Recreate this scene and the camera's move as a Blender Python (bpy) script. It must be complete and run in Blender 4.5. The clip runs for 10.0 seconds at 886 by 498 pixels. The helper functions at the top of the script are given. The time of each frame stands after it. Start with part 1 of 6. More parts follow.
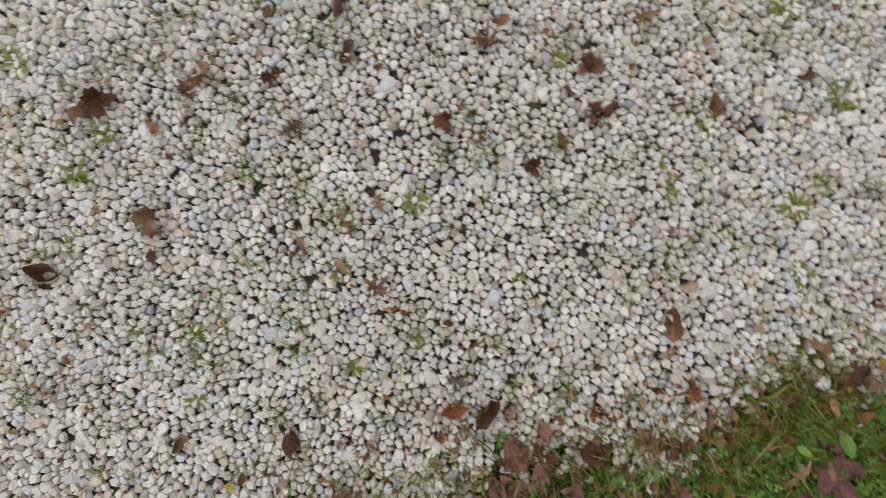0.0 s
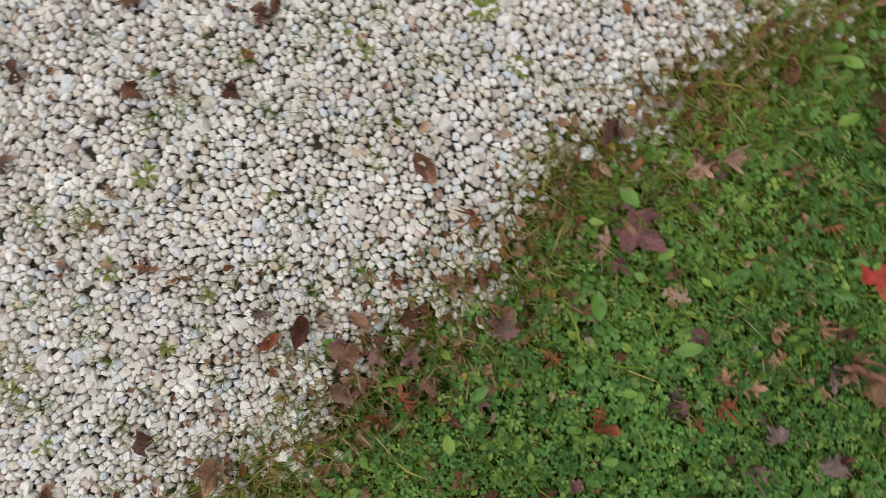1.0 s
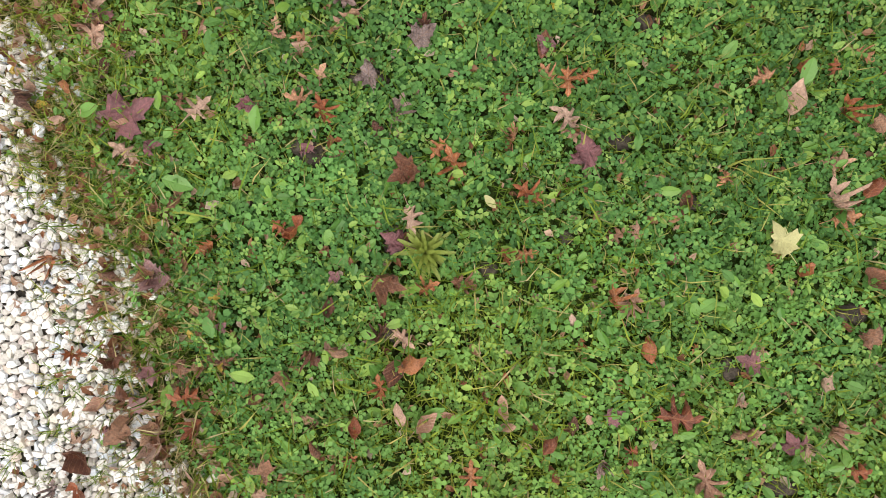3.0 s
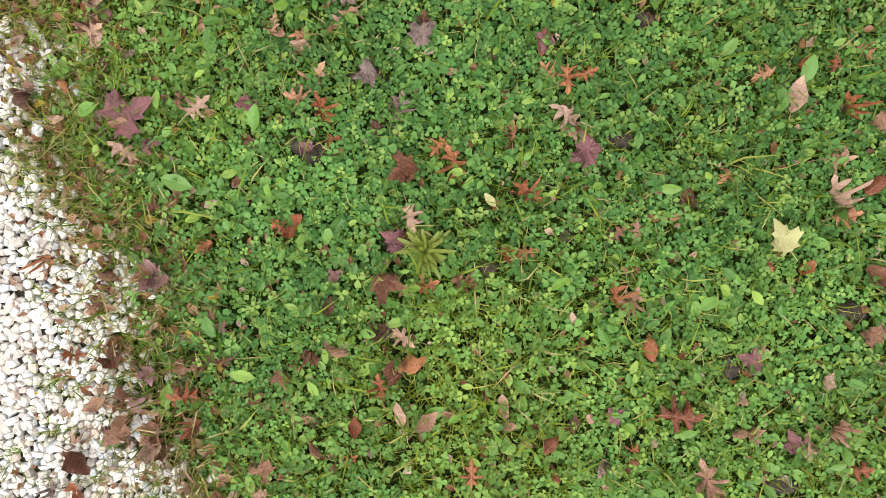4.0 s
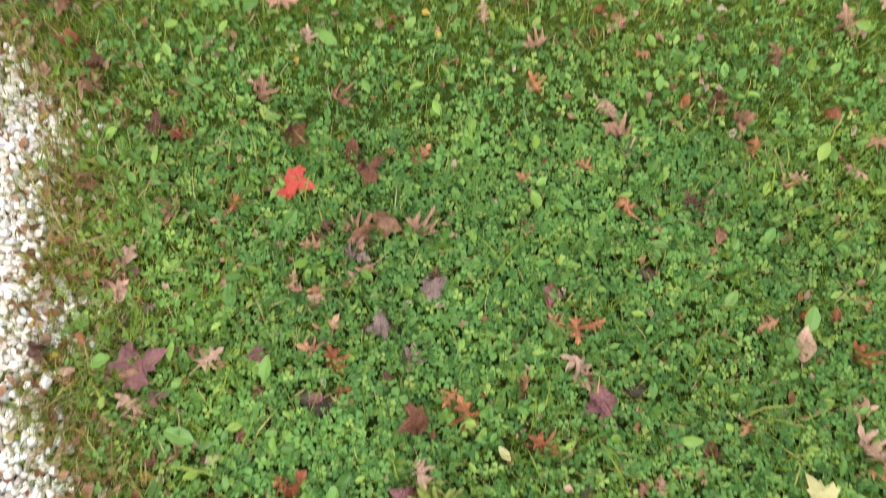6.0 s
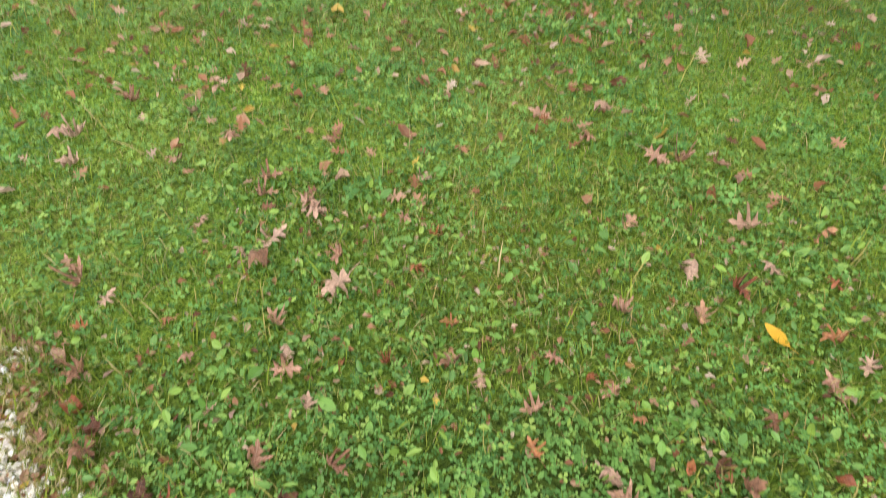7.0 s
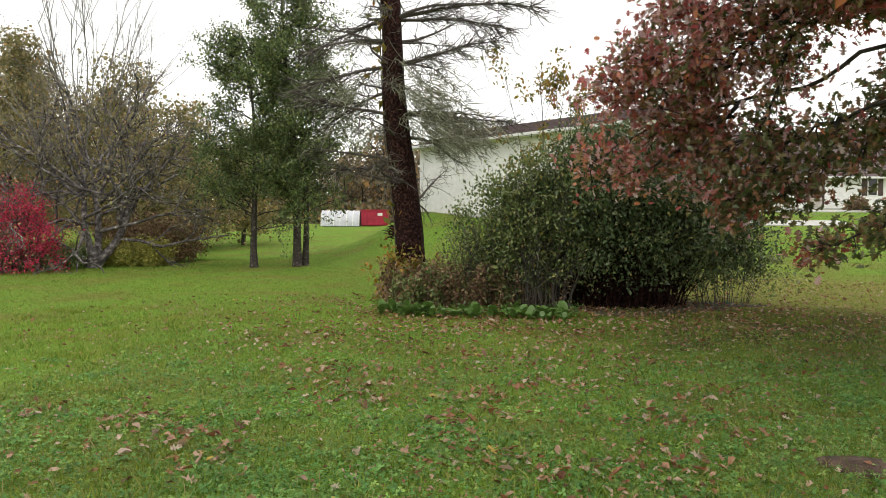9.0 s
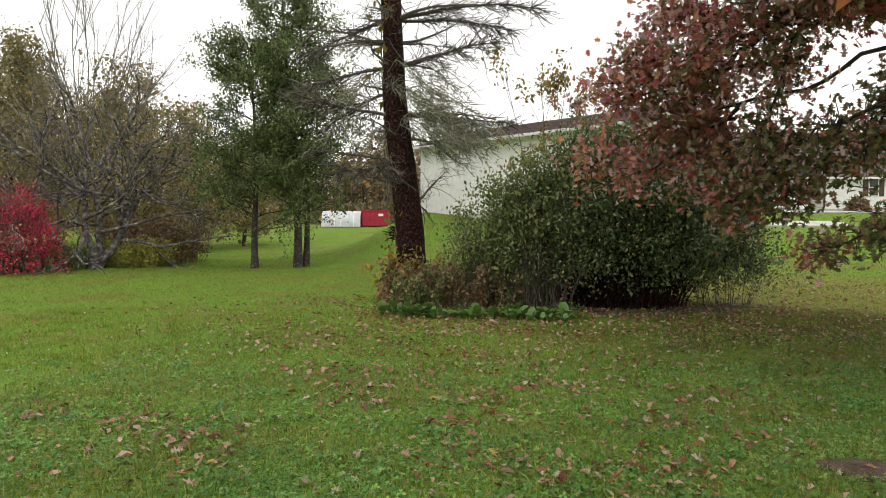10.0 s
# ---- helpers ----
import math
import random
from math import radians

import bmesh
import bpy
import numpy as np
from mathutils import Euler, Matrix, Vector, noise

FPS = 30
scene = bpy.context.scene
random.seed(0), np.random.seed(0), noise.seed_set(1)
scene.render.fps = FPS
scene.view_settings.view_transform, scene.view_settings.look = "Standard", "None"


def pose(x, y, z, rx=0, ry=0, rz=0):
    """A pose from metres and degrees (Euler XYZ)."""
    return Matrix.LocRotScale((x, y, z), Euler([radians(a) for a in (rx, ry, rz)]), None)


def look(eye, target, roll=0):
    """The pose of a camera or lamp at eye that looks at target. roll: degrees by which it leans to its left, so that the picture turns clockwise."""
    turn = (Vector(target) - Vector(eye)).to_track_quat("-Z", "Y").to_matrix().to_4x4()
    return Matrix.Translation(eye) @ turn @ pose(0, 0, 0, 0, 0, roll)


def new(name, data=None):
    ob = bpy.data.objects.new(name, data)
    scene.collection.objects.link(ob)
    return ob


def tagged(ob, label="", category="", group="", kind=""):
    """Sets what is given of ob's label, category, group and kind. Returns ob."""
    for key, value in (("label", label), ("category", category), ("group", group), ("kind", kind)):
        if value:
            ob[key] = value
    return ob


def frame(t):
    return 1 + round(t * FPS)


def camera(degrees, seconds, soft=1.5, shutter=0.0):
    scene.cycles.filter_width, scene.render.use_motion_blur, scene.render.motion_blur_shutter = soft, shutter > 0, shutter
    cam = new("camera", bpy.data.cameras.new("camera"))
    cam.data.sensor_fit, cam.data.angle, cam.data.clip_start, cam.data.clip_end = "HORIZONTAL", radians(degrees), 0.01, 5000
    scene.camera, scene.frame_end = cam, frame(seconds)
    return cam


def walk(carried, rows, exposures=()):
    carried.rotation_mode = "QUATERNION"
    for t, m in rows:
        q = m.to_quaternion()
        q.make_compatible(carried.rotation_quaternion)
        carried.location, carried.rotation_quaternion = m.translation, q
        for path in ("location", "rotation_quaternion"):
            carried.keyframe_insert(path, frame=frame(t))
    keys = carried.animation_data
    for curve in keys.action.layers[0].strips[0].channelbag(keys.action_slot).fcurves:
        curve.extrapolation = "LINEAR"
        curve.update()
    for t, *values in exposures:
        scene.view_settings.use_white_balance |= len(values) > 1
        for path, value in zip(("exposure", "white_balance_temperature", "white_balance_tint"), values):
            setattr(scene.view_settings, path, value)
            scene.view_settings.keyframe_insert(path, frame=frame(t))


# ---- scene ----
LENS = 65.47
cam = camera(LENS, 10.0, soft=0.65, shutter=0.25)
PATH = [
    (0, pose(-1.2581, -0.6320, 1.7612, 0.654, 1.677, 92.775)),
    (0.5, pose(-1.1267, -0.3367, 1.7603, -0.355, 1.566, 81.223)),
    (1, pose(-0.9410, -0.0899, 1.7611, -1.567, 1.467, 65.956)),
    (1.5, pose(-0.6435, 0.0319, 1.7648, -0.980, 1.208, 47.986)),
    (2, pose(-0.3749, 0.1147, 1.7763, -2.766, 0.276, 20.782)),
    (2.5, pose(-0.0907, 0.0979, 1.7705, -2.798, -0.227, 2.362)),
    (3, pose(0.0195, 0.0842, 1.7723, -3.147, -0.434, 0.664)),
    (4.5, pose(0.0208, 0.0812, 1.7648, -3.185, -0.401, 0.449)),
    (5, pose(-0.0008, 0.0907, 1.7632, -3.285, -0.449, 0.415)),
    (5.2, pose(-0.0071, 0.0876, 1.7607, -2.365, -0.490, 0.389)),
    (6.3, pose(-0.0038, 0.0600, 1.7515, 27.675, -0.229, 0.337)),
    (6.5, pose(-0.0027, 0.0614, 1.7454, 33.351, -0.229, 0.324)),
    (7, pose(0.0007, 0.0755, 1.7504, 47.628, -0.248, 0.256)),
    (7.5, pose(-0.0038, 0.0893, 1.7443, 62.175, -0.138, 0.157)),
    (8, pose(0.0059, 0.1130, 1.7321, 76.541, -0.157, 0.127)),
    (8.5, pose(0.0195, 0.0939, 1.7025, 88.000, -0.134, 0.146)),
    (9, pose(0.0148, 0.0707, 1.6858, 87.761, -0.145, 0.068)),
    (9.5, pose(0.0157, 0.0747, 1.6978, 86.703, -0.144, 0.096)),
    (10, pose(0.0148, 0.0725, 1.7032, 87.792, -0.132, 0.133)),
]
EXPO = [(0, -0.44), (0.5, -0.32), (1.0, -0.14), (1.5, 0.0), (2.5, 0.5), (3.2, 0.82), (5.2, 0.94), (7.0, 1.05), (8.0, 0.98), (8.5, 0.8), (9.0, 0.36), (10, 0.25)]
walk(cam, PATH, EXPO)

# ---- light: a bright overcast sky and a broad, weak sun ----
world = bpy.data.worlds.new("overcast_sky")
scene.world = world
world.use_nodes = True
wn, wl = world.node_tree.nodes, world.node_tree.links
sky = wn.new("ShaderNodeTexSky")
sky.sky_type, sky.sun_disc = "NISHITA", False
sky.sun_elevation, sky.sun_rotation = radians(48), radians(200)
veil = wn.new("ShaderNodeMix")
veil.data_type = "RGBA"
veil.inputs[0].default_value = 0.86
veil.inputs[7].default_value = (12.1, 11.8, 11.3, 1)
wl.new(sky.outputs[0], veil.inputs[6])
wl.new(veil.outputs[2], wn["Background"].inputs[0])
wn["Background"].inputs[1].default_value = 0.1
sun = new("sun", bpy.data.lights.new("sun", "SUN"))
sun.data.energy, sun.data.angle, sun.data.color = 0.7, radians(30), (1.0, 0.97, 0.92)
sun.matrix_world = look((-4, -10, 13), (0, 0, 0))


# ---- mesh helpers ----
rng = np.random.default_rng(7)


def mesh_data(name, V, F, smooth=False):
    V, F = np.asarray(V, np.float32), np.asarray(F, np.int32)
    me = bpy.data.meshes.new(name)
    k = F.shape[1]
    me.vertices.add(len(V))
    me.vertices.foreach_set("co", V.ravel())
    me.loops.add(F.size)
    me.loops.foreach_set("vertex_index", F.ravel())
    me.polygons.add(len(F))
    me.polygons.foreach_set("loop_start", np.arange(0, F.size, k, dtype=np.int32))
    me.polygons.foreach_set("use_smooth", np.full(len(F), smooth))
    me.update(calc_edges=True)
    return me


def put(name, V, F, material, parent=None, smooth=False, label="", at=None):
    """One mesh object, as a thing or as a part of parent."""
    me = mesh_data(name, V, F, smooth)
    me.materials.append(material)
    ob = new(name, me)
    if at is not None:
        ob.matrix_basis = at
    if parent is not None:
        ob.parent = parent
    return tagged(ob, label)


def thing(name, place, label, category, group="", kind="", yaw=0.0):
    ob = new(name)
    ob.matrix_basis = pose(*place, 0, 0, yaw)
    ob.empty_display_size = 0.1
    return tagged(ob, label, category, group, kind)


class Heap:
    """Gathers pieces of one mesh, all triangles."""

    def __init__(self):
        self.V, self.F, self.n = [], [], 0

    def add(self, V, F):
        V, F = np.asarray(V, float), np.asarray(F, int)
        if F.shape[1] == 4:
            F = np.concatenate([F[:, [0, 1, 2]], F[:, [0, 2, 3]]])
        self.V.append(V)
        self.F.append(F + self.n)
        self.n += len(V)

    def many(self, tv, tf, pos, R, size):
        """Copies of a template at the places pos, turned by R and scaled by size."""
        tv, tf, pos = np.asarray(tv, float), np.asarray(tf, int), np.asarray(pos, float)
        if not len(pos):
            return
        size = np.asarray(size, float)
        size = size[:, None, None] if size.ndim == 1 else size[:, None, :]
        V = np.einsum("nij,nkj->nki", R, tv[None] * size) + pos[:, None]
        F = (tf[None] + (np.arange(len(pos)) * len(tv))[:, None, None]).reshape(-1, tf.shape[1])
        self.add(V.reshape(-1, 3), F)

    def put(self, name, material, parent=None, smooth=False, label=""):
        return put(name, np.concatenate(self.V), np.concatenate(self.F), material, parent, smooth, label)


def turns(n, lean=0.4, yaw=None):
    """n turns: any heading, leaning by about lean radians."""
    a = rng.uniform(0, 2 * np.pi, n) if yaw is None else np.broadcast_to(yaw, (n,))
    b, c = rng.normal(0, lean, n), rng.normal(0, lean, n)
    z, o = np.zeros(n), np.ones(n)

    def m(*r):
        return np.stack(r, -1).reshape(-1, 3, 3)
    Rz = m(np.cos(a), -np.sin(a), z, np.sin(a), np.cos(a), z, z, z, o)
    Rx = m(o, z, z, z, np.cos(b), -np.sin(b), z, np.sin(b), np.cos(b))
    Ry = m(np.cos(c), z, np.sin(c), z, o, z, -np.sin(c), z, np.cos(c))
    return Rz @ Rx @ Ry


def tube(points, radii, sides=6):
    P, r = np.asarray(points, float), np.asarray(radii, float)
    d = np.gradient(P, axis=0)
    d /= np.linalg.norm(d, axis=1)[:, None] + 1e-9
    ref = np.array([1.0, 0, 0]) if abs(d[0][2]) > 0.7 else np.array([0, 0, 1.0])
    u = np.cross(d, ref)
    u /= np.linalg.norm(u, axis=1)[:, None] + 1e-9
    w = np.cross(d, u)
    a = np.arange(sides) * 2 * np.pi / sides
    V = P[:, None] + r[:, None, None] * (np.cos(a)[None, :, None] * u[:, None] + np.sin(a)[None, :, None] * w[:, None])
    n = len(P)
    i, j = np.meshgrid(np.arange(n - 1), np.arange(sides), indexing="ij")
    k = (j + 1) % sides
    F = np.stack([i * sides + j, i * sides + k, (i + 1) * sides + k, (i + 1) * sides + j], -1).reshape(-1, 4)
    return V.reshape(-1, 3), F


def box(x0, x1, y0, y1, z0, z1):
    V = [(x, y, z) for z in (z0, z1) for y in (y0, y1) for x in (x0, x1)]
    F = [(0, 2, 3, 1), (4, 5, 7, 6), (0, 1, 5, 4), (2, 6, 7, 3), (0, 4, 6, 2), (1, 3, 7, 5)]
    return np.array(V, float), np.array(F)


def soft_box(x0, x1, y0, y1, z0, z1, b=0.01):
    bm = bmesh.new()
    bmesh.ops.create_cube(bm, size=1, matrix=Matrix.Translation(((x0 + x1) / 2, (y0 + y1) / 2, (z0 + z1) / 2)) @ Matrix.Diagonal((x1 - x0, y1 - y0, z1 - z0, 1)))
    bmesh.ops.bevel(bm, geom=bm.edges[:], offset=b, segments=2, affect="EDGES")
    bmesh.ops.triangulate(bm, faces=bm.faces[:])
    bm.verts.ensure_lookup_table()
    V = np.array([v.co[:] for v in bm.verts])
    F = np.array([[v.index for v in f.verts] for f in bm.faces])
    bm.free()
    return V, F


def smooth01(v):
    v = np.clip(v, 0, 1)
    return v * v * (3 - 2 * v)


def ground_height(x, y):
    """The lawn: it falls gently away from the drive, lies flat, then rises to the houses."""
    x, y = np.asarray(x, float), np.asarray(y, float)
    near = -0.02794 * y
    near = np.where(y > 9, -0.2515 - 0.09 * (1 - np.exp(-(np.maximum(y, 9) - 9) / 3.2)), near)
    right = smooth01((x + 6.5) / 6)
    start, slope = 33 + right * -9.5, 0.047 + right * 0.098
    rise = np.maximum(y - start, 0)
    far = np.minimum(slope * rise * rise / (rise + 5), 1.75 + right * 1.1)
    # the raised pad of the long building
    ux, uy = 0.675, -0.738
    s = np.clip((x + 1.3) * ux + (y - 38) * uy, 0, 9)
    d = np.hypot(x + 1.3 - s * ux, y - 38 - s * uy)
    return near + far + 1.12 * np.exp(-(d / 5.0) ** 2)


def edge_x(y):
    """The border between gravel (smaller x) and lawn."""
    return np.interp(y, [-6, -2, -0.92, -0.6, -0.4, -0.2, 0.03, 0.17, 0.5, 0.74, 1.06, 1.26, 3, 6], [1.0, -0.3, -0.58, -0.64, -0.73, -0.77, -0.84, -0.99, -1.03, -1.06, -1.14, -1.3, -2.6, -5])


# ---- materials ----
def material(name, ramp, rough=0.6, noise_scale=20.0, vary=0.25, bump=0.0, bump_scale=60.0, island=True, thin=0.0, metal=0.0, spec=0.5, obj_random=False, patch=None, rib=None):
    """Colours from a ramp picked by island (or by noise), varied by two scales of noise, with fine relief. thin: light that shines through leaves."""
    m = bpy.data.materials.new(name)
    m.use_nodes = True
    nt = m.node_tree
    N, L = nt.nodes, nt.links
    b = N["Principled BSDF"]
    b.inputs["Roughness"].default_value, b.inputs["Metallic"].default_value = rough, metal
    b.inputs["Specular IOR Level"].default_value = spec
    co = N.new("ShaderNodeTexCoord")
    n1 = N.new("ShaderNodeTexNoise")
    n1.inputs["Scale"].default_value, n1.inputs["Detail"].default_value = noise_scale, 6
    L.new(co.outputs["Object"], n1.inputs["Vector"])
    r = N.new("ShaderNodeValToRGB")
    while len(r.color_ramp.elements) < len(ramp):
        r.color_ramp.elements.new(0.5)
    for e, (p, c) in zip(r.color_ramp.elements, ramp):
        e.position, e.color = p, (*c, 1)
    if obj_random:
        src = N.new("ShaderNodeObjectInfo").outputs["Random"]
    elif island:
        src = N.new("ShaderNodeNewGeometry").outputs["Random Per Island"]
    else:
        src = n1.outputs["Fac"]
    L.new(src, r.inputs[0])
    n2 = N.new("ShaderNodeTexNoise")
    n2.inputs["Scale"].default_value, n2.inputs["Detail"].default_value = noise_scale * 0.13, 3
    L.new(co.outputs["Object"], n2.inputs["Vector"])
    add = N.new("ShaderNodeMath")
    add.operation = "ADD"
    L.new(n1.outputs["Fac"], add.inputs[0])
    L.new(n2.outputs["Fac"], add.inputs[1])
    mr = N.new("ShaderNodeMapRange")
    for i, v in zip((1, 2, 3, 4), (0.6, 1.4, 1 - vary, 1 + vary)):
        mr.inputs[i].default_value = v
    L.new(add.outputs[0], mr.inputs[0])
    colour = r.outputs[0]
    if patch:
        # stretches of another tint, some metres or decimetres wide
        tint, scale, lo, hi, most = patch
        n4 = N.new("ShaderNodeTexNoise")
        n4.inputs["Scale"].default_value, n4.inputs["Detail"].default_value = scale, 4
        L.new(co.outputs["Object"], n4.inputs["Vector"])
        m4 = N.new("ShaderNodeMapRange")
        for i, v in zip((1, 2, 3, 4), (lo, hi, 0.0, most)):
            m4.inputs[i].default_value = v
        L.new(n4.outputs["Fac"], m4.inputs[0])
        x4 = N.new("ShaderNodeMix")
        x4.data_type = "RGBA"
        L.new(m4.outputs[0], x4.inputs[0])
        L.new(colour, x4.inputs[6])
        x4.inputs[7].default_value = (*tint, 1)
        colour = x4.outputs[2]
    if rib:
        # a paler midrib with side veins
        sp = N.new("ShaderNodeSeparateXYZ")
        L.new(co.outputs["Object"], sp.inputs[0])
        ab = N.new("ShaderNodeMath")
        ab.operation = "ABSOLUTE"
        L.new(sp.outputs["X"], ab.inputs[0])
        sl = N.new("ShaderNodeMath")
        sl.operation = "MULTIPLY_ADD"
        L.new(ab.outputs[0], sl.inputs[0])
        sl.inputs[1].default_value = -1.1
        L.new(sp.outputs["Y"], sl.inputs[2])
        fr = N.new("ShaderNodeMath")
        fr.operation = "PINGPONG"
        L.new(sl.outputs[0], fr.inputs[0])
        fr.inputs[1].default_value = 0.075
        mn = N.new("ShaderNodeMath")
        mn.operation = "MINIMUM"
        L.new(ab.outputs[0], mn.inputs[0])
        L.new(fr.outputs[0], mn.inputs[1])
        m5 = N.new("ShaderNodeMapRange")
        for i, v in zip((1, 2, 3, 4), (0.004, 0.018, 0.55, 0.0)):
            m5.inputs[i].default_value = v
        L.new(mn.outputs[0], m5.inputs[0])
        x5 = N.new("ShaderNodeMix")
        x5.data_type = "RGBA"
        L.new(m5.outputs[0], x5.inputs[0])
        L.new(colour, x5.inputs[6])
        x5.inputs[7].default_value = (*rib, 1)
        colour = x5.outputs[2]
    mul = N.new("ShaderNodeVectorMath")
    mul.operation = "SCALE"
    L.new(colour, mul.inputs[0])
    L.new(mr.outputs[0], mul.inputs["Scale"])
    L.new(mul.outputs[0], b.inputs["Base Color"])
    if bump:
        n3 = N.new("ShaderNodeTexNoise")
        n3.inputs["Scale"].default_value, n3.inputs["Detail"].default_value = bump_scale, 8
        L.new(co.outputs["Object"], n3.inputs["Vector"])
        bp = N.new("ShaderNodeBump")
        bp.inputs["Strength"].default_value, bp.inputs["Distance"].default_value = bump, 0.02
        L.new(n3.outputs["Fac"], bp.inputs["Height"])
        L.new(bp.outputs[0], b.inputs["Normal"])
    if thin:
        t = N.new("ShaderNodeBsdfTranslucent")
        L.new(mul.outputs[0], t.inputs["Color"])
        mx = N.new("ShaderNodeMixShader")
        mx.inputs[0].default_value = thin
        L.new(b.outputs[0], mx.inputs[1])
        L.new(t.outputs[0], mx.inputs[2])
        L.new(mx.outputs[0], N["Material Output"].inputs["Surface"])
    return m


M_STONE = material("limestone_gravel", [(0, (0.42, 0.38, 0.34)), (0.10, (0.60, 0.56, 0.51)), (0.45, (0.74, 0.71, 0.675)), (0.70, (0.83, 0.81, 0.78)), (0.84, (0.60, 0.64, 0.70)), (0.93, (0.70, 0.65, 0.55)), (0.975, (0.62, 0.50, 0.43)), (1, (0.36, 0.39, 0.45))], 0.8, 90, 0.18, 0.35, 160, spec=0.3)
# Coloured dark to put shade into the gaps between the stones.
M_BED = material("dark_gravel_bed", [(0.3, (0.035, 0.029, 0.022)), (0.6, (0.085, 0.072, 0.055)), (0.75, (0.18, 0.16, 0.13))], 0.9, 70, 0.3, 0.8, 90, island=False)
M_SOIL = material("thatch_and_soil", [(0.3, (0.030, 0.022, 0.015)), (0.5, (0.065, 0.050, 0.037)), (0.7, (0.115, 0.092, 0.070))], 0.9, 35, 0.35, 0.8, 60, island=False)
M_CLOVER = material("clover_leaf", [(0, (0.058, 0.155, 0.036)), (0.40, (0.105, 0.255, 0.058)), (0.80, (0.170, 0.350, 0.085)), (1, (0.31, 0.45, 0.10))], 0.5, 3.0, 0.4, thin=0.25, spec=0.25, patch=((0.21, 0.29, 0.045), 0.9, 0.49, 0.72, 0.5))
M_GRASS = material("grass_blade", [(0, (0.062, 0.125, 0.015)), (0.5, (0.145, 0.235, 0.026)), (0.82, (0.25, 0.33, 0.045)), (1, (0.44, 0.36, 0.14))], 0.6, 2.0, 0.35, thin=0.3, spec=0.08, patch=((0.27, 0.27, 0.030), 0.7, 0.48, 0.70, 0.45))
M_DRYGRASS = material("dry_grass", [(0, (0.13, 0.17, 0.04)), (0.5, (0.28, 0.25, 0.085)), (1, (0.46, 0.37, 0.19))], 0.7, 3.0, 0.25, thin=0.2)
M_WEED = material("weed_leaf", [(0, (0.08, 0.20, 0.035)), (0.6, (0.16, 0.32, 0.055)), (1, (0.28, 0.42, 0.07))], 0.38, 30, 0.25, 0.15, 120, thin=0.25)
M_GRAVELWEED = material("yellow_green_weed", [(0, (0.12, 0.17, 0.03)), (0.6, (0.22, 0.27, 0.045)), (1, (0.36, 0.38, 0.07))], 0.45, 30, 0.25, 0.15, 120, thin=0.25)
M_LITTER = material("leaf_litter", [(0, (0.11, 0.046, 0.020)), (0.32, (0.25, 0.100, 0.042)), (0.55, (0.34, 0.185, 0.105)), (0.78, (0.44, 0.30, 0.21)), (0.9, (0.46, 0.36, 0.28)), (0.97, (0.20, 0.09, 0.05)), (1, (0.52, 0.38, 0.06))], 0.6, 40, 0.3, 0.2, 150, thin=0.15)
M_OAKDRY = material("fallen_oak_leaf", [(0, (0.30, 0.09, 0.025)), (0.5, (0.38, 0.15, 0.06)), (1, (0.46, 0.27, 0.18))], 0.36, 16, 0.65, 0.4, 60, thin=0.12, obj_random=True, rib=(0.46, 0.28, 0.16))
M_PEACH = material("pinkish_tan_leaf", [(0, (0.30, 0.14, 0.085)), (0.5, (0.40, 0.225, 0.15)), (1, (0.48, 0.32, 0.24))], 0.42, 16, 0.5, 0.4, 60, thin=0.12, obj_random=True, rib=(0.52, 0.36, 0.27))
M_RUST = material("rust_red_leaf", [(0, (0.17, 0.045, 0.020)), (0.6, (0.30, 0.085, 0.032)), (1, (0.42, 0.17, 0.07))], 0.36, 16, 0.6, 0.4, 60, thin=0.12, obj_random=True, rib=(0.36, 0.15, 0.07))
M_DRYLEAF = material("fallen_brown_leaf", [(0, (0.085, 0.030, 0.020)), (0.4, (0.18, 0.065, 0.034)), (0.7, (0.31, 0.16, 0.095)), (0.88, (0.42, 0.25, 0.16)), (1, (0.26, 0.19, 0.18))], 0.36, 16, 0.75, 0.5, 60, thin=0.12, obj_random=True, rib=(0.30, 0.17, 0.10))
M_MAPLE = material("fallen_maple_leaf", [(0, (0.16, 0.060, 0.062)), (0.5, (0.24, 0.105, 0.115)), (1, (0.27, 0.16, 0.15))], 0.42, 14, 0.55, 0.4, 60, thin=0.1, obj_random=True, rib=(0.28, 0.10, 0.11))
M_PALE = material("pale_fallen_leaf", [(0, (0.46, 0.43, 0.19)), (1, (0.50, 0.47, 0.22))], 0.5, 25, 0.2, 0.2, 160, thin=0.2, obj_random=True)
M_YELLOW = material("yellow_fallen_leaf", [(0, (0.62, 0.34, 0.02)), (1, (0.65, 0.38, 0.03))], 0.5, 25, 0.2, 0.2, 160, thin=0.2, obj_random=True)
M_RED = material("red_fallen_leaf", [(0, (0.45, 0.045, 0.03)), (1, (0.5, 0.06, 0.04))], 0.5, 25, 0.25, 0.2, 160, thin=0.2, obj_random=True)
M_BARK = material("grey_bark", [(0.3, (0.026, 0.020, 0.017)), (0.58, (0.060, 0.048, 0.040)), (0.75, (0.17, 0.15, 0.13))], 0.9, 9, 0.35, 0.9, 14, island=False)
M_OAKBARK = material("dark_oak_bark", [(0.3, (0.018, 0.014, 0.012)), (0.7, (0.06, 0.05, 0.042))], 0.9, 12, 0.3, 0.6, 30, island=False)
M_BORDER = material("border_weed", [(0, (0.05, 0.085, 0.025)), (0.5, (0.11, 0.16, 0.05)), (1, (0.21, 0.24, 0.09))], 0.6, 2, 0.3, thin=0.2)
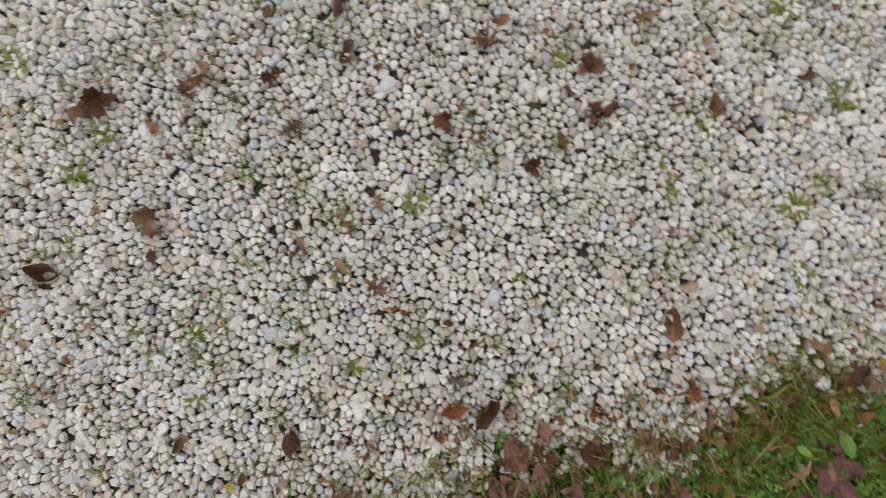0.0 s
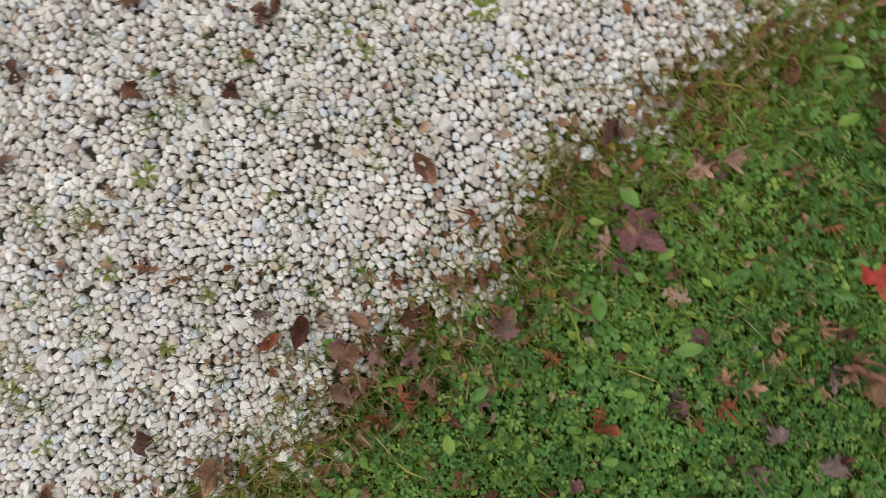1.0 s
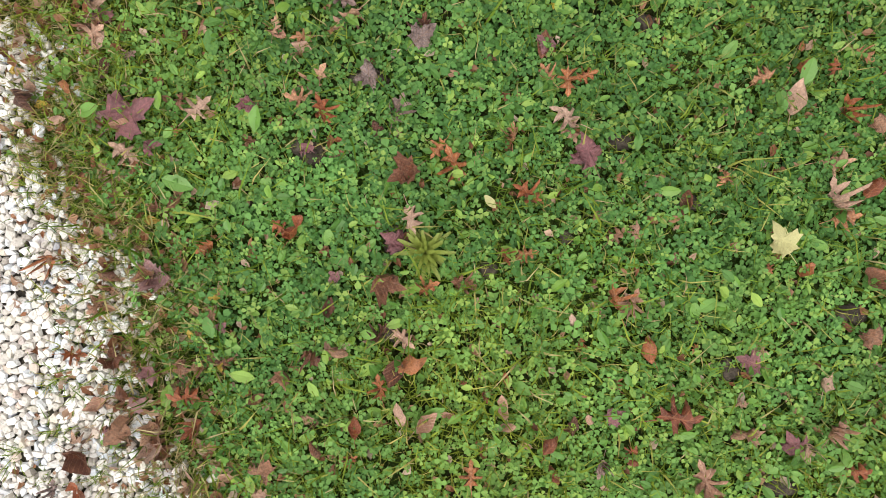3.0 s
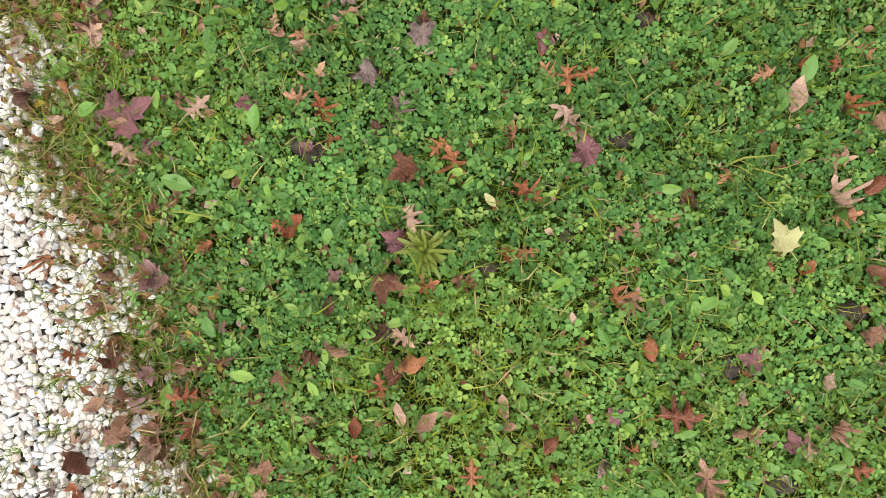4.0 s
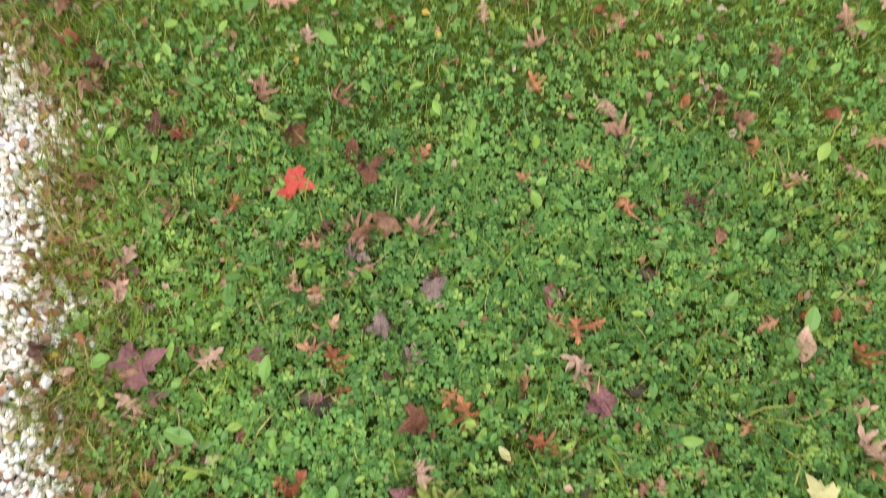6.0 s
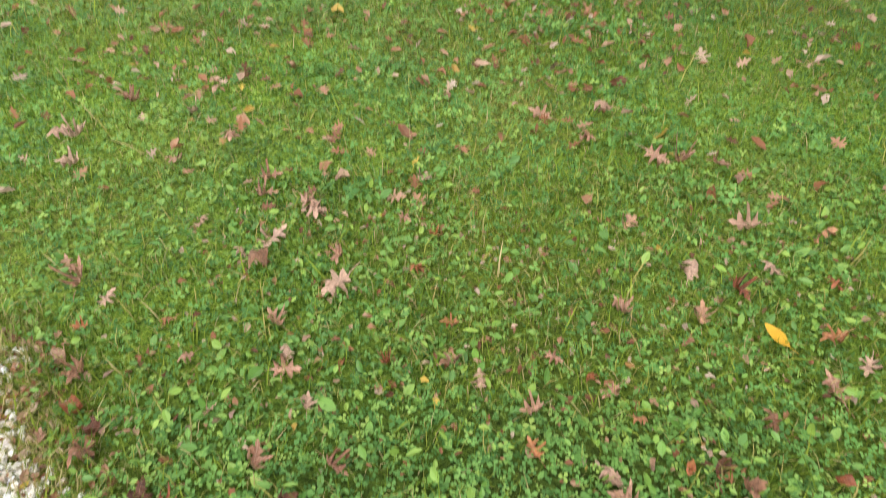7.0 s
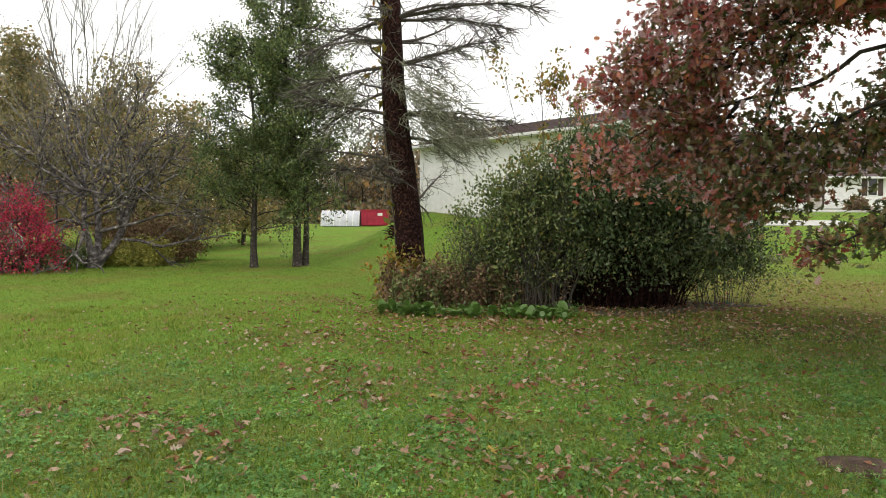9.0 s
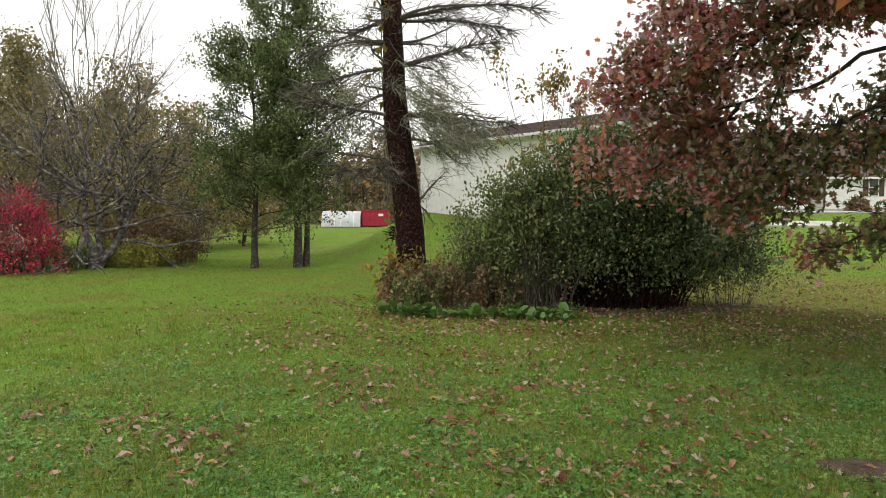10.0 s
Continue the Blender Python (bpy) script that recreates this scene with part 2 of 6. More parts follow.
M_LIGHTBUSH = material("light_bush_leaf", [(0, (0.07, 0.11, 0.03)), (0.5, (0.15, 0.20, 0.06)), (0.9, (0.25, 0.28, 0.10)), (1, (0.36, 0.30, 0.08))], 0.42, 0.9, 0.35, thin=0.3)
M_SPRUCEBARK = material("dark_red_brown_bark", [(0.3, (0.008, 0.004, 0.0035)), (0.5, (0.024, 0.010, 0.008)), (0.7, (0.075, 0.036, 0.03))], 0.95, 16, 0.45, 1.0, 16, island=False, spec=0.15)
M_DEADTWIG = material("dead_twig", [(0, (0.030, 0.022, 0.019)), (0.5, (0.075, 0.060, 0.052)), (0.8, (0.15, 0.135, 0.11)), (1, (0.30, 0.30, 0.24))], 0.9, 12, 0.3)
M_GREYTWIG = material("grey_brown_twig", [(0, (0.075, 0.060, 0.058)), (0.6, (0.16, 0.13, 0.125)), (1, (0.34, 0.31, 0.30))], 0.9, 8, 0.25)
M_LICHEN = material("lichened_twig", [(0, (0.13, 0.13, 0.085)), (0.6, (0.26, 0.26, 0.18)), (1, (0.44, 0.44, 0.34))], 0.9, 8, 0.25)
M_APPLEBARK = material("lichened_grey_bark", [(0.3, (0.034, 0.027, 0.027)), (0.48, (0.092, 0.077, 0.076)), (0.62, (0.20, 0.18, 0.175)), (0.74, (0.44, 0.43, 0.41))], 0.9, 5, 0.35, 0.9, 14, island=False)
M_PALEBARK = material("pale_bare_wood", [(0.3, (0.12, 0.105, 0.095)), (0.7, (0.25, 0.23, 0.21))], 0.9, 8, 0.25, island=False)
M_PINELEAF = material("dark_green_foliage", [(0, (0.055, 0.085, 0.028)), (0.5, (0.115, 0.160, 0.050)), (0.9, (0.21, 0.26, 0.085)), (1, (0.27, 0.26, 0.08))], 0.5, 0.8, 0.3, thin=0.3)
M_BUSHLEAF = material("bush_leaf", [(0, (0.032, 0.058, 0.020)), (0.5, (0.072, 0.112, 0.038)), (0.9, (0.16, 0.205, 0.080)), (1, (0.30, 0.26, 0.08))], 0.42, 0.9, 0.35, thin=0.25)
# The pale pink stops stand in for the sky's sheen on the leaves.
M_OAKLEAF = material("oak_leaf", [(0, (0.19, 0.16, 0.065)), (0.18, (0.31, 0.16, 0.085)), (0.36, (0.48, 0.095, 0.085)), (0.54, (0.54, 0.21, 0.20)), (0.74, (0.70, 0.54, 0.54)), (0.9, (0.68, 0.25, 0.11)), (1, (0.26, 0.25, 0.10))], 0.34, 0.7, 0.3, thin=0.5, spec=0.8)
M_GREENOAK = material("green_oak_leaf", [(0, (0.08, 0.105, 0.034)), (0.5, (0.18, 0.195, 0.065)), (0.8, (0.30, 0.21, 0.09)), (1, (0.40, 0.19, 0.12))], 0.34, 0.7, 0.3, thin=0.45, spec=0.8)
M_REDBUSH = material("crimson_foliage", [(0, (0.34, 0.012, 0.055)), (0.6, (0.64, 0.030, 0.105)), (1, (0.76, 0.09, 0.17))], 0.5, 1.5, 0.3, thin=0.3)
M_OLIVE = material("olive_autumn_foliage", [(0, (0.14, 0.14, 0.055)), (0.5, (0.26, 0.24, 0.09)), (0.85, (0.36, 0.28, 0.12)), (1, (0.46, 0.28, 0.11))], 0.6, 0.6, 0.3, thin=0.2)
# Lightened to put the haze of distance into the foliage colour.
M_WOODS = material("far_woods_foliage", [(0, (0.13, 0.11, 0.075)), (0.4, (0.21, 0.175, 0.11)), (0.7, (0.29, 0.21, 0.11)), (0.9, (0.42, 0.23, 0.08)), (1, (0.16, 0.19, 0.08))], 0.8, 0.25, 0.35, thin=0.2)
M_VINE = material("yellow_vine_leaf", [(0, (0.10, 0.13, 0.02)), (0.5, (0.28, 0.22, 0.03)), (1, (0.38, 0.18, 0.03))], 0.5, 3, 0.3, thin=0.25)
M_COVER = material("ground_cover_leaf", [(0, (0.060, 0.130, 0.028)), (0.6, (0.12, 0.22, 0.045)), (1, (0.22, 0.31, 0.06))], 0.38, 3, 0.35, thin=0.25)
M_BROWNWEED = material("withered_weeds", [(0, (0.11, 0.060, 0.036)), (0.4, (0.22, 0.125, 0.075)), (0.8, (0.30, 0.21, 0.11)), (1, (0.16, 0.17, 0.06))], 0.8, 2, 0.3, thin=0.15)
M_GOLD = material("goldenrod", [(0, (0.15, 0.18, 0.035)), (0.5, (0.31, 0.30, 0.055)), (1, (0.46, 0.40, 0.09))], 0.7, 2, 0.3, thin=0.15)
M_SIDING = material("white_vinyl_siding", [(0.3, (0.78, 0.77, 0.75)), (0.7, (0.86, 0.85, 0.83))], 0.5, 3, 0.06, island=False)
M_TRIM = material("white_trim", [(0.3, (0.74, 0.73, 0.71)), (0.7, (0.82, 0.81, 0.79))], 0.45, 5, 0.05, island=False)
M_SHINGLE = material("mauve_brown_shingles", [(0.3, (0.085, 0.060, 0.060)), (0.7, (0.145, 0.105, 0.105))], 0.9, 6, 0.2, 0.5, 25, island=False)
M_DOOR = material("grey_beige_door", [(0.3, (0.42, 0.38, 0.34)), (0.7, (0.50, 0.46, 0.42))], 0.5, 4, 0.08, island=False)
M_SHUTTER = material("brown_shutter", [(0.3, (0.075, 0.045, 0.038)), (0.7, (0.10, 0.06, 0.05))], 0.6, 5, 0.15, island=False)
M_CONCRETE = material("pale_concrete", [(0.3, (0.42, 0.41, 0.38)), (0.7, (0.54, 0.53, 0.50))], 0.85, 3, 0.12, 0.3, 40, island=False)
M_TARP = material("grey_white_cover", [(0.3, (0.46, 0.47, 0.50)), (0.7, (0.60, 0.61, 0.64))], 0.5, 1.5, 0.1, 0.2, 5, island=False)
M_REDPAINT = material("red_painted_steel", [(0.3, (0.36, 0.012, 0.040)), (0.7, (0.44, 0.02, 0.055))], 0.5, 2, 0.15, island=False)
M_SLAB = material("wet_brown_stone", [(0.3, (0.055, 0.030, 0.020)), (0.7, (0.12, 0.075, 0.055))], 0.95, 12, 0.3, 1.0, 40, island=False)
M_GLASS = bpy.data.materials.new("window_glass")
M_GLASS.use_nodes = True
M_GLASS.node_tree.nodes["Principled BSDF"].inputs["Base Color"].default_value = (0.02, 0.022, 0.025, 1)
M_GLASS.node_tree.nodes["Principled BSDF"].inputs["Roughness"].default_value = 0.06


def lawn_material():
    """The lawn seen from afar: mown green with paler, yellower and worn stretches, and shade painted under the oak."""
    m = bpy.data.materials.new("mown_lawn")
    m.use_nodes = True
    N, L = m.node_tree.nodes, m.node_tree.links
    b = N["Principled BSDF"]
    b.inputs["Roughness"].default_value, b.inputs["Specular IOR Level"].default_value = 0.95, 0.06
    co = N.new("ShaderNodeTexCoord")

    def noise_of(scale, detail=5):
        n = N.new("ShaderNodeTexNoise")
        n.inputs["Scale"].default_value, n.inputs["Detail"].default_value = scale, detail
        L.new(co.outputs["Object"], n.inputs["Vector"])
        return n.outputs["Fac"]

    def ramp(src, stops):
        r = N.new("ShaderNodeValToRGB")
        while len(r.color_ramp.elements) < len(stops):
            r.color_ramp.elements.new(0.5)
        for e, (p, c) in zip(r.color_ramp.elements, stops):
            e.position, e.color = p, (*c, 1)
        L.new(src, r.inputs[0])
        return r.outputs[0]

    def mix(f, a, c):
        x = N.new("ShaderNodeMix")
        x.data_type = "RGBA"
        L.new(f, x.inputs[0])
        L.new(a, x.inputs[6])
        L.new(c, x.inputs[7])
        return x.outputs[2]
    blades = ramp(noise_of(55, 8), [(0.36, (0.040, 0.088, 0.014)), (0.5, (0.155, 0.275, 0.038)), (0.66, (0.31, 0.45, 0.072))])
    dry = ramp(noise_of(40, 8), [(0.38, (0.07, 0.055, 0.018)), (0.5, (0.20, 0.17, 0.045)), (0.64, (0.34, 0.28, 0.11))])
    where = ramp(noise_of(0.45, 4), [(0.44, (0, 0, 0)), (0.66, (0.65, 0.65, 0.65))])
    lawn = mix(where, blades, dry)
    soil = ramp(noise_of(30, 6), [(0.3, (0.022, 0.020, 0.009)), (0.5, (0.035, 0.058, 0.012)), (0.75, (0.07, 0.10, 0.022))])
    thick = N.new("ShaderNodeMapRange")
    for i, v in zip((1, 2, 3, 4), (0.9, 2.4, 0.0, 1.0)):
        thick.inputs[i].default_value = v
    near = N.new("ShaderNodeVectorMath")
    near.operation = "DISTANCE"
    L.new(co.outputs["Object"], near.inputs[0])
    near.inputs[1].default_value = (0.25, -0.1, 0.0)
    L.new(near.outputs["Value"], thick.inputs[0])
    # leaf mould, thin grass and painted shade under the oak and before the bush
    mould_and_shade = ramp(noise_of(24, 8), [(0.36, (0.022, 0.014, 0.009)), (0.48, (0.055, 0.038, 0.022)), (0.58, (0.075, 0.080, 0.022)), (0.68, (0.12, 0.17, 0.03))])
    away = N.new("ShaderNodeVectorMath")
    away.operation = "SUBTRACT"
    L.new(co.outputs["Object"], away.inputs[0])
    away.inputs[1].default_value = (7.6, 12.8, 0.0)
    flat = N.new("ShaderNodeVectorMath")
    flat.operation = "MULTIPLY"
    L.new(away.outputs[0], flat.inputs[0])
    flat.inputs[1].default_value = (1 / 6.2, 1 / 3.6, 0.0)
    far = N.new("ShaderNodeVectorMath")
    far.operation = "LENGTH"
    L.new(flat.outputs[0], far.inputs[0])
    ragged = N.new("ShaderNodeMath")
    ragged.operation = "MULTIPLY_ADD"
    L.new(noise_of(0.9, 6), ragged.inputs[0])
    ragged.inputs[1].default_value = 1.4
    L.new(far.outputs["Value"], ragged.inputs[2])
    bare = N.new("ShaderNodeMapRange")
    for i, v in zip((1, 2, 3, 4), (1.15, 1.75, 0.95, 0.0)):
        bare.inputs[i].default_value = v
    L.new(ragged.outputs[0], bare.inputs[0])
    # the dry, leaf-strewn stretch beyond the bush
    aside = N.new("ShaderNodeVectorMath")
    aside.operation = "DISTANCE"
    L.new(co.outputs["Object"], aside.inputs[0])
    aside.inputs[1].default_value = (11.5, 19.0, 0.0)
    parched = N.new("ShaderNodeMapRange")
    for i, v in zip((1, 2, 3, 4), (4.5, 9.0, 0.9, 0.0)):
        parched.inputs[i].default_value = v
    L.new(aside.outputs["Value"], parched.inputs[0])
    straw = ramp(noise_of(35, 8), [(0.36, (0.09, 0.085, 0.022)), (0.5, (0.22, 0.21, 0.055)), (0.66, (0.36, 0.33, 0.12))])
    lawn = mix(parched.outputs[0], lawn, straw)
    L.new(mix(bare.outputs[0], mix(thick.outputs[0], soil, lawn), mould_and_shade), b.inputs["Base Color"])
    bp = N.new("ShaderNodeBump")
    bp.inputs["Strength"].default_value, bp.inputs["Distance"].default_value = 0.9, 0.04
    L.new(noise_of(70, 8), bp.inputs["Height"])
    L.new(bp.outputs[0], b.inputs["Normal"])
    return m


M_LAWN = lawn_material()


def far_gravel_material():
    """Pale crushed stones, each cell its own tint, with darkened gaps, for the drive away from the camera."""
    m = bpy.data.materials.new("spread_gravel")
    m.use_nodes = True
    N, L = m.node_tree.nodes, m.node_tree.links
    b = N["Principled BSDF"]
    b.inputs["Roughness"].default_value, b.inputs["Specular IOR Level"].default_value = 0.85, 0.3
    co = N.new("ShaderNodeTexCoord")
    cells, joints = N.new("ShaderNodeTexVoronoi"), N.new("ShaderNodeTexVoronoi")
    joints.feature = "DISTANCE_TO_EDGE"
    for v in (cells, joints):
        v.inputs["Scale"].default_value = 55
        L.new(co.outputs["Object"], v.inputs["Vector"])
    grey = N.new("ShaderNodeRGBToBW")
    L.new(cells.outputs["Color"], grey.inputs[0])
    tint = N.new("ShaderNodeValToRGB")
    tint.color_ramp.elements[0].position, tint.color_ramp.elements[0].color = 0.2, (0.50, 0.46, 0.42, 1)
    tint.color_ramp.elements[1].position, tint.color_ramp.elements[1].color = 0.7, (0.80, 0.78, 0.74, 1)
    L.new(grey.outputs[0], tint.inputs[0])
    gap = N.new("ShaderNodeMapRange")
    for i, v in zip((1, 2, 3, 4), (0.0, 0.12, 0.25, 1.0)):
        gap.inputs[i].default_value = v
    L.new(joints.outputs["Distance"], gap.inputs[0])
    mul = N.new("ShaderNodeVectorMath")
    mul.operation = "SCALE"
    L.new(tint.outputs[0], mul.inputs[0])
    L.new(gap.outputs[0], mul.inputs["Scale"])
    L.new(mul.outputs[0], b.inputs["Base Color"])
    bp = N.new("ShaderNodeBump")
    bp.inputs["Strength"].default_value, bp.inputs["Distance"].default_value = 0.8, 0.008
    L.new(joints.outputs["Distance"], bp.inputs["Height"])
    L.new(bp.outputs[0], b.inputs["Normal"])
    return m


M_FARGRAVEL = far_gravel_material()

# ---- the ground: one sheet to the horizon ----
ax = np.unique(np.round(np.concatenate([np.linspace(-4, 4, 41), np.linspace(-30, 30, 61), np.linspace(-120, 120, 41), [-2500, -900, -350, 350, 900, 2500]]), 3))
ay = np.unique(np.round(np.concatenate([np.linspace(-4, 8, 61), np.linspace(-30, 90, 121), np.linspace(90, 200, 13), [-2500, -900, -350, -120, 350, 900, 3500]]), 3))
gx, gy = np.meshgrid(ax, ay)
gz = ground_height(gx, gy)
gi = np.arange(gx.size).reshape(gx.shape)
gF = np.stack([gi[:-1, :-1], gi[:-1, 1:], gi[1:, 1:], gi[1:, :-1]], -1).reshape(-1, 4)
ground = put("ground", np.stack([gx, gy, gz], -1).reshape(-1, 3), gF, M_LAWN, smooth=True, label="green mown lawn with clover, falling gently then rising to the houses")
tagged(ground, category="lawn", kind="structure")

# the gravel bed under the stones
by = np.linspace(-5, 5.5, 140)
bu = np.linspace(0, 1, 30)
ex = edge_x(by) - 0.07 + 0.03 * np.sin(by * 9)
bx = -5.5 + (ex[:, None] + 5.5) * bu[None]
bz = ground_height(bx, by[:, None] + 0 * bx) + 0.006
bi = np.arange(bx.size).reshape(bx.shape)
bF = np.stack([bi[:-1, :-1], bi[:-1, 1:], bi[1:, 1:], bi[1:, :-1]], -1).reshape(-1, 4)
drive = put("gravel_bed", np.stack([bx, by[:, None] + 0 * bx, bz], -1).reshape(-1, 3), bF, M_BED, smooth=True, label="pale gravel drive spread over a bed darkened to shade its gaps")
tagged(drive, category="drive", kind="structure")
drive.data.materials.append(M_FARGRAVEL)
for face in drive.data.polygons:
    c = face.center
    face.material_index = 0 if -2.12 < c.x and -2.04 < c.y < 1.46 else 1

# bare earth under the bush; the dark sheet also stands in for shade
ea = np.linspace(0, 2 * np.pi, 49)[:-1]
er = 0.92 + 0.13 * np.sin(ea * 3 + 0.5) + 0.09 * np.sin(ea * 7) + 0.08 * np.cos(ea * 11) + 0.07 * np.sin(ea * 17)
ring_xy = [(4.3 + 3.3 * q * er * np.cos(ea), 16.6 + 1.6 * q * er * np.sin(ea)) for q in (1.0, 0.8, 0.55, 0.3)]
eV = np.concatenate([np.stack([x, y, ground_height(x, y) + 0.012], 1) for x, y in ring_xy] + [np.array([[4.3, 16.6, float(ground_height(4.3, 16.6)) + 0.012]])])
eF = []
for o in range(3):
    for i in range(48):
        j = (i + 1) % 48
        eF += [(o * 48 + i, o * 48 + j, o * 48 + 48 + j), (o * 48 + i, o * 48 + 48 + j, o * 48 + 48 + i)]
eF += [(144 + i, 144 + (i + 1) % 48, 192) for i in range(48)]
tagged(put("earth_and_shade", eV, eF, M_SOIL, smooth=True), "bare earth and painted shade under the overgrown bush", "soil", kind="structure")

# ---- gravel stones ----
def stone_templates(count):
    out = []
    for _ in range(count):
        bm = bmesh.new()
        n = rng.normal(size=(13, 3))
        for _ in range(4):
            n /= np.linalg.norm(n, axis=1)[:, None]
            d = n[:, None] - n[None]
            n = n + 0.12 * (d / (np.sum(d * d, -1) + 0.05)[..., None]).sum(1)
        n /= np.linalg.norm(n, axis=1)[:, None]
        n *= rng.uniform(0.80, 1.14, 13)[:, None]
        for p in n * np.array([1.22, rng.uniform(0.62, 1.0), rng.uniform(0.45, 0.7)]):
            bm.verts.new(p)
        bmesh.ops.convex_hull(bm, input=bm.verts[:])
        bmesh.ops.delete(bm, geom=[v for v in bm.verts if not v.link_faces], context="VERTS")
        bm.verts.index_update()
        out.append((np.array([v.co[:] for v in bm.verts]), np.array([[v.index for v in f.verts] for f in bm.faces])))
        bm.free()
    return out


def scatter(x0, x1, y0, y1, per_m2):
    n = int((x1 - x0) * (y1 - y0) * per_m2)
    return rng.uniform(x0, x1, n), rng.uniform(y0, y1, n)


gravel = Heap()


def packed_stones(heap, x0, x1, y0, y1, step, corners=8):
    """Crushed stones that fit one another: each fills the room that its neighbours leave it, with a bevelled, tilted top."""
    gx_, gy_ = np.meshgrid(np.arange(x0, x1, step), np.arange(y0, y1, step))
    gx_ = gx_ + (np.arange(gx_.shape[0]) % 2)[:, None] * step / 2
    gx_, gy_ = gx_ + rng.uniform(-0.52, 0.52, gx_.shape) * step, gy_ + rng.uniform(-0.52, 0.52, gy_.shape) * step
    turn = rng.uniform(0, 2 * np.pi, gx_.shape)
    ang = turn[..., None] + (np.arange(corners) + rng.uniform(-0.25, 0.25, gx_.shape + (corners,))) * 2 * np.pi / corners
    ux, uy = np.cos(ang), np.sin(ang)
    room = np.full(ang.shape, step * 0.95)
    for i in (-2, -1, 0, 1, 2):
        for j in (-2, -1, 0, 1, 2):
            if i or j:
                dx = np.roll(gx_, (i, j), (0, 1)) - gx_
                dy = np.roll(gy_, (i, j), (0, 1)) - gy_
                along = dx[..., None] * ux + dy[..., None] * uy
                room = np.where(along > 1e-5, np.minimum(room, (dx * dx + dy * dy)[..., None] / 2 / np.maximum(along, 1e-5)), room)
    core = (slice(3, -3), slice(3, -3))
    px, py, room, ux, uy = gx_[core].ravel(), gy_[core].ravel(), room[core].reshape(-1, corners), ux[core].reshape(-1, corners), uy[core].reshape(-1, corners)
    off = px - edge_x(py)
    wob = 0.05 * np.sin(py * 11) + 0.04 * np.sin(py * 23 + 1)
    keep = (rng.uniform(size=px.size) < np.clip(0.5 - (off + wob - 0.02) / 0.16, 0, 1)) & (rng.uniform(size=px.size) > 0.004)
    px, py, room, ux, uy = px[keep], py[keep], room[keep], ux[keep], uy[keep]
    n = px.size
    room = room * rng.uniform(0.98, 1.20, (n, 1)) * rng.uniform(0.94, 1.06, (n, corners))
    h = rng.uniform(0.004, 0.011, n)
    tx, ty = rng.normal(0, 0.26, n), rng.normal(0, 0.26, n)
    lift = rng.uniform(-0.003, 0.008, n)
    inner = room * rng.uniform(0.70, 0.92, (n, 1)) * rng.uniform(0.86, 1.08, (n, corners))
    z0 = ground_height(px, py) + 0.006
    V = np.zeros((n, corners * 2 + 1, 3))
    V[:, -1] = np.stack([px, py, z0 + h + lift + 0.006 + rng.uniform(0.0006, 0.0032, n)], 1)
    for o, r, hh in ((0, inner, h + lift + 0.006), (corners, room, lift + 0.003)):
        V[:, o:o + corners, 0] = px[:, None] + r * ux
        V[:, o:o + corners, 1] = py[:, None] + r * uy
        V[:, o:o + corners, 2] = z0[:, None] + hh[:, None] + (tx[:, None] * r * ux + ty[:, None] * r * uy) * (1.0 if o == 0 else 0.7)
    V[:, :corners, 2] += rng.normal(0, 0.0014, (n, corners))
    V[:, corners:-1, 2] += rng.uniform(-0.004, 0.001, (n, corners))
    F = []
    for k in range(corners):
        m = (k + 1) % corners
        F += [(corners * 2, k, m), (k, corners + k, corners + m), (k, corners + m, m)]
    F = (np.array(F)[None] + (np.arange(n) * (corners * 2 + 1))[:, None, None]).reshape(-1, 3)
    heap.add(V.reshape(-1, 3), F)
    return px, py


sx, sy = packed_stones(gravel, -2.25, -0.1, -2.15, 1.6, 0.0200, 6)
TEMPL = stone_templates(16)
for k in range(16):
    n = sx.size // 34
    i = rng.integers(0, sx.size, n)
    gravel.many(*TEMPL[k], np.stack([sx[i], sy[i], ground_height(sx[i], sy[i]) + rng.uniform(0.011, 0.021, n)], 1), turns(n, 0.45), np.clip(rng.lognormal(np.log(0.0098), 0.42, n), 0.004, 0.024))
tagged(gravel.put("gravel", M_STONE, smooth=False), "pale grey-white crushed limestone gravel", "gravel", kind="stuff")

# ---- clover and grass ----
LEAFLET = np.array([(0, 0, 0), (-0.43, 0.55, 0.09), (-0.30, 0.95, 0.04), (0, 0.94, -0.02), (0.30, 0.95, 0.04), (0.43, 0.55, 0.09)])
LEAFLET_F = np.array([(0, 3, 2), (0, 2, 1), (0, 4, 3), (0, 5, 4)])
DIAMOND = np.array([(0, 0, 0), (-0.4, 0.6, 0.05), (0, 1, 0), (0.4, 0.6, 0.05)])
DIAMOND_F = np.array([(0, 2, 1), (0, 3, 2)])


def trefoil(v, f):
    """Three leaflets round one shared middle point."""
    V, F = [v[:1]], []
    for k in range(3):
        a = k * 2 * math.pi / 3
        c, s = math.cos(a), math.sin(a)
        V.append(v[1:] @ np.array([[c, s, 0], [-s, c, 0], [0, 0, 1]]))
        F.append(np.where(f == 0, 0, f + k * (len(v) - 1)))
    return np.concatenate(V), np.concatenate(F)


def blade(bend):
    v = np.array([(-0.03, 0, 0), (0.03, 0, 0), (-0.022, bend * 0.35, 0.55), (0.022, bend * 0.35, 0.55), (0, bend, 0.85)])
    return v, np.array([(0, 1, 3), (0, 3, 2), (2, 3, 4)])


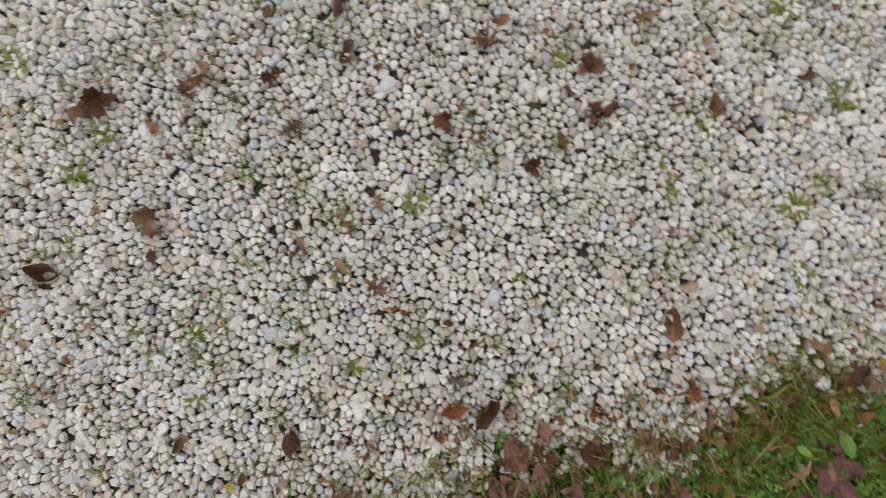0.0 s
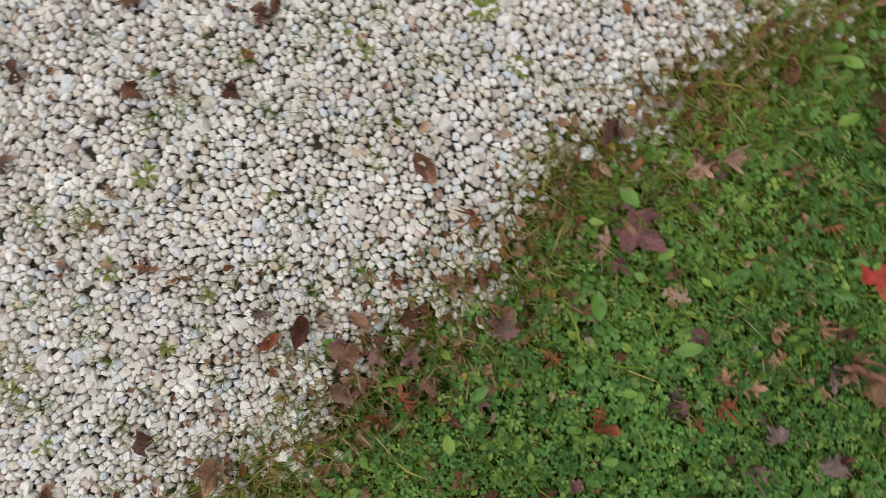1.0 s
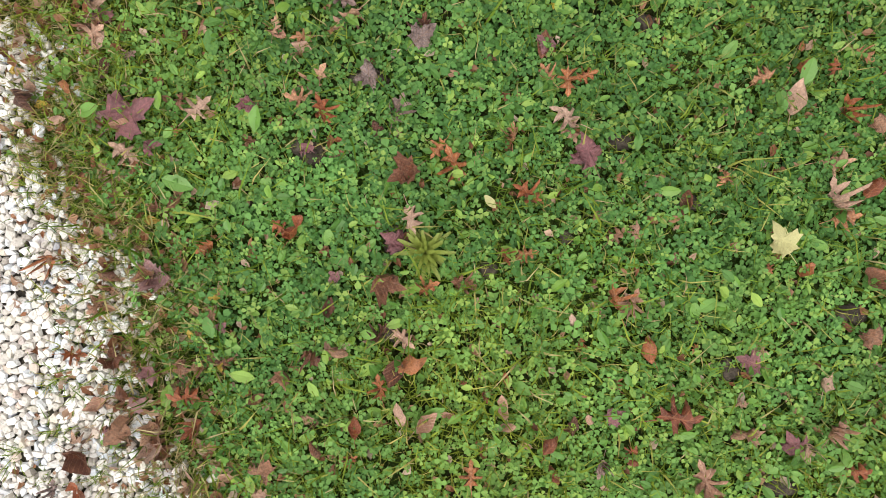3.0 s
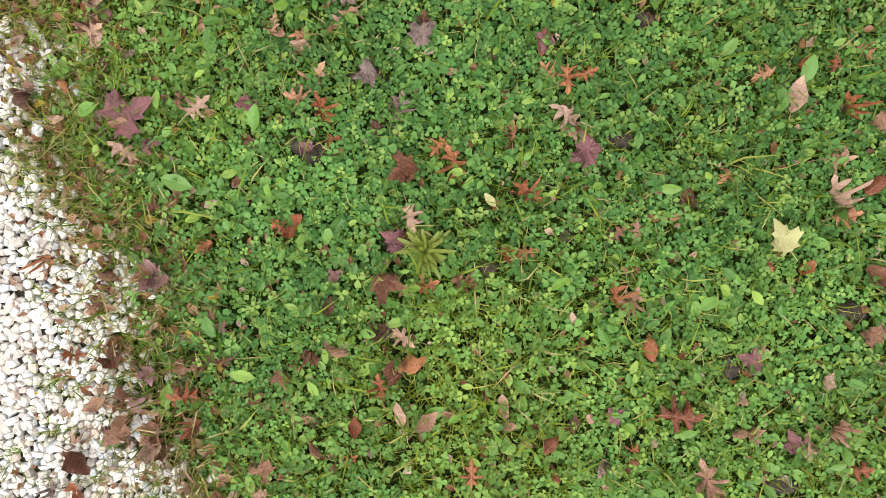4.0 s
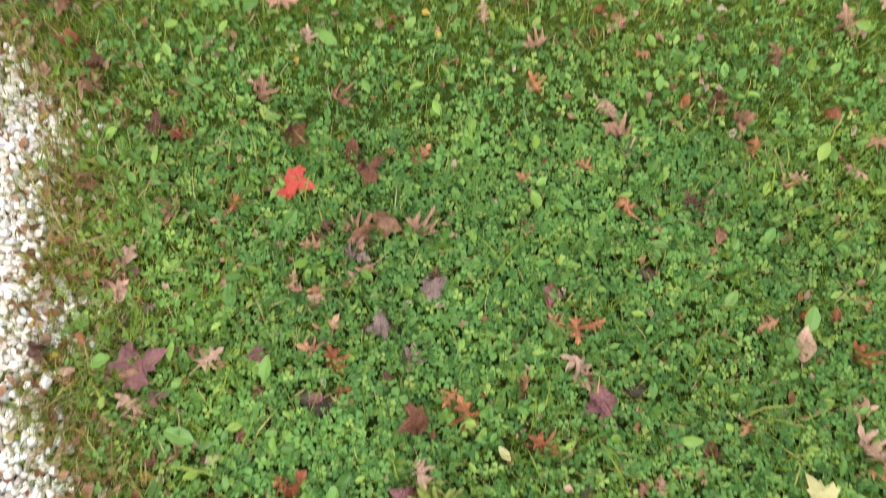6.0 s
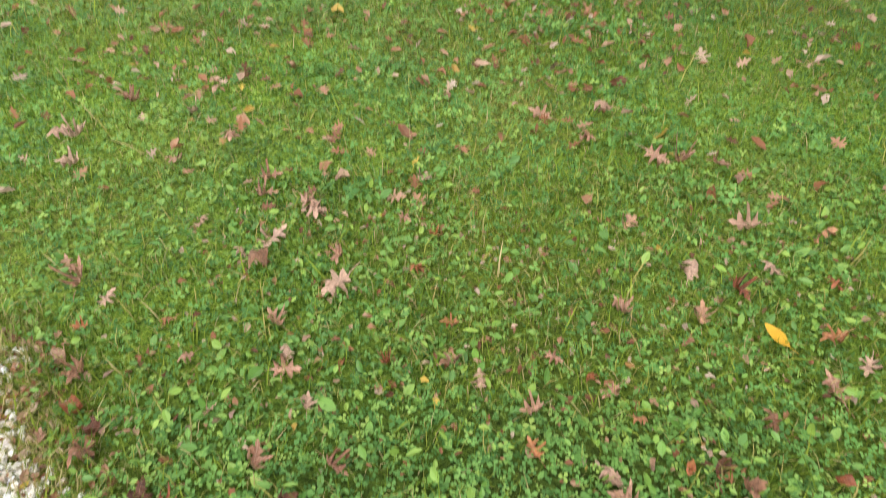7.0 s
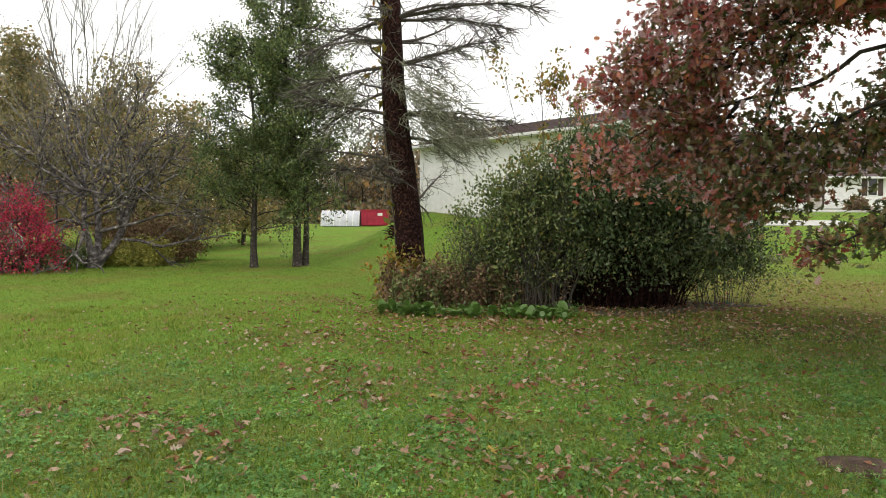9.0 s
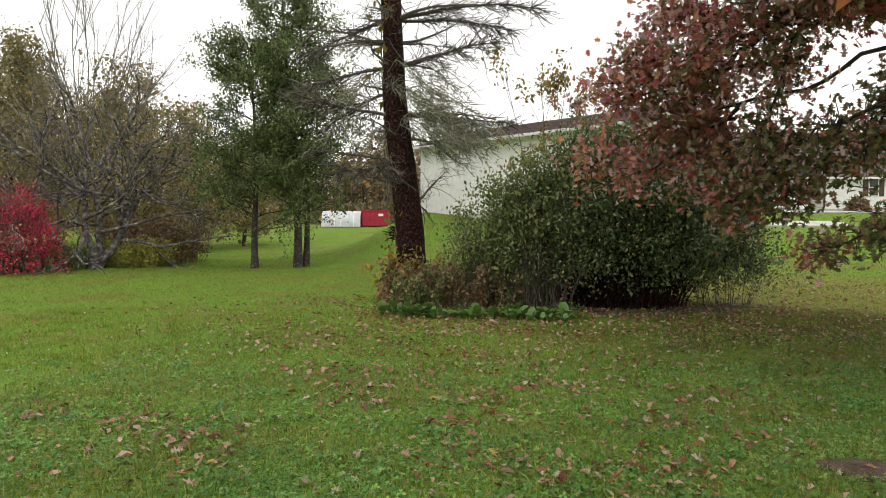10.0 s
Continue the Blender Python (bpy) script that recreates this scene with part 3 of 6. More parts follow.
def patchy(x, y, scale, seed):
    """A smooth field from 0 to 1 for patches of plants."""
    v = np.sin(x * scale + seed) * np.cos(y * scale * 1.13 - seed * 2) + 0.6 * np.sin(x * scale * 2.3 - y * scale * 1.7 + seed * 3) + 0.4 * np.cos(y * scale * 4.1 + x * scale * 3.3 + seed)
    return np.clip(0.5 + v / 3, 0, 1)


# small worn spots where the soil shows between the clover: place and width
WORN = [(-0.31, 0.23, 0.086), (-0.16, 0.42, 0.086), (0.49, 0.27, 0.072), (0.55, 0.57, 0.058), (0.67, 0.11, 0.058), (-0.08, 0.01, 0.101), (-0.09, -0.23, 0.072), (0.35, 0.02, 0.043), (0.15, -0.07, 0.058), (-0.46, 0.1, 0.029), (1.09, -0.17, 0.086), (0.78, -0.32, 0.072), (0.92, -0.62, 0.086)]


def on_soil(x, y):
    bare = np.zeros(np.shape(x), bool)
    for a, b, w in WORN:
        turn = a * 40
        u, v = (x - a) * math.cos(turn) + (y - b) * math.sin(turn), (y - b) * math.cos(turn) - (x - a) * math.sin(turn)
        bare |= (u / (w * 0.62)) ** 2 + (v / (w * 0.36)) ** 2 < rng.uniform(0.5, 1.2, np.shape(x))
    return bare


clover, grass, dry = Heap(), Heap(), Heap()
T_NEAR, T_FAR = trefoil(LEAFLET, LEAFLET_F), trefoil(DIAMOND, DIAMOND_F)
# x and y range, clovers and blades for each square metre, clover shape and size, blade length, where the stand thins out
ZONES = [(-1.2, 1.4, -0.8, 1.0, 4600, 3600, T_NEAR, 0.0122, 0.050, 99), (-1.5, 2.0, -1.5, 1.3, 2600, 3400, T_FAR, 0.0140, 0.050, 99), (-2.6, 2.6, 1.3, 2.6, 1600, 6000, T_FAR, 0.0135, 0.050, 99),
         (-6.0, 6.0, 2.6, 6.8, 1400, 2400, T_FAR, 0.0145, 0.046, 4.4), (-10.5, 10.5, 4.0, 14.0, 380, 760, T_FAR, 0.021, 0.056, 7.5)]
for x0, x1, y0, y1, nc, ng, tem, size, tall, thin_from in ZONES:
    x, y = scatter(x0, x1, y0, y1, nc)
    inside = (np.abs(x) < 1.6 + 0.70 * np.maximum(y, 0)) & (rng.uniform(size=x.size) > (y - thin_from) / max(y1 - thin_from, 1e-6))
    ok = (x > edge_x(y) + rng.normal(0.125, 0.065, x.size)) & inside
    ok &= rng.uniform(size=x.size) < 0.55 + 0.7 * patchy(x, y, 2.1, 1.0)
    ok &= ~on_soil(x, y)
    x, y = x[ok], y[ok]
    n = x.size
    h = rng.uniform(0.006, 0.040, n)
    clover.many(*tem, np.stack([x, y, ground_height(x, y) + h], 1), turns(n, 0.34), rng.lognormal(np.log(size), 0.25, n))
    x, y = scatter(x0, x1, y0, y1, ng)
    ok = (x > edge_x(y) + rng.normal(0.0, 0.05, x.size)) & (np.abs(x) < 1.6 + 0.70 * np.maximum(y, 0)) & (rng.uniform(size=x.size) > (y - thin_from) / max(y1 - thin_from, 1e-6))
    ok &= rng.uniform(size=x.size) < 0.25 + 0.9 * (1 - patchy(x, y, 2.1, 1.0)) + 0.05 * np.maximum(y, 0)
    x, y = x[ok], y[ok]
    dry_here = rng.uniform(size=x.size) < np.clip(0.85 - (x - edge_x(y)) / 0.28, 0.09 + 0.20 * smooth01((y - 1) / 3), 0.85)
    for heap, q in ((grass, ~dry_here), (dry, dry_here)):
        for bend in (0.35, 0.8, 1.2):
            w = q & (rng.integers(0, 3, x.size) == 0)
            n = w.sum()
            heap.many(*blade(bend), np.stack([x[w], y[w], ground_height(x[w], y[w])], 1), turns(n, 0.3), rng.lognormal(np.log(tall), 0.3, n))
worn = Heap()
for a, b, w in WORN:
    q = np.linspace(0, 2 * np.pi, 15)[:-1]
    r = w * 0.5 * (1 + 0.2 * np.sin(q * 2 + a * 30) + 0.15 * np.cos(q * 3 + b * 20))
    V = [(a, b, 0.020)] + [(a + r[i] * 0.6 * math.cos(q[i]), b + r[i] * 0.45 * math.sin(q[i]), 0.017) for i in range(14)] + [(a + r[i] * 1.1 * math.cos(q[i]), b + r[i] * 0.8 * math.sin(q[i]), 0.0) for i in range(14)]
    V = np.array(V) + np.array([0, 0, float(ground_height(a, b))])
    F = [(0, 1 + i, 1 + (i + 1) % 14) for i in range(14)]
    for i in range(14):
        j = (i + 1) % 14
        F += [(1 + i, 15 + i, 15 + j), (1 + i, 15 + j, 1 + j)]
    worn.add(V, F)
tagged(worn.put("worn_soil", M_SOIL, smooth=True), "small worn spots of bare brown soil in the clover", "soil", kind="stuff")
# broader leaves scattered among the clover
x, y = scatter(-1.5, 2.0, -1.5, 2.6, 700)
ok = (x > edge_x(y) + 0.06) & ~on_soil(x, y) & (rng.uniform(size=x.size) < 0.2 + 0.9 * patchy(x, y, 3.3, 5.0))
x, y = x[ok], y[ok]
n = x.size
broad = Heap()
OVATE = np.array([(0, 0, 0), (-0.22, 0.3, 0.05), (-0.26, 0.6, 0.06), (-0.12, 0.9, 0.02), (0, 1, -0.03), (0.12, 0.9, 0.02), (0.26, 0.6, 0.06), (0.22, 0.3, 0.05), (0, 0.55, -0.01)])
OVATE_F = np.array([(8, i, (i + 1) % 8) for i in range(8)])[:, ::-1]
broad.many(OVATE, OVATE_F, np.stack([x, y, ground_height(x, y) + rng.uniform(0.02, 0.045, n)], 1), turns(n, 0.5), rng.lognormal(np.log(0.030), 0.35, n))
tagged(broad.put("broad_leaved_weeds", M_WEED), "small broad-leaved weeds among the clover", "weeds", kind="stuff")
# the ragged strip where lawn and gravel meet
y = rng.uniform(-1.9, 1.7, 25000)
x = edge_x(y) + rng.normal(0.075, 0.10, y.size)
ok = rng.uniform(size=y.size) < 0.25 + 0.9 * patchy(x, y, 9.0, 4.0)
x, y = x[ok], y[ok]
for k, (heap, bend) in enumerate(((dry, 0.5), (grass, 0.8), (grass, 0.6), (dry, 0.9), (grass, 1.1))):
    w = np.arange(x.size) % 5 == k
    n = w.sum()
    heap.many(*blade(bend), np.stack([x[w], y[w], ground_height(x[w], y[w]) + 0.008], 1), turns(n, 0.5), rng.lognormal(np.log(0.042), 0.35, n))
# thin tufts among the stones
cx, cy = rng.uniform(-2.3, -0.7, 430), rng.uniform(-2.0, 1.0, 430)
ok = cx < edge_x(cy) - 0.02
for a, b in zip(cx[ok], cy[ok]):
    n = rng.integers(8, 34)
    x, y = a + rng.normal(0, 0.017, n), b + rng.normal(0, 0.017, n)
    (grass if rng.uniform() < 0.75 else dry).many(*blade(rng.choice([0.6, 1.1])), np.stack([x, y, ground_height(x, y) + 0.014], 1), turns(n, 0.5), rng.uniform(0.022, 0.05, n))
# tufts over the farther lawn
x, y = scatter(-26, 26, 9.0, 36, 75)
ok = np.abs(x) < 1.5 + 0.72 * y
x, y = x[ok], y[ok]
for bend in (0.4, 0.9):
    for _ in range(2):
        n = x.size
        grass.many(np.array([(-0.07, 0, 0), (0.07, 0, 0), (0, bend * 0.5, 0.8)]), np.array([(0, 1, 2)]), np.stack([x + rng.normal(0, 0.03, n), y + rng.normal(0, 0.03, n), ground_height(x, y) - 0.005], 1), turns(n, 0.35), rng.uniform(0.04, 0.08, n))
# looser, paler tufts over the middle lawn
cx, cy = scatter(-9, 9, 2.6, 16, 5)
ok = np.abs(cx) < 1.4 + 0.68 * cy
for a, b in zip(cx[ok], cy[ok]):
    n = int(rng.integers(30, 90))
    w = rng.uniform(0.06, 0.22)
    x, y = a + rng.normal(0, w * 1.5, n), b + rng.normal(0, w, n)
    grass.many(*blade(rng.choice([0.3, 0.6, 1.0])), np.stack([x, y, ground_height(x, y)], 1), turns(n, 0.3), rng.lognormal(np.log(0.075), 0.25, n))
# taller, denser clumps that stand out of the lawn
cx, cy = scatter(-6, 6, 2.2, 9.5, 5)
ok = np.abs(cx) < 1.4 + 0.68 * cy
for a, b in zip(cx[ok], cy[ok]):
    n = int(rng.integers(22, 60))
    w = rng.uniform(0.05, 0.14)
    x, y = a + rng.normal(0, w * 1.4, n), b + rng.normal(0, w, n)
    clover.many(*T_FAR, np.stack([x, y, ground_height(x, y) + rng.uniform(0.025, 0.075, n)], 1), turns(n, 0.4), rng.lognormal(np.log(0.018), 0.3, n))
tagged(clover.put("clover", M_CLOVER), "dense green clover in the lawn", "clover", kind="stuff")
tagged(grass.put("grass", M_GRASS), "short green lawn grass", "grass", kind="stuff")
tagged(dry.put("dry_grass", M_DRYGRASS), "yellowed grass blades along the gravel and in the lawn", "grass", kind="stuff")

rng = np.random.default_rng(31)
# ---- leaves on the ground ----
def leaf_mesh(outline, curl, name, mat, wave=0.0):
    """A leaf from half an outline (x, y) of its right side, mirrored, curled, with a short stalk."""
    half = [(x, y) for x, y in outline]
    ring = half + [(-x, y) for x, y in reversed(half[:-1] if half[-1][0] == 0 else half)]
    V = [(0, 0.45, 0)] + [(x, y, 0) for x, y in ring]
    n = len(ring)
    F = [(0, 1 + i, 1 + (i + 1) % n) for i in range(n)]
    V = np.array(V, float)
    V[:, 1] -= 0.5
    # two rings more between the middle and the rim, so that it can fold and curl
    V = np.concatenate([V[:1]] + [V[0] + (V[1:] - V[0]) * q for q in (0.36, 0.70, 1.0)])
    F = [(0, 1 + i, 1 + (i + 1) % n) for i in range(n)]
    for o in (1, 1 + n):
        for i in range(n):
            j = (i + 1) % n
            F += [(o + i, o + n + i, o + n + j), (o + i, o + n + j, o + j)]
    V[:, 2] = curl * (V[:, 0] ** 2 * 1.6 + V[:, 1] ** 2 * 0.5) + 0.10 * curl * np.abs(V[:, 0]) + wave * np.sin(V[:, 0] * 9 + V[:, 1] * 7)
    stalk = tube([(0, -0.48, 0), (0.02, -0.65, 0.01), (0.05, -0.85, 0)], [0.014, 0.011, 0.012], 4)
    sf = np.concatenate([stalk[1][:, [0, 1, 2]], stalk[1][:, [0, 2, 3]]])
    f = rng.uniform(4, 9, (3, 2))
    for k in range(3):
        V[:, 2] += abs(wave) * 0.8 * np.sin(V[:, 0] * f[k, 0] * (k + 1) + V[:, 1] * f[k, 1] + k * 2)
    low = -V[:, 2].min()
    V = np.concatenate([V, stalk[0]])
    V[:, 2] += low
    me = mesh_data(name, V, np.concatenate([np.array(F), sf + 1 + 3 * n]), True)
    me.materials.append(mat)
    return me


MAPLE = [(0.03, 0.0), (0.12, 0.02), (0.30, -0.02), (0.26, 0.12), (0.50, 0.30), (0.42, 0.36), (0.46, 0.50), (0.36, 0.48), (0.20, 0.50), (0.24, 0.66), (0.16, 0.68), (0.12, 0.82), (0, 1.0)]
OAK = [(0.02, 0.0), (0.05, 0.12), (0.26, 0.10), (0.10, 0.22), (0.07, 0.32), (0.36, 0.34), (0.42, 0.42), (0.28, 0.42), (0.10, 0.46), (0.08, 0.56), (0.30, 0.66), (0.20, 0.71), (0.07, 0.72), (0.09, 0.86), (0, 1.0)]
OVAL = [(0.02, 0.0), (0.14, 0.12), (0.24, 0.32), (0.26, 0.52), (0.18, 0.76), (0.08, 0.92), (0, 1.0)]


def lay_leaves(name, meshes, spots, label, category, group="", lift=0.030, lean=15):
    """Each spot: place, length and, where it is known, the heading."""
    for k, (x, y, size, *heading) in enumerate(spots):
        ob = new(name, meshes[k % len(meshes)])
        turn = heading[0] if heading else rng.uniform(0, 360)
        ob.matrix_basis = Matrix.Translation((x, y, float(ground_height(x, y)) + lift + rng.uniform(-0.006, 0.008))) @ pose(0, 0, 0, rng.normal(0, lean), rng.normal(0, lean), turn) @ Matrix.Diagonal((size, size, size, 1))
        tagged(ob, label, category, group)


L_MAPLE = [leaf_mesh(MAPLE, c, "maple_leaf", M_MAPLE, w) for c, w in ((0.25, 0.03), (-0.6, 0.08), (1.2, 0.10))]
L_REDMAPLE = [leaf_mesh(MAPLE, 0.2, "red_maple_leaf", M_RED, 0.02)]
L_PALE = [leaf_mesh(MAPLE, 0.25, "pale_maple_leaf", M_PALE, 0.02)]
L_YELLOW = [leaf_mesh(OVAL, 0.25, "yellow_leaf", M_YELLOW)]
L_OAK = [leaf_mesh(OAK, c, "oak_leaf", M_OAKDRY, 0.07) for c in (0.9, -0.9, 1.6, 0.5, -0.6, 2.2)]
L_DRY = [leaf_mesh(o, c, "dry_leaf", M_DRYLEAF, 0.11) for o, c in ((OVAL, 2.4), (OAK, 2.0), (OVAL, -2.2), (MAPLE, 1.2), (OAK, -0.8), (OVAL, 3.6), (MAPLE, -0.9), (OAK, 2.0))]
L_PEACH = [leaf_mesh(OAK, c, "oak_leaf", M_PEACH, w) for c, w in ((0.6, 0.06), (-0.7, 0.08), (1.5, 0.1), (2.4, 0.08), (-0.3, 0.05))]
L_RUST = [leaf_mesh(o, c, "oak_leaf", M_RUST, w) for o, c, w in ((OAK, 1.8, 0.1), (OVAL, 2.8, 0.12), (OAK, -1.2, 0.1), (OAK, 3.4, 0.1), (OVAL, -2.0, 0.1))]
L_PALEOVAL = [leaf_mesh(o, c, "dry_leaf", M_PEACH, 0.08) for o, c in ((OVAL, 1.6), (OVAL, 2.6), (OVAL, -1.4))]
L_BROWNMAPLE = [leaf_mesh(MAPLE, c, "maple_leaf", M_DRYLEAF, 0.09) for c in (1.4, -1.1)]
MAUVE = [(-0.74, 0.32, 0.137, 300), (0.28, 0.5, 0.059, 160), (0.38, 0.24, 0.094, 20), (-0.24, -0.09, 0.042, 121), (0.81, -0.29, 0.072, 70), (0.93, -0.48, 0.079, 30), (-0.45, 0.34, 0.054, 200), (-0.84, 0.31, 0.062, 303), (-0.69, 0.23, 0.052, 278), (-0.68, -0.07, 0.082, 40), (-0.82, 0.57, 0.057, 10), (-0.1, 0.01, 0.074, 66), (-0.7, -0.34, 0.054, 189), (-0.73, -0.41, 0.052, 309), (-0.79, -0.49, 0.057, 242), (-0.52, -0.21, 0.034, 320), (0.48, -0.43, 0.054, 297), (-0.31, 0.23, 0.042, 33)]
MAPLEBROWN = [(-0.10, -0.09, 0.089, 250), (-0.02, 0.53, 0.075, 310), (-0.07, 0.17, 0.084, 120), (-0.17, 0.42, 0.072, 6)]
ORANGE = [(-0.28, 0.41, 0.092, 330), (-0.34, 0.37, 0.072, 70), (0.29, 0.43, 0.063, 30), (0.34, 0.41, 0.078, 180), (0.39, 0.43, 0.063, 290), (0.06, 0.21, 0.095, 20), (0.02, 0.24, 0.063, 140), (0.83, 0.44, 0.066, 300), (1.09, 0.49, 0.063, 240), (1.03, 0.23, 0.089, 280), (0.74, 0.17, 0.060, 132), (-0.56, -0.01, 0.063, 120), (0.25, -0.02, 0.058, 280), (0.11, -0.58, 0.075, 0), (0.47, -0.13, 0.089, 10), (1.05, 0.08, 0.084, 280), (-0.64, 0.28, 0.035, 282), (0.21, 0.28, 0.058, 0), (-0.32, -0.64, 0.046, 119)]
PEACH = [(-0.22, 0.57, 0.101, 150), (0.33, 0.32, 0.092, 60), (0.36, 0.29, 0.063, 200), (1.02, 0.13, 0.101, 30), (0.52, 0.04, 0.058, 350), (-0.84, 0.52, 0.086, 300), (-0.58, 0.34, 0.081, 310), (0.71, -0.59, 0.107, 20), (0.52, -0.14, 0.081, 340), (-0.04, 0.06, 0.084, 200), (-0.06, -0.24, 0.078, 240), (-0.42, -0.64, 0.058, 98), (1.03, -0.46, 0.084, 280), (0.97, -0.51, 0.060, 190), (-0.77, 0.22, 0.089, 60), (0.84, -0.26, 0.058, 240)]
PALEOVAL = [(0.92, 0.38, 0.095, 345), (-0.77, 0.28, 0.066, 80), (-0.83, 0.50, 0.055, 330), (-0.33, 0.49, 0.055, 80), (-0.01, -0.45, 0.072, 310), (-0.07, -0.43, 0.063, 15), (0.20, -0.47, 0.049, 276), (0.20, -0.41, 0.066, 10), (-0.93, 0.30, 0.046, 281), (-0.38, 0.52, 0.052, 243), (0.05, -0.43, 0.040, 80), (0.41, -0.44, 0.040, 203), (-0.69, -0.22, 0.032, 327), (-0.51, -0.60, 0.043, 77), (-1.09, -0.11, 0.060, 90), (-0.84, -0.42, 0.063, 118), (-0.67, -0.54, 0.075, 60), (0.36, -0.19, 0.055, 10), (1.01, -0.34, 0.060, 320)]
RUST = [(-0.28, 0.34, 0.081, 30), (0.93, 0.45, 0.066, 300), (1.01, 0.46, 0.049, 5), (1.05, 0.36, 0.084, 30), (1.12, 0.15, 0.072, 310), (0.24, 0.13, 0.084, 60), (-0.33, 0.03, 0.075, 320), (-0.38, 0.03, 0.058, 50), (-0.95, -0.04, 0.078, 325), (-0.04, -0.30, 0.084, 300), (-0.12, -0.36, 0.066, 10), (-0.19, -0.47, 0.058, 0), (-0.62, -0.38, 0.086, 77), (-0.90, -0.29, 0.060, 267), (0.31, -0.51, 0.060, 320), (0.14, -0.39, 0.035, 199), (0.20, -0.34, 0.035, 7), (0.52, -0.51, 0.046, 343), (0.73, -0.64, 0.049, 32), (0.56, -0.27, 0.072, 5), (0.47, -0.35, 0.049, 40), (0.95, -0.06, 0.058, 300), (1.10, -0.57, 0.075, 280)]
RUSTB = [(0.00, -0.11, 0.066, 290), (-0.23, 0.26, 0.026, 81), (0.09, -0.35, 0.023, 302), (0.39, -0.24, 0.035, 10), (-0.91, 0.38, 0.046, 21), (0.68, -0.26, 0.029, 154), (-0.88, -0.63, 0.069, 15), (0.64, -0.42, 0.121, 275), (-0.59, -0.47, 0.075, 137), (0.52, -0.55, 0.040, 242), (-0.19, -0.55, 0.043, 304), (0.33, -0.59, 0.037, 198), (0.87, -0.05, 0.032, 218), (0.19, -0.03, 0.049, 202)]
BROWN = [(-0.82, 0.43, 0.058, 350), (-0.75, 0.47, 0.040, 295), (-1.01, 0.35, 0.075, 227), (-0.99, 0.38, 0.052, 68), (-0.62, 0.35, 0.049, 187), (-0.66, 0.36, 0.040, 49), (-0.14, 0.29, 0.043, 18), (-0.09, 0.34, 0.084, 340), (-0.63, 0.11, 0.069, 330), (-0.69, 0.08, 0.049, 69), (-0.81, -0.09, 0.058, 253), (-0.72, -0.09, 0.060, 111), (-0.84, -0.16, 0.069, 132), (-0.26, -0.17, 0.055, 344), (-0.54, -0.18, 0.049, 223), (-0.12, -0.23, 0.066, 320), (-0.08, -0.32, 0.089, 154), (-0.29, -0.28, 0.069, 215), (-0.23, -0.28, 0.055, 259), (-0.36, -0.35, 0.055, 197), (-0.51, -0.30, 0.055, 293), (-0.58, -0.32, 0.049, 179), (-0.61, -0.32, 0.055, 273)]
BROWNB = [(-0.44, -0.40, 0.049, 299), (-0.29, -0.45, 0.058, 80), (-0.29, -0.53, 0.049, 208), (-0.80, -0.30, 0.060, 5), (-0.88, -0.49, 0.066, 20), (-0.69, -0.52, 0.075, 299), (-0.41, -0.57, 0.069, 80), (-0.60, -0.63, 0.069, 118), (-0.53, -0.65, 0.058, 172), (-0.95, -0.63, 0.055, 349), (-0.78, -0.38, 0.058, 14), (-0.71, -0.49, 0.069, 143), (0.47, 0.03, 0.063, 310), (0.66, 0.12, 0.069, 343), (1.12, 0.31, 0.058, 356), (0.08, -0.10, 0.069, 83), (0.37, -0.45, 0.052, 357), (0.44, -0.56, 0.060, 167), (0.79, -0.48, 0.049, 277), (0.84, -0.47, 0.049, 292), (0.80, -0.39, 0.040, 291), (1.12, -0.07, 0.086, 53), (1.12, -0.22, 0.072, 335), (0.91, -0.37, 0.035, 108)]
PALE = [(0.88, 0.03, 0.095, 30)]
LEMON = [(0.15, 0.11, 0.043, 40)]
PEACH_FAR = [(-0.65, 2.08, 0.142, 318), (-0.38, 1.82, 0.140, 130), (-0.39, 1.96, 0.089, 183), (-1.31, 1.85, 0.125, 353), (-1.17, 1.74, 0.083, 333), (-0.49, 1.43, 0.104, 271), (-0.51, 1.50, 0.072, 14), (-0.53, 1.11, 0.096, 10), (-0.30, 1.08, 0.084, 238), (0.12, 1.40, 0.078, 0), (0.02, 1.46, 0.093, 127), (0.90, 1.90, 0.111, 332), (0.62, 1.71, 0.095, 26), (1.20, 2.17, 0.124, 80), (1.21, 1.92, 0.096, 57), (1.21, 1.37, 0.122, 20), (0.46, 1.05, 0.088, 25), (0.49, 0.98, 0.099, 50), (0.51, 0.91, 0.062, 190), (0.36, 1.48, 0.071, 240), (0.52, 1.35, 0.076, 126), (-0.52, 2.22, 0.129, 194), (-0.74, 2.35, 0.101, 278), (-0.57, 1.64, 0.082, 52)]
PEACH_FARB = [(-0.69, 1.27, 0.059, 293), (-0.82, 1.47, 0.063, 127), (-0.41, 1.30, 0.068, 6), (0.27, 1.28, 0.082, 110), (1.14, 0.86, 0.076, 208), (1.36, 1.45, 0.085, 143), (-0.77, 1.98, 0.072, 93), (-0.23, 0.66, 0.110, 199), (-0.07, 0.69, 0.099, 81), (-1.40, 1.93, 0.078, 36), (0.98, 0.85, 0.057, 71), (-0.95, 2.17, 0.077, 316)]
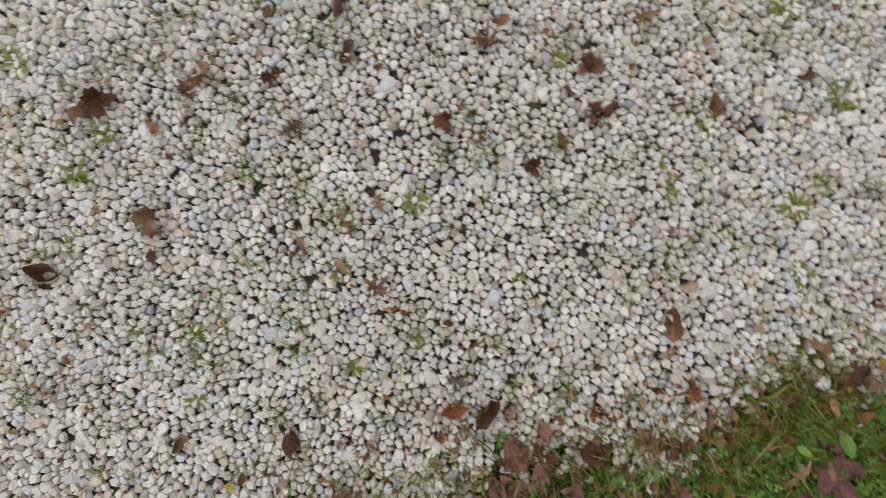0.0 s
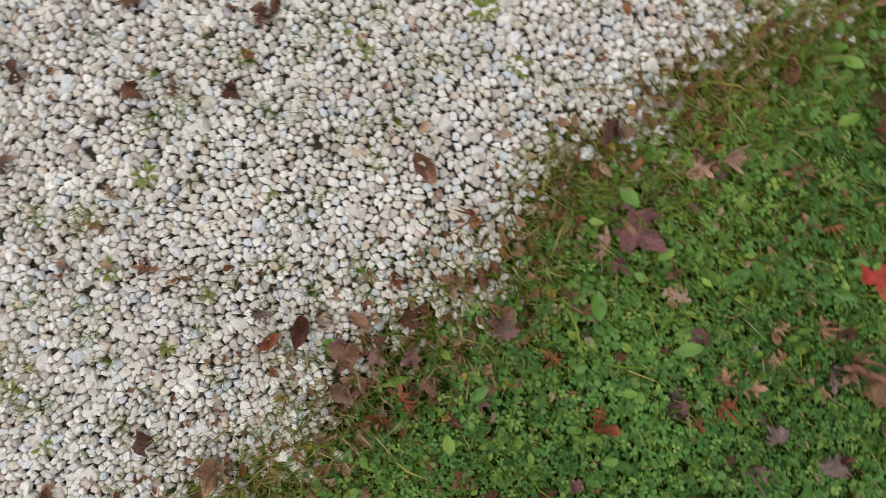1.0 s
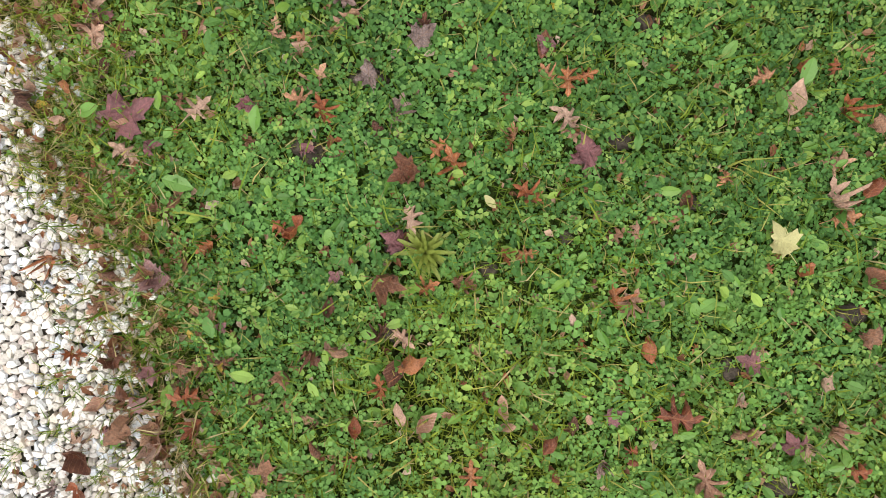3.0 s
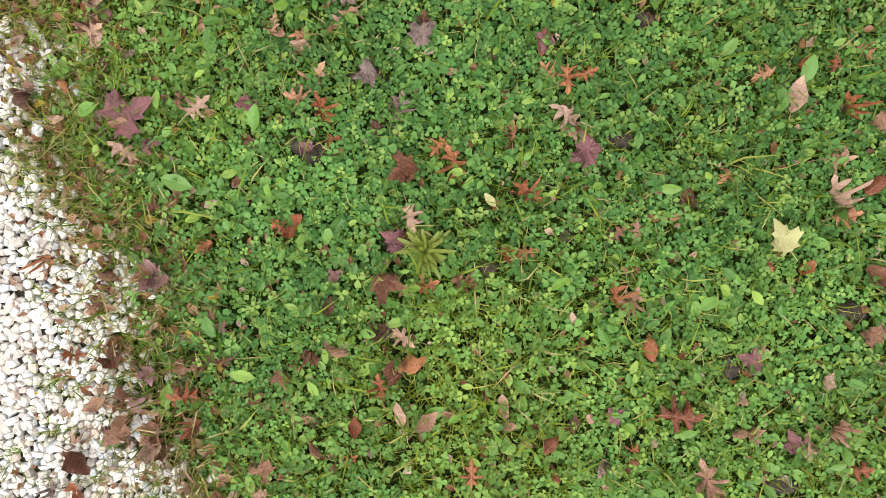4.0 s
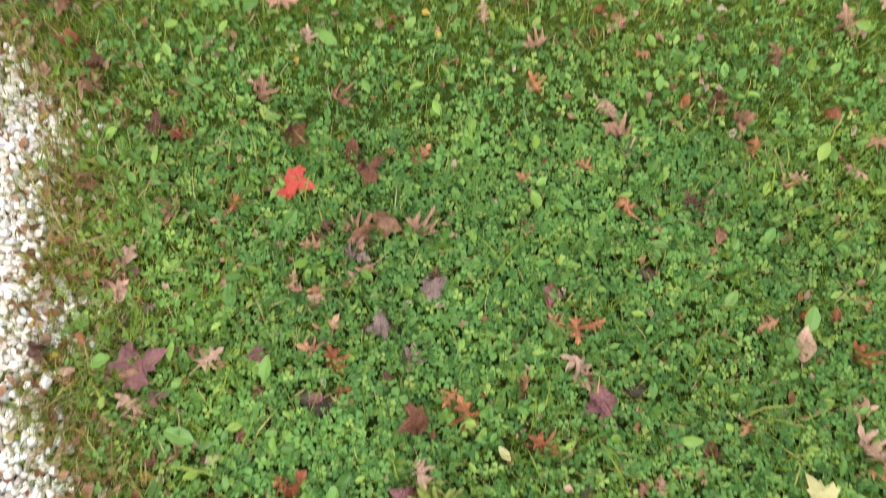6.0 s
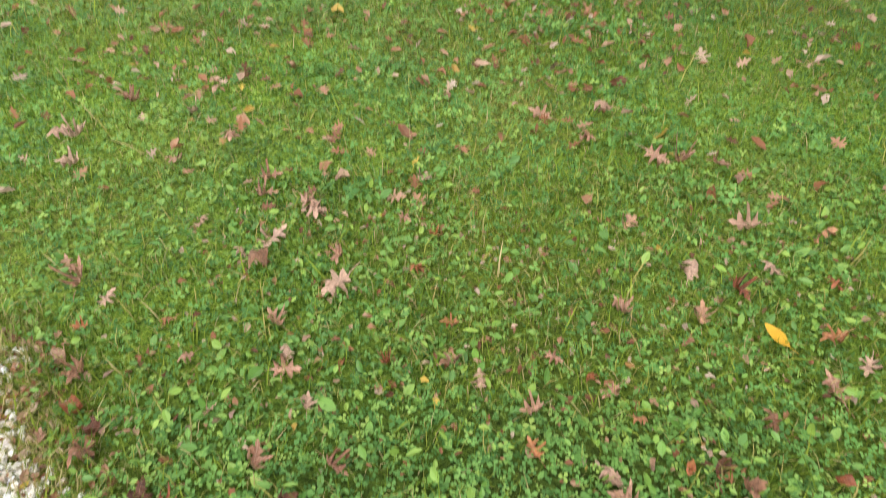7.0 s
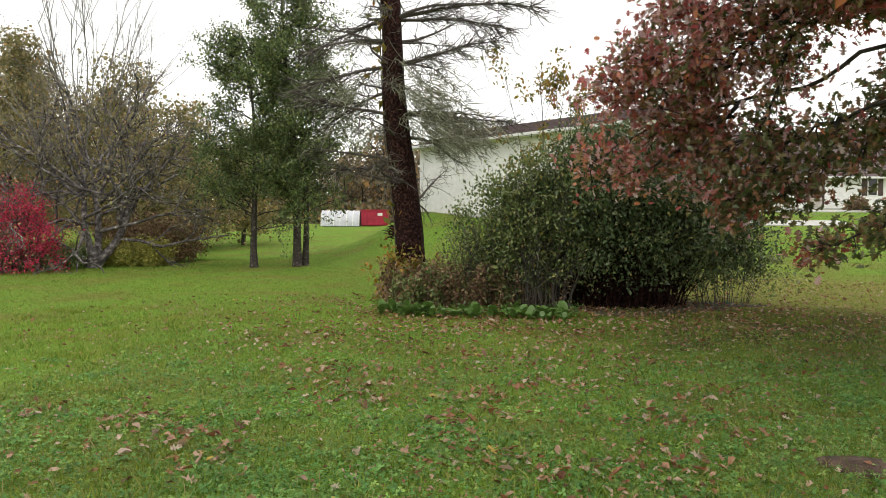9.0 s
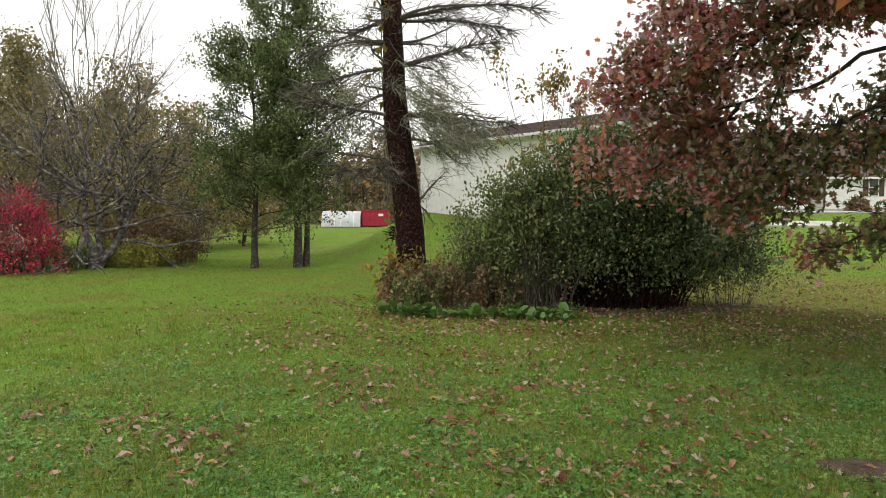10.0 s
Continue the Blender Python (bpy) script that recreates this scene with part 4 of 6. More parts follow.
ORANGE_FAR = [(0.74, 2.19, 0.109, 316), (1.50, 2.08, 0.118, 227), (0.26, 1.15, 0.074, 30), (0.22, 0.84, 0.060, 64), (0.49, 0.75, 0.086, 30), (-0.06, 0.91, 0.080, 320), (0.39, 0.88, 0.061, 67), (0.87, 0.95, 0.066, 0), (0.94, 0.83, 0.060, 2), (1.30, 1.57, 0.110, 107), (1.22, 0.95, 0.082, 110), (-0.35, 0.64, 0.066, 84), (-0.04, 2.11, 0.084, 85), (-0.10, 1.89, 0.078, 148), (-0.57, 0.76, 0.055, 160), (0.02, 1.63, 0.073, 101), (0.58, 1.24, 0.061, 276), (0.89, 1.68, 0.098, 347), (0.23, 0.69, 0.058, 320), (-0.93, 1.63, 0.060, 104), (-1.22, 1.61, 0.066, 93), (-0.39, 0.54, 0.057, 353), (-0.33, 0.51, 0.059, 100)]
RUST_FAR = [(1.05, 1.79, 0.103, 196), (0.69, 1.08, 0.060, 152), (0.47, 1.39, 0.056, 11), (-0.18, 1.46, 0.060, 184), (1.12, 1.04, 0.071, 212), (-0.74, 0.96, 0.084, 84), (-1.10, 1.27, 0.085, 74), (1.40, 1.82, 0.088, 135)]
BROWN_FAR = [(-1.22, 1.47, 0.098, 33), (-1.15, 1.41, 0.095, 169), (-0.68, 1.93, 0.117, 154), (-0.43, 0.98, 0.089, 308), (-0.31, 0.67, 0.080, 300), (-0.25, 0.91, 0.081, 1), (-0.19, 0.86, 0.085, 305), (-0.02, 0.54, 0.080, 347), (0.28, 0.50, 0.070, 173), (0.67, 0.77, 0.088, 33), (0.74, 0.67, 0.068, 158), (0.83, 1.01, 0.067, 181), (-1.01, 1.11, 0.104, 156), (-0.97, 0.82, 0.082, 246), (-0.81, 1.01, 0.070, 356), (-0.73, 0.74, 0.083, 161), (-0.20, 0.68, 0.104, 94), (-0.23, 0.61, 0.082, 246), (-0.15, 0.71, 0.094, 241), (-1.02, 1.20, 0.058, 90), (0.97, 1.25, 0.086, 29), (0.79, 1.10, 0.064, 131)]
PALE_FAR = [(-0.83, 0.59, 0.089, 340), (-0.84, 0.54, 0.076, 320), (-1.16, 1.17, 0.058, 11), (-0.44, 0.63, 0.04, 183)]
RED_LEAF = [(-0.39, 0.82, 0.092, 250), (-0.43, 0.79, 0.057, 100)]
YELLOW_LEAF = [(1.11, 1.58, 0.106, 40)]
lay_leaves("maple_leaf", L_MAPLE[:1], MAUVE[:1], "large purplish-red maple leaf lying flat on clover", "fallen leaf", "maple leaves on the lawn", lift=0.040, lean=5)
lay_leaves("maple_leaf", L_MAPLE, MAUVE[1:], "purplish-red fallen maple leaf lying on clover", "fallen leaf", "maple leaves on the lawn")
lay_leaves("maple_leaf", L_BROWNMAPLE, MAPLEBROWN, "dark brown crumpled maple leaf on clover", "fallen leaf", "maple leaves on the lawn")
lay_leaves("maple_leaf", L_PALE, PALE, "pale yellow fallen maple leaf on clover", "fallen leaf", "maple leaves on the lawn", lift=0.044, lean=6)
lay_leaves("maple_leaf", L_REDMAPLE, RED_LEAF, "bright red fallen maple leaf on grass", "fallen leaf", "maple leaves on the lawn", lift=0.042, lean=8)
lay_leaves("yellow_leaf", L_YELLOW, YELLOW_LEAF, "golden yellow fallen leaf on grass", "fallen leaf", lift=0.046, lean=8)
lay_leaves("yellow_leaf", [leaf_mesh(OVAL, 0.4, "lemon_leaf", M_PALE)], LEMON, "small pale yellow leaf on clover", "fallen leaf", lift=0.044, lean=6)
for spots in (ORANGE, ORANGE_FAR):
    lay_leaves("oak_leaf", L_OAK, spots, "orange-brown lobed oak leaf on clover and grass", "fallen leaf", "oak leaves on the lawn")
for spots in (PEACH, PEACH_FAR, PEACH_FARB):
    lay_leaves("oak_leaf", L_PEACH, spots, "pinkish-tan dry oak leaf on clover and grass", "fallen leaf", "oak leaves on the lawn")
for spots in (RUST, RUSTB, RUST_FAR):
    lay_leaves("oak_leaf", L_RUST, spots, "rust-red curled oak leaf lying in the clover", "fallen leaf", "oak leaves on the lawn", lift=0.024)
for spots, kinds in ((PALEOVAL, L_PALEOVAL), (PALE_FAR, L_PEACH[2:4])):
    lay_leaves("dry_leaf", kinds, spots, "pale tan oval leaf lying in the clover", "fallen leaf", "dry leaves on the lawn")
for spots in (BROWN, BROWNB, BROWN_FAR):
    lay_leaves("dry_leaf", L_DRY, spots, "curled dry brown leaf lying in the clover", "fallen leaf", "dry leaves on the lawn", lift=0.024)
OAK_C = [(-0.08, 2.50, 0.099), (-0.55, 2.29, 0.107), (-0.74, 2.48, 0.101), (1.07, 2.62, 0.135), (0.97, 2.67, 0.135), (1.23, 2.60, 0.123), (0.67, 2.79, 0.095), (-1.60, 3.15, 0.128), (-1.71, 2.82, 0.121), (-1.82, 2.84, 0.124), (-1.20, 2.61, 0.096), (-0.15, 2.20, 0.068), (-1.66, 2.58, 0.115), (-1.24, 3.04, 0.091), (-1.00, 2.80, 0.112), (0.47, 3.05, 0.129), (0.78, 3.08, 0.118)]
lay_leaves("oak_leaf", L_PEACH, OAK_C, "pinkish-tan dry oak leaf on clover and grass", "fallen leaf", "oak leaves on the lawn")
DRY_G = [(-1.68, -1.30, 0.093), (-1.79, -0.61, 0.075), (-1.87, -0.98, 0.061), (-1.75, -0.36, 0.068), (-1.62, -0.33, 0.060), (-1.66, -0.02, 0.063), (-1.59, -0.70, 0.058), (-1.54, -0.60, 0.065), (-1.26, -1.03, 0.051), (-1.69, -1.14, 0.068), (-1.56, -1.60, 0.082), (-1.61, -1.55, 0.081), (-1.88, -0.20, 0.063), (-1.16, -1.68, 0.082), (-1.32, -1.40, 0.093), (-1.17, -0.85, 0.072), (-1.12, -0.11, 0.090), (-1.64, -1.35, 0.063), (-1.65, -0.28, 0.053), (-1.48, -0.47, 0.051), (-1.38, -0.85, 0.050), (-0.88, -0.56, 0.088), (-0.77, -0.49, 0.089)]
DRY_H = [(-1.75, -0.94, 0.069), (-1.56, -1.08, 0.068), (-0.77, -1.03, 0.081), (-0.63, -0.92, 0.096), (-0.68, -0.53, 0.082), (-1.64, -0.33, 0.047)]
for spots in (DRY_G, DRY_H):
    lay_leaves("dry_leaf", L_DRY, spots, "dark reddish-brown dry leaf lying on the gravel", "fallen leaf", "dry leaves on the gravel", 0.018)

rng = np.random.default_rng(32)
# the countless rest of the fallen leaves
litter = Heap()
ring = np.array([(x, y) for x, y in OAK] + [(-x, y) for x, y in reversed(OAK[:-1])])
OAK_FLAT = np.concatenate([[(0, 0.45, 0)], np.column_stack([ring, 0.5 * ring[:, 0] ** 2])]) - np.array([0, 0.5, 0])
OAK_FLAT_F = np.array([(0, 1 + i, 1 + (i + 1) % len(ring)) for i in range(len(ring))])
SCRAP = np.array([(0.05, -0.5, 0.05), (-0.3, -0.16, 0.26), (-0.16, 0.3, 0.12), (0.06, 0.5, 0.02), (0.16, 0.22, 0.24), (0.28, -0.2, 0.10), (0, 0, 0)])
SCRAP_F = np.array([(6, i, (i + 1) % 6) for i in range(6)])
x, y = scatter(-9, 9, 2.3, 13, 40)
ok = (np.abs(x) < 1.2 + 0.68 * y) & (rng.uniform(size=x.size) < (0.10 + 1.3 * patchy(x, y, 1.1, 2.0) ** 3) * (0.35 + 1.1 * np.exp(-((x - 0.12 * y) / (0.9 + 0.26 * y)) ** 2)))
x, y = x[ok], y[ok]
lit = rng.uniform(size=x.size) < 0.62
for tv, tf, q in ((OAK_FLAT, OAK_FLAT_F, lit), (SCRAP, SCRAP_F, ~lit)):
    n = q.sum()
    litter.many(tv, tf, np.stack([x[q], y[q], ground_height(x[q], y[q]) + 0.04], 1), turns(n, 0.35), np.minimum(rng.lognormal(np.log(0.062), 0.35, n), 0.105))
x, y = scatter(-10, 10, 3.2, 16, 100)
ok = (np.abs(x) < 1.2 + 0.68 * y) & (rng.uniform(size=x.size) < (0.10 + 1.1 * patchy(x, y, 1.3, 7.0) ** 2.5) * (0.3 + 1.1 * np.exp(-((x - 0.15 * y) / (0.9 + 0.28 * y)) ** 2)))
x, y = x[ok], y[ok]
litter.many(SCRAP, SCRAP_F, np.stack([x, y, ground_height(x, y) + 0.035], 1), turns(x.size, 0.4), rng.lognormal(np.log(0.042), 0.35, x.size))
x, y = scatter(-9, 12, 12, 19, 34)
ok = rng.uniform(size=x.size) < np.exp(-((x - 1.5) / 5) ** 2)
x, y = x[ok], y[ok]
litter.many(SCRAP, SCRAP_F, np.stack([x, y, ground_height(x, y) + 0.05], 1), turns(x.size, 0.35), rng.uniform(0.05, 0.12, x.size))
x, y = scatter(2.5, 14, 8.0, 16.5, 60)
ok = (((x - 8.6) / 5.9) ** 2 + ((y - 12.6) / 3.9) ** 2 < rng.uniform(0.2, 1.1, x.size))
x, y = x[ok], y[ok]
litter.many(SCRAP, SCRAP_F, np.stack([x, y, ground_height(x, y) + 0.025], 1), turns(x.size, 0.35), rng.lognormal(np.log(0.045), 0.35, x.size))
x, y = scatter(0.2, 8.5, 14.6, 17.5, 26)
ok = ((x - 4.3) / 4.2) ** 2 + ((y - 16.2) / 1.6) ** 2 < 1
x, y = x[ok], y[ok]
litter.many(SCRAP, SCRAP_F, np.stack([x, y, ground_height(x, y) + 0.03], 1), turns(x.size, 0.35), rng.uniform(0.06, 0.12, x.size))
x, y = scatter(7.0, 17, 14.5, 24, 14)
ok = rng.uniform(size=x.size) < 0.25 + patchy(x, y, 0.8, 3.0)
x, y = x[ok], y[ok]
litter.many(SCRAP, SCRAP_F, np.stack([x, y, ground_height(x, y) + 0.05], 1), turns(x.size, 0.35), rng.uniform(0.05, 0.12, x.size))
x, y = scatter(-3.4, 3.4, 2.25, 4.4, 13)
w = rng.uniform(size=x.size) < 0.7
for tv, tf, q in ((OAK_FLAT, OAK_FLAT_F, w), (SCRAP, SCRAP_F, ~w)):
    litter.many(tv, tf, np.stack([x[q], y[q], ground_height(x[q], y[q]) + 0.045], 1), turns(q.sum(), 0.45), np.clip(rng.lognormal(np.log(0.08), 0.25, q.sum()), 0.04, 0.12))
# leaves that the wind has gathered: place, spread along and across, how many
for a, b, u, v, n in ((-2.8, 6.45, 0.20, 0.25, 26), (-2.2, 5.8, 0.25, 0.35, 30), (-1.75, 5.2, 0.25, 0.3, 26), (-2.4, 11.0, 0.6, 0.8, 34), (-1.5, 8.9, 0.5, 0.5, 42), (-1.05, 7.8, 0.35, 0.3, 30), (-0.4, 7.15, 0.4, 0.3, 26), (0.3, 7.4, 0.35, 0.3, 26),
                      (0.0, 6.4, 0.35, 0.3, 22), (0.45, 5.15, 0.35, 0.25, 26), (1.3, 8.2, 0.45, 0.5, 36), (1.85, 6.5, 0.35, 0.3, 22), (1.6, 5.0, 0.4, 0.3, 20), (-3.9, 6.65, 0.2, 0.15, 12), (-3.3, 11.7, 0.5, 0.6, 20), (-1.3, 15.6, 0.7, 0.9, 60), (-0.4, 11.2, 0.7, 0.8, 50), (0.3, 10.0, 0.7, 0.6, 40), (2.4, 9.7, 0.7, 0.7, 44), (2.6, 7.9, 0.5, 0.5, 30), (-1.4, 12.6, 0.7, 0.9, 50), (-0.2, 13.6, 0.9, 0.6, 50), (1.6, 12.6, 0.9, 0.8, 50)):
    n = int(n * 1.7)
    x, y = rng.normal(a, u * 0.85, n), rng.normal(b, v * 0.85, n)
    w = np.arange(n) % 3 > 0
    for tv, tf, q in ((OAK_FLAT, OAK_FLAT_F, w), (SCRAP, SCRAP_F, ~w)):
        litter.many(tv, tf, np.stack([x[q], y[q], ground_height(x[q], y[q]) + 0.045], 1), turns(q.sum(), 0.4), np.clip(rng.lognormal(np.log(0.085), 0.3, q.sum()), 0.04, 0.13))
# scraps along the gravel's edge
y = rng.uniform(-1.9, 1.6, 1700)
x = edge_x(y) + rng.normal(0.05, 0.12, y.size)
litter.many(SCRAP, SCRAP_F, np.stack([x, y, ground_height(x, y) + rng.uniform(0.012, 0.03, y.size)], 1), turns(y.size, 0.35), rng.uniform(0.014, 0.048, y.size))
x, y = scatter(-2.2, -0.6, -2.0, 1.2, 190)
ok = (x < edge_x(y)) & (rng.uniform(size=x.size) < 0.15 + 1.2 * patchy(x, y, 5.0, 3.0) ** 2)
x, y = x[ok], y[ok]
litter.many(SCRAP, SCRAP_F, np.stack([x, y, ground_height(x, y) + rng.uniform(0.021, 0.028, y.size)], 1), turns(y.size, 0.4), rng.lognormal(np.log(0.020), 0.4, y.size))
x, y = scatter(-1.0, 1.6, -0.9, 2.3, 210)
ok = x > edge_x(y)
x, y = x[ok], y[ok]
litter.many(SCRAP, SCRAP_F, np.stack([x, y, ground_height(x, y) + rng.uniform(0.015, 0.03, y.size)], 1), turns(y.size, 0.35), rng.uniform(0.015, 0.04, y.size))
tagged(litter.put("leaf_litter", M_LITTER), "scattered brown and orange fallen leaves on the lawn", "leaf litter", kind="stuff")


rng = np.random.default_rng(33)
# ---- small weeds ----
def weed_leaf(name, width, mat):
    V = []
    for s in np.array([0, 0.22, 0.36, 0.55, 0.75, 0.9, 1.0]):
        w = 0.03 if s < 0.2 else width * math.sqrt(max(0.004, 1 - ((s - 0.62) / 0.43) ** 2))
        z = 0.35 * s - 0.42 * s * s
        V += [(-w, s, z + 0.25 * w), (0, s, z), (w, s, z + 0.25 * w)]
    F = []
    for i in range(6):
        for j in range(2):
            a = i * 3 + j
            F.append((a, a + 1, a + 4, a + 3))
    me = mesh_data(name, V, F, True)
    me.materials.append(mat)
    return me


W_BROAD = weed_leaf("broad_leaf", 0.24, M_WEED)
W_TUFT = weed_leaf("tuft_leaf", 0.065, M_GRAVELWEED)
W_GRAVEL = weed_leaf("weed_leaf", 0.09, M_GRAVELWEED)


def rosette(name, x, y, size, leaves, me, label, category, group, rise=(5, 35), low=0.7):
    ob = thing(name, (x, y, float(ground_height(x, y)) + 0.012), label, category, group)
    for k in range(leaves):
        p = new("leaf", me)
        s = size * 0.5 * rng.uniform(low, 1.15)
        p.matrix_basis = pose(0, 0, 0.004 * k / leaves, rng.uniform(*rise), 0, 360 * 5 * k / leaves + rng.uniform(-28, 28)) @ Matrix.Diagonal((s, s, s, 1))
        p.parent = ob
    return ob


WEEDS = [(-1.69, -1.77, 0.095), (-1.80, -1.08, 0.061), (-1.77, -0.42, 0.068), (-1.52, -0.15, 0.053), (-1.45, -0.13, 0.075), (-1.62, -0.04, 0.070), (-1.39, -0.76, 0.086), (-1.21, -0.94, 0.079), (-1.42, -1.61, 0.098), (-1.52, -1.55, 0.081), (-1.24, -1.62, 0.065), (-1.22, -0.49, 0.050), (-1.03, -1.29, 0.076), (-1.04, -1.44, 0.063), (-0.97, -0.89, 0.066), (-0.87, -1.28, 0.062), (-0.73, -1.09, 0.054), (-1.05, -0.74, 0.058), (-0.97, -1.38, 0.062), (-1.48, 0.26, 0.082), (-1.42, 0.19, 0.096), (-1.26, 0.21, 0.080), (-1.02, -1.76, 0.068), (-0.67, -1.51, 0.058), (-1.70, 0.29, 0.101), (-1.92, 0.14, 0.100)]
for k, (x, y, s) in enumerate(WEEDS):
    rosette("gravel_weed", x, y, s * 0.95, 17, W_GRAVEL, "small green weed growing through the gravel", "weed", "weeds in the gravel")
PLANTAIN = [(-0.01, -0.02, 0.15)] + [(-0.59, -0.08, 0.095), (-0.34, -0.15, 0.099), (-0.41, 0.09, 0.095), (-0.41, 0.13, 0.087), (-0.31, -0.25, 0.078), (-0.28, 0.06, 0.083), (-0.6, 0.43, 0.095), (-0.63, 0.49, 0.078), (-0.57, 0.42, 0.087), (0.52, -0.27, 0.078), (0.6, -0.28, 0.099), (0.61, -0.33, 0.099), (0.55, -0.33, 0.117), (0.68, -0.19, 0.108), (0.76, -0.21, 0.117), (0.64, -0.15, 0.087), (0.18, -0.12, 0.078), (0.2, -0.18, 0.087)]
PLANTAIN += [(0.48, -0.61, 0.099), (0.53, -0.64, 0.117), (1.04, -0.37, 0.099), (1.06, -0.51, 0.108), (1.01, -0.52, 0.087), (0.99, -0.19, 0.078), (0.85, -0.56, 0.095), (0.96, 0.4, 0.099), (0.85, 0.37, 0.078), (0.91, 0.09, 0.083), (0.96, 0.02, 0.099), (0.97, 0.26, 0.069), (0.37, -0.37, 0.087), (-0.11, 0.13, 0.078), (-0.36, 0.07, 0.087), (-0.73, 0.37, 0.087), (-0.81, -0.52, 0.065), (0.38, -0.05, 0.078), (-0.25, -0.01, 0.095), (-0.18, -0.04, 0.099)]
PLANTAIN += [(0.95, 1.0, 0.12), (-0.9, 0.9, 0.12), (-0.8, 0.7, 0.12), (0.1, 0.95, 0.1), (1.3, 0.2, 0.12)]
for k, (x, y, s) in enumerate(PLANTAIN):
    rosette("plantain", x, y, s, 110 if k == 0 else int(rng.integers(3, 6)), W_TUFT if k == 0 else W_BROAD, "bushy yellow-green weed standing in the clover" if k == 0 else "broad-leaved green plantain growing in the lawn", "weed", "plantains in the lawn", (12, 80) if k == 0 else (5, 40), 0.35 if k == 0 else 0.45)


# ---- trees ----
def crook(p, d, length, segs, wobble, droop=0.0):
    """A wandering line from p along d; droop bends it down (or up, if negative)."""
    pts, d = [np.array(p, float)], np.array(d, float)
    for _ in range(segs):
        d = d + rng.normal(0, wobble, 3) + np.array([0, 0, -droop])
        d /= np.linalg.norm(d)
        pts.append(pts[-1] + d * length / segs)
    return np.array(pts), d


def branch(heap, tips, p, d, length, r, level, spec):
    """Grows a branch with its side branches into heap; the ends of the last ones go into tips."""
    wobble, droop, kids, ratio, spread, sides, start = spec
    pts, _ = crook(p, d, length, 5 if level else 3, wobble, droop)
    heap.add(*tube(pts, np.linspace(r, r * 0.45, len(pts)), sides if r > 0.05 else (5 if r > 0.02 else 3)))
    if level == 0:
        tips.extend(pts[1:])
        return
    for _ in range(kids):
        s = rng.uniform(start, 1)
        i = min(int(s * (len(pts) - 1)), len(pts) - 2)
        q = pts[i] + (pts[i + 1] - pts[i]) * (s * (len(pts) - 1) - i)
        along = pts[i + 1] - pts[i]
        along /= np.linalg.norm(along)
        side = rng.normal(size=3)
        side -= side @ along * along
        side /= np.linalg.norm(side)
        e = along + side * spread * rng.uniform(0.6, 1.3)
        branch(heap, tips, q, e / np.linalg.norm(e), length * ratio * rng.uniform(0.6, 1.2), r * 0.5, level - 1, spec)


LEAF = np.array([(0, 0, 0), (-0.28, 0.5, 0.07), (0, 1, 0), (0.28, 0.5, 0.07)])


def foliage(tips, per_tip, spread, size, lean=0.9, shape=(LEAF, DIAMOND_F)):
    T = np.repeat(np.array(tips), per_tip, axis=0)
    T = T + rng.normal(0, spread, T.shape)
    h = Heap()
    h.many(*shape, T, turns(len(T), lean), rng.lognormal(np.log(size), 0.25, len(T)))
    return h


def leafy_tree(name, x, y, height, lean, r, crown_from, crown_r, density, label):
    z0 = float(ground_height(x, y))
    tree = thing(name, (x, y, z0), label, "tree", "slender leafy trees")
    wood, tips = Heap(), []
    n = 14
    s = np.linspace(0, 1, n)
    P = np.stack([lean * s * height + 0.10 * np.sin(s * 6 + x), 0.08 * np.sin(s * 5), s * height], 1)
    wood.add(*tube(P, r * (1.25 - s * 1.1).clip(0.1) + 0.04 * np.exp(-s * 60), 10))
    for k in range(int(height * 8)):
        q = rng.uniform(crown_from, 0.99)
        i = min(int(q * (n - 1)), n - 2)
        base = P[i] + (P[i + 1] - P[i]) * (q * (n - 1) - i)
        a = rng.uniform(0, 2 * np.pi)
        reach = crown_r * (0.45 + 0.85 * min(1, (1 - q) * 4.0)) * rng.uniform(0.45, 1.1)
        one = Heap()
        branch(one, tips, base, (math.cos(a), math.sin(a), 0.45), reach, 0.028, 1, (0.14, 0.03, 5, 0.5, 0.8, 5, 0.3))
        one.put("limb", M_BARK, tree, True)
    wood.put("trunk", M_BARK, tree, True)
    tagged(foliage([t for t in tips if rng.uniform() < 0.62], int(density * 1.7), 0.17, 0.115).put("foliage", M_PINELEAF, tree), kind="stuff")
    return tree


rng = np.random.default_rng(21)
leafy_tree("leafy_tree", -8.2, 30.2, 9.6, -0.02, 0.125, 0.15, 2.1, 24, "slender tree with dark green foliage on the lawn")
leafy_tree("leafy_tree", -6.45, 30.5, 13.0, -0.045, 0.15, 0.16, 2.1, 16, "tall slender tree with dark green foliage")
leafy_tree("leafy_tree", -6.2, 30.9, 11.0, -0.012, 0.115, 0.22, 1.35, 14, "slender tree with dark green foliage beside its twin")


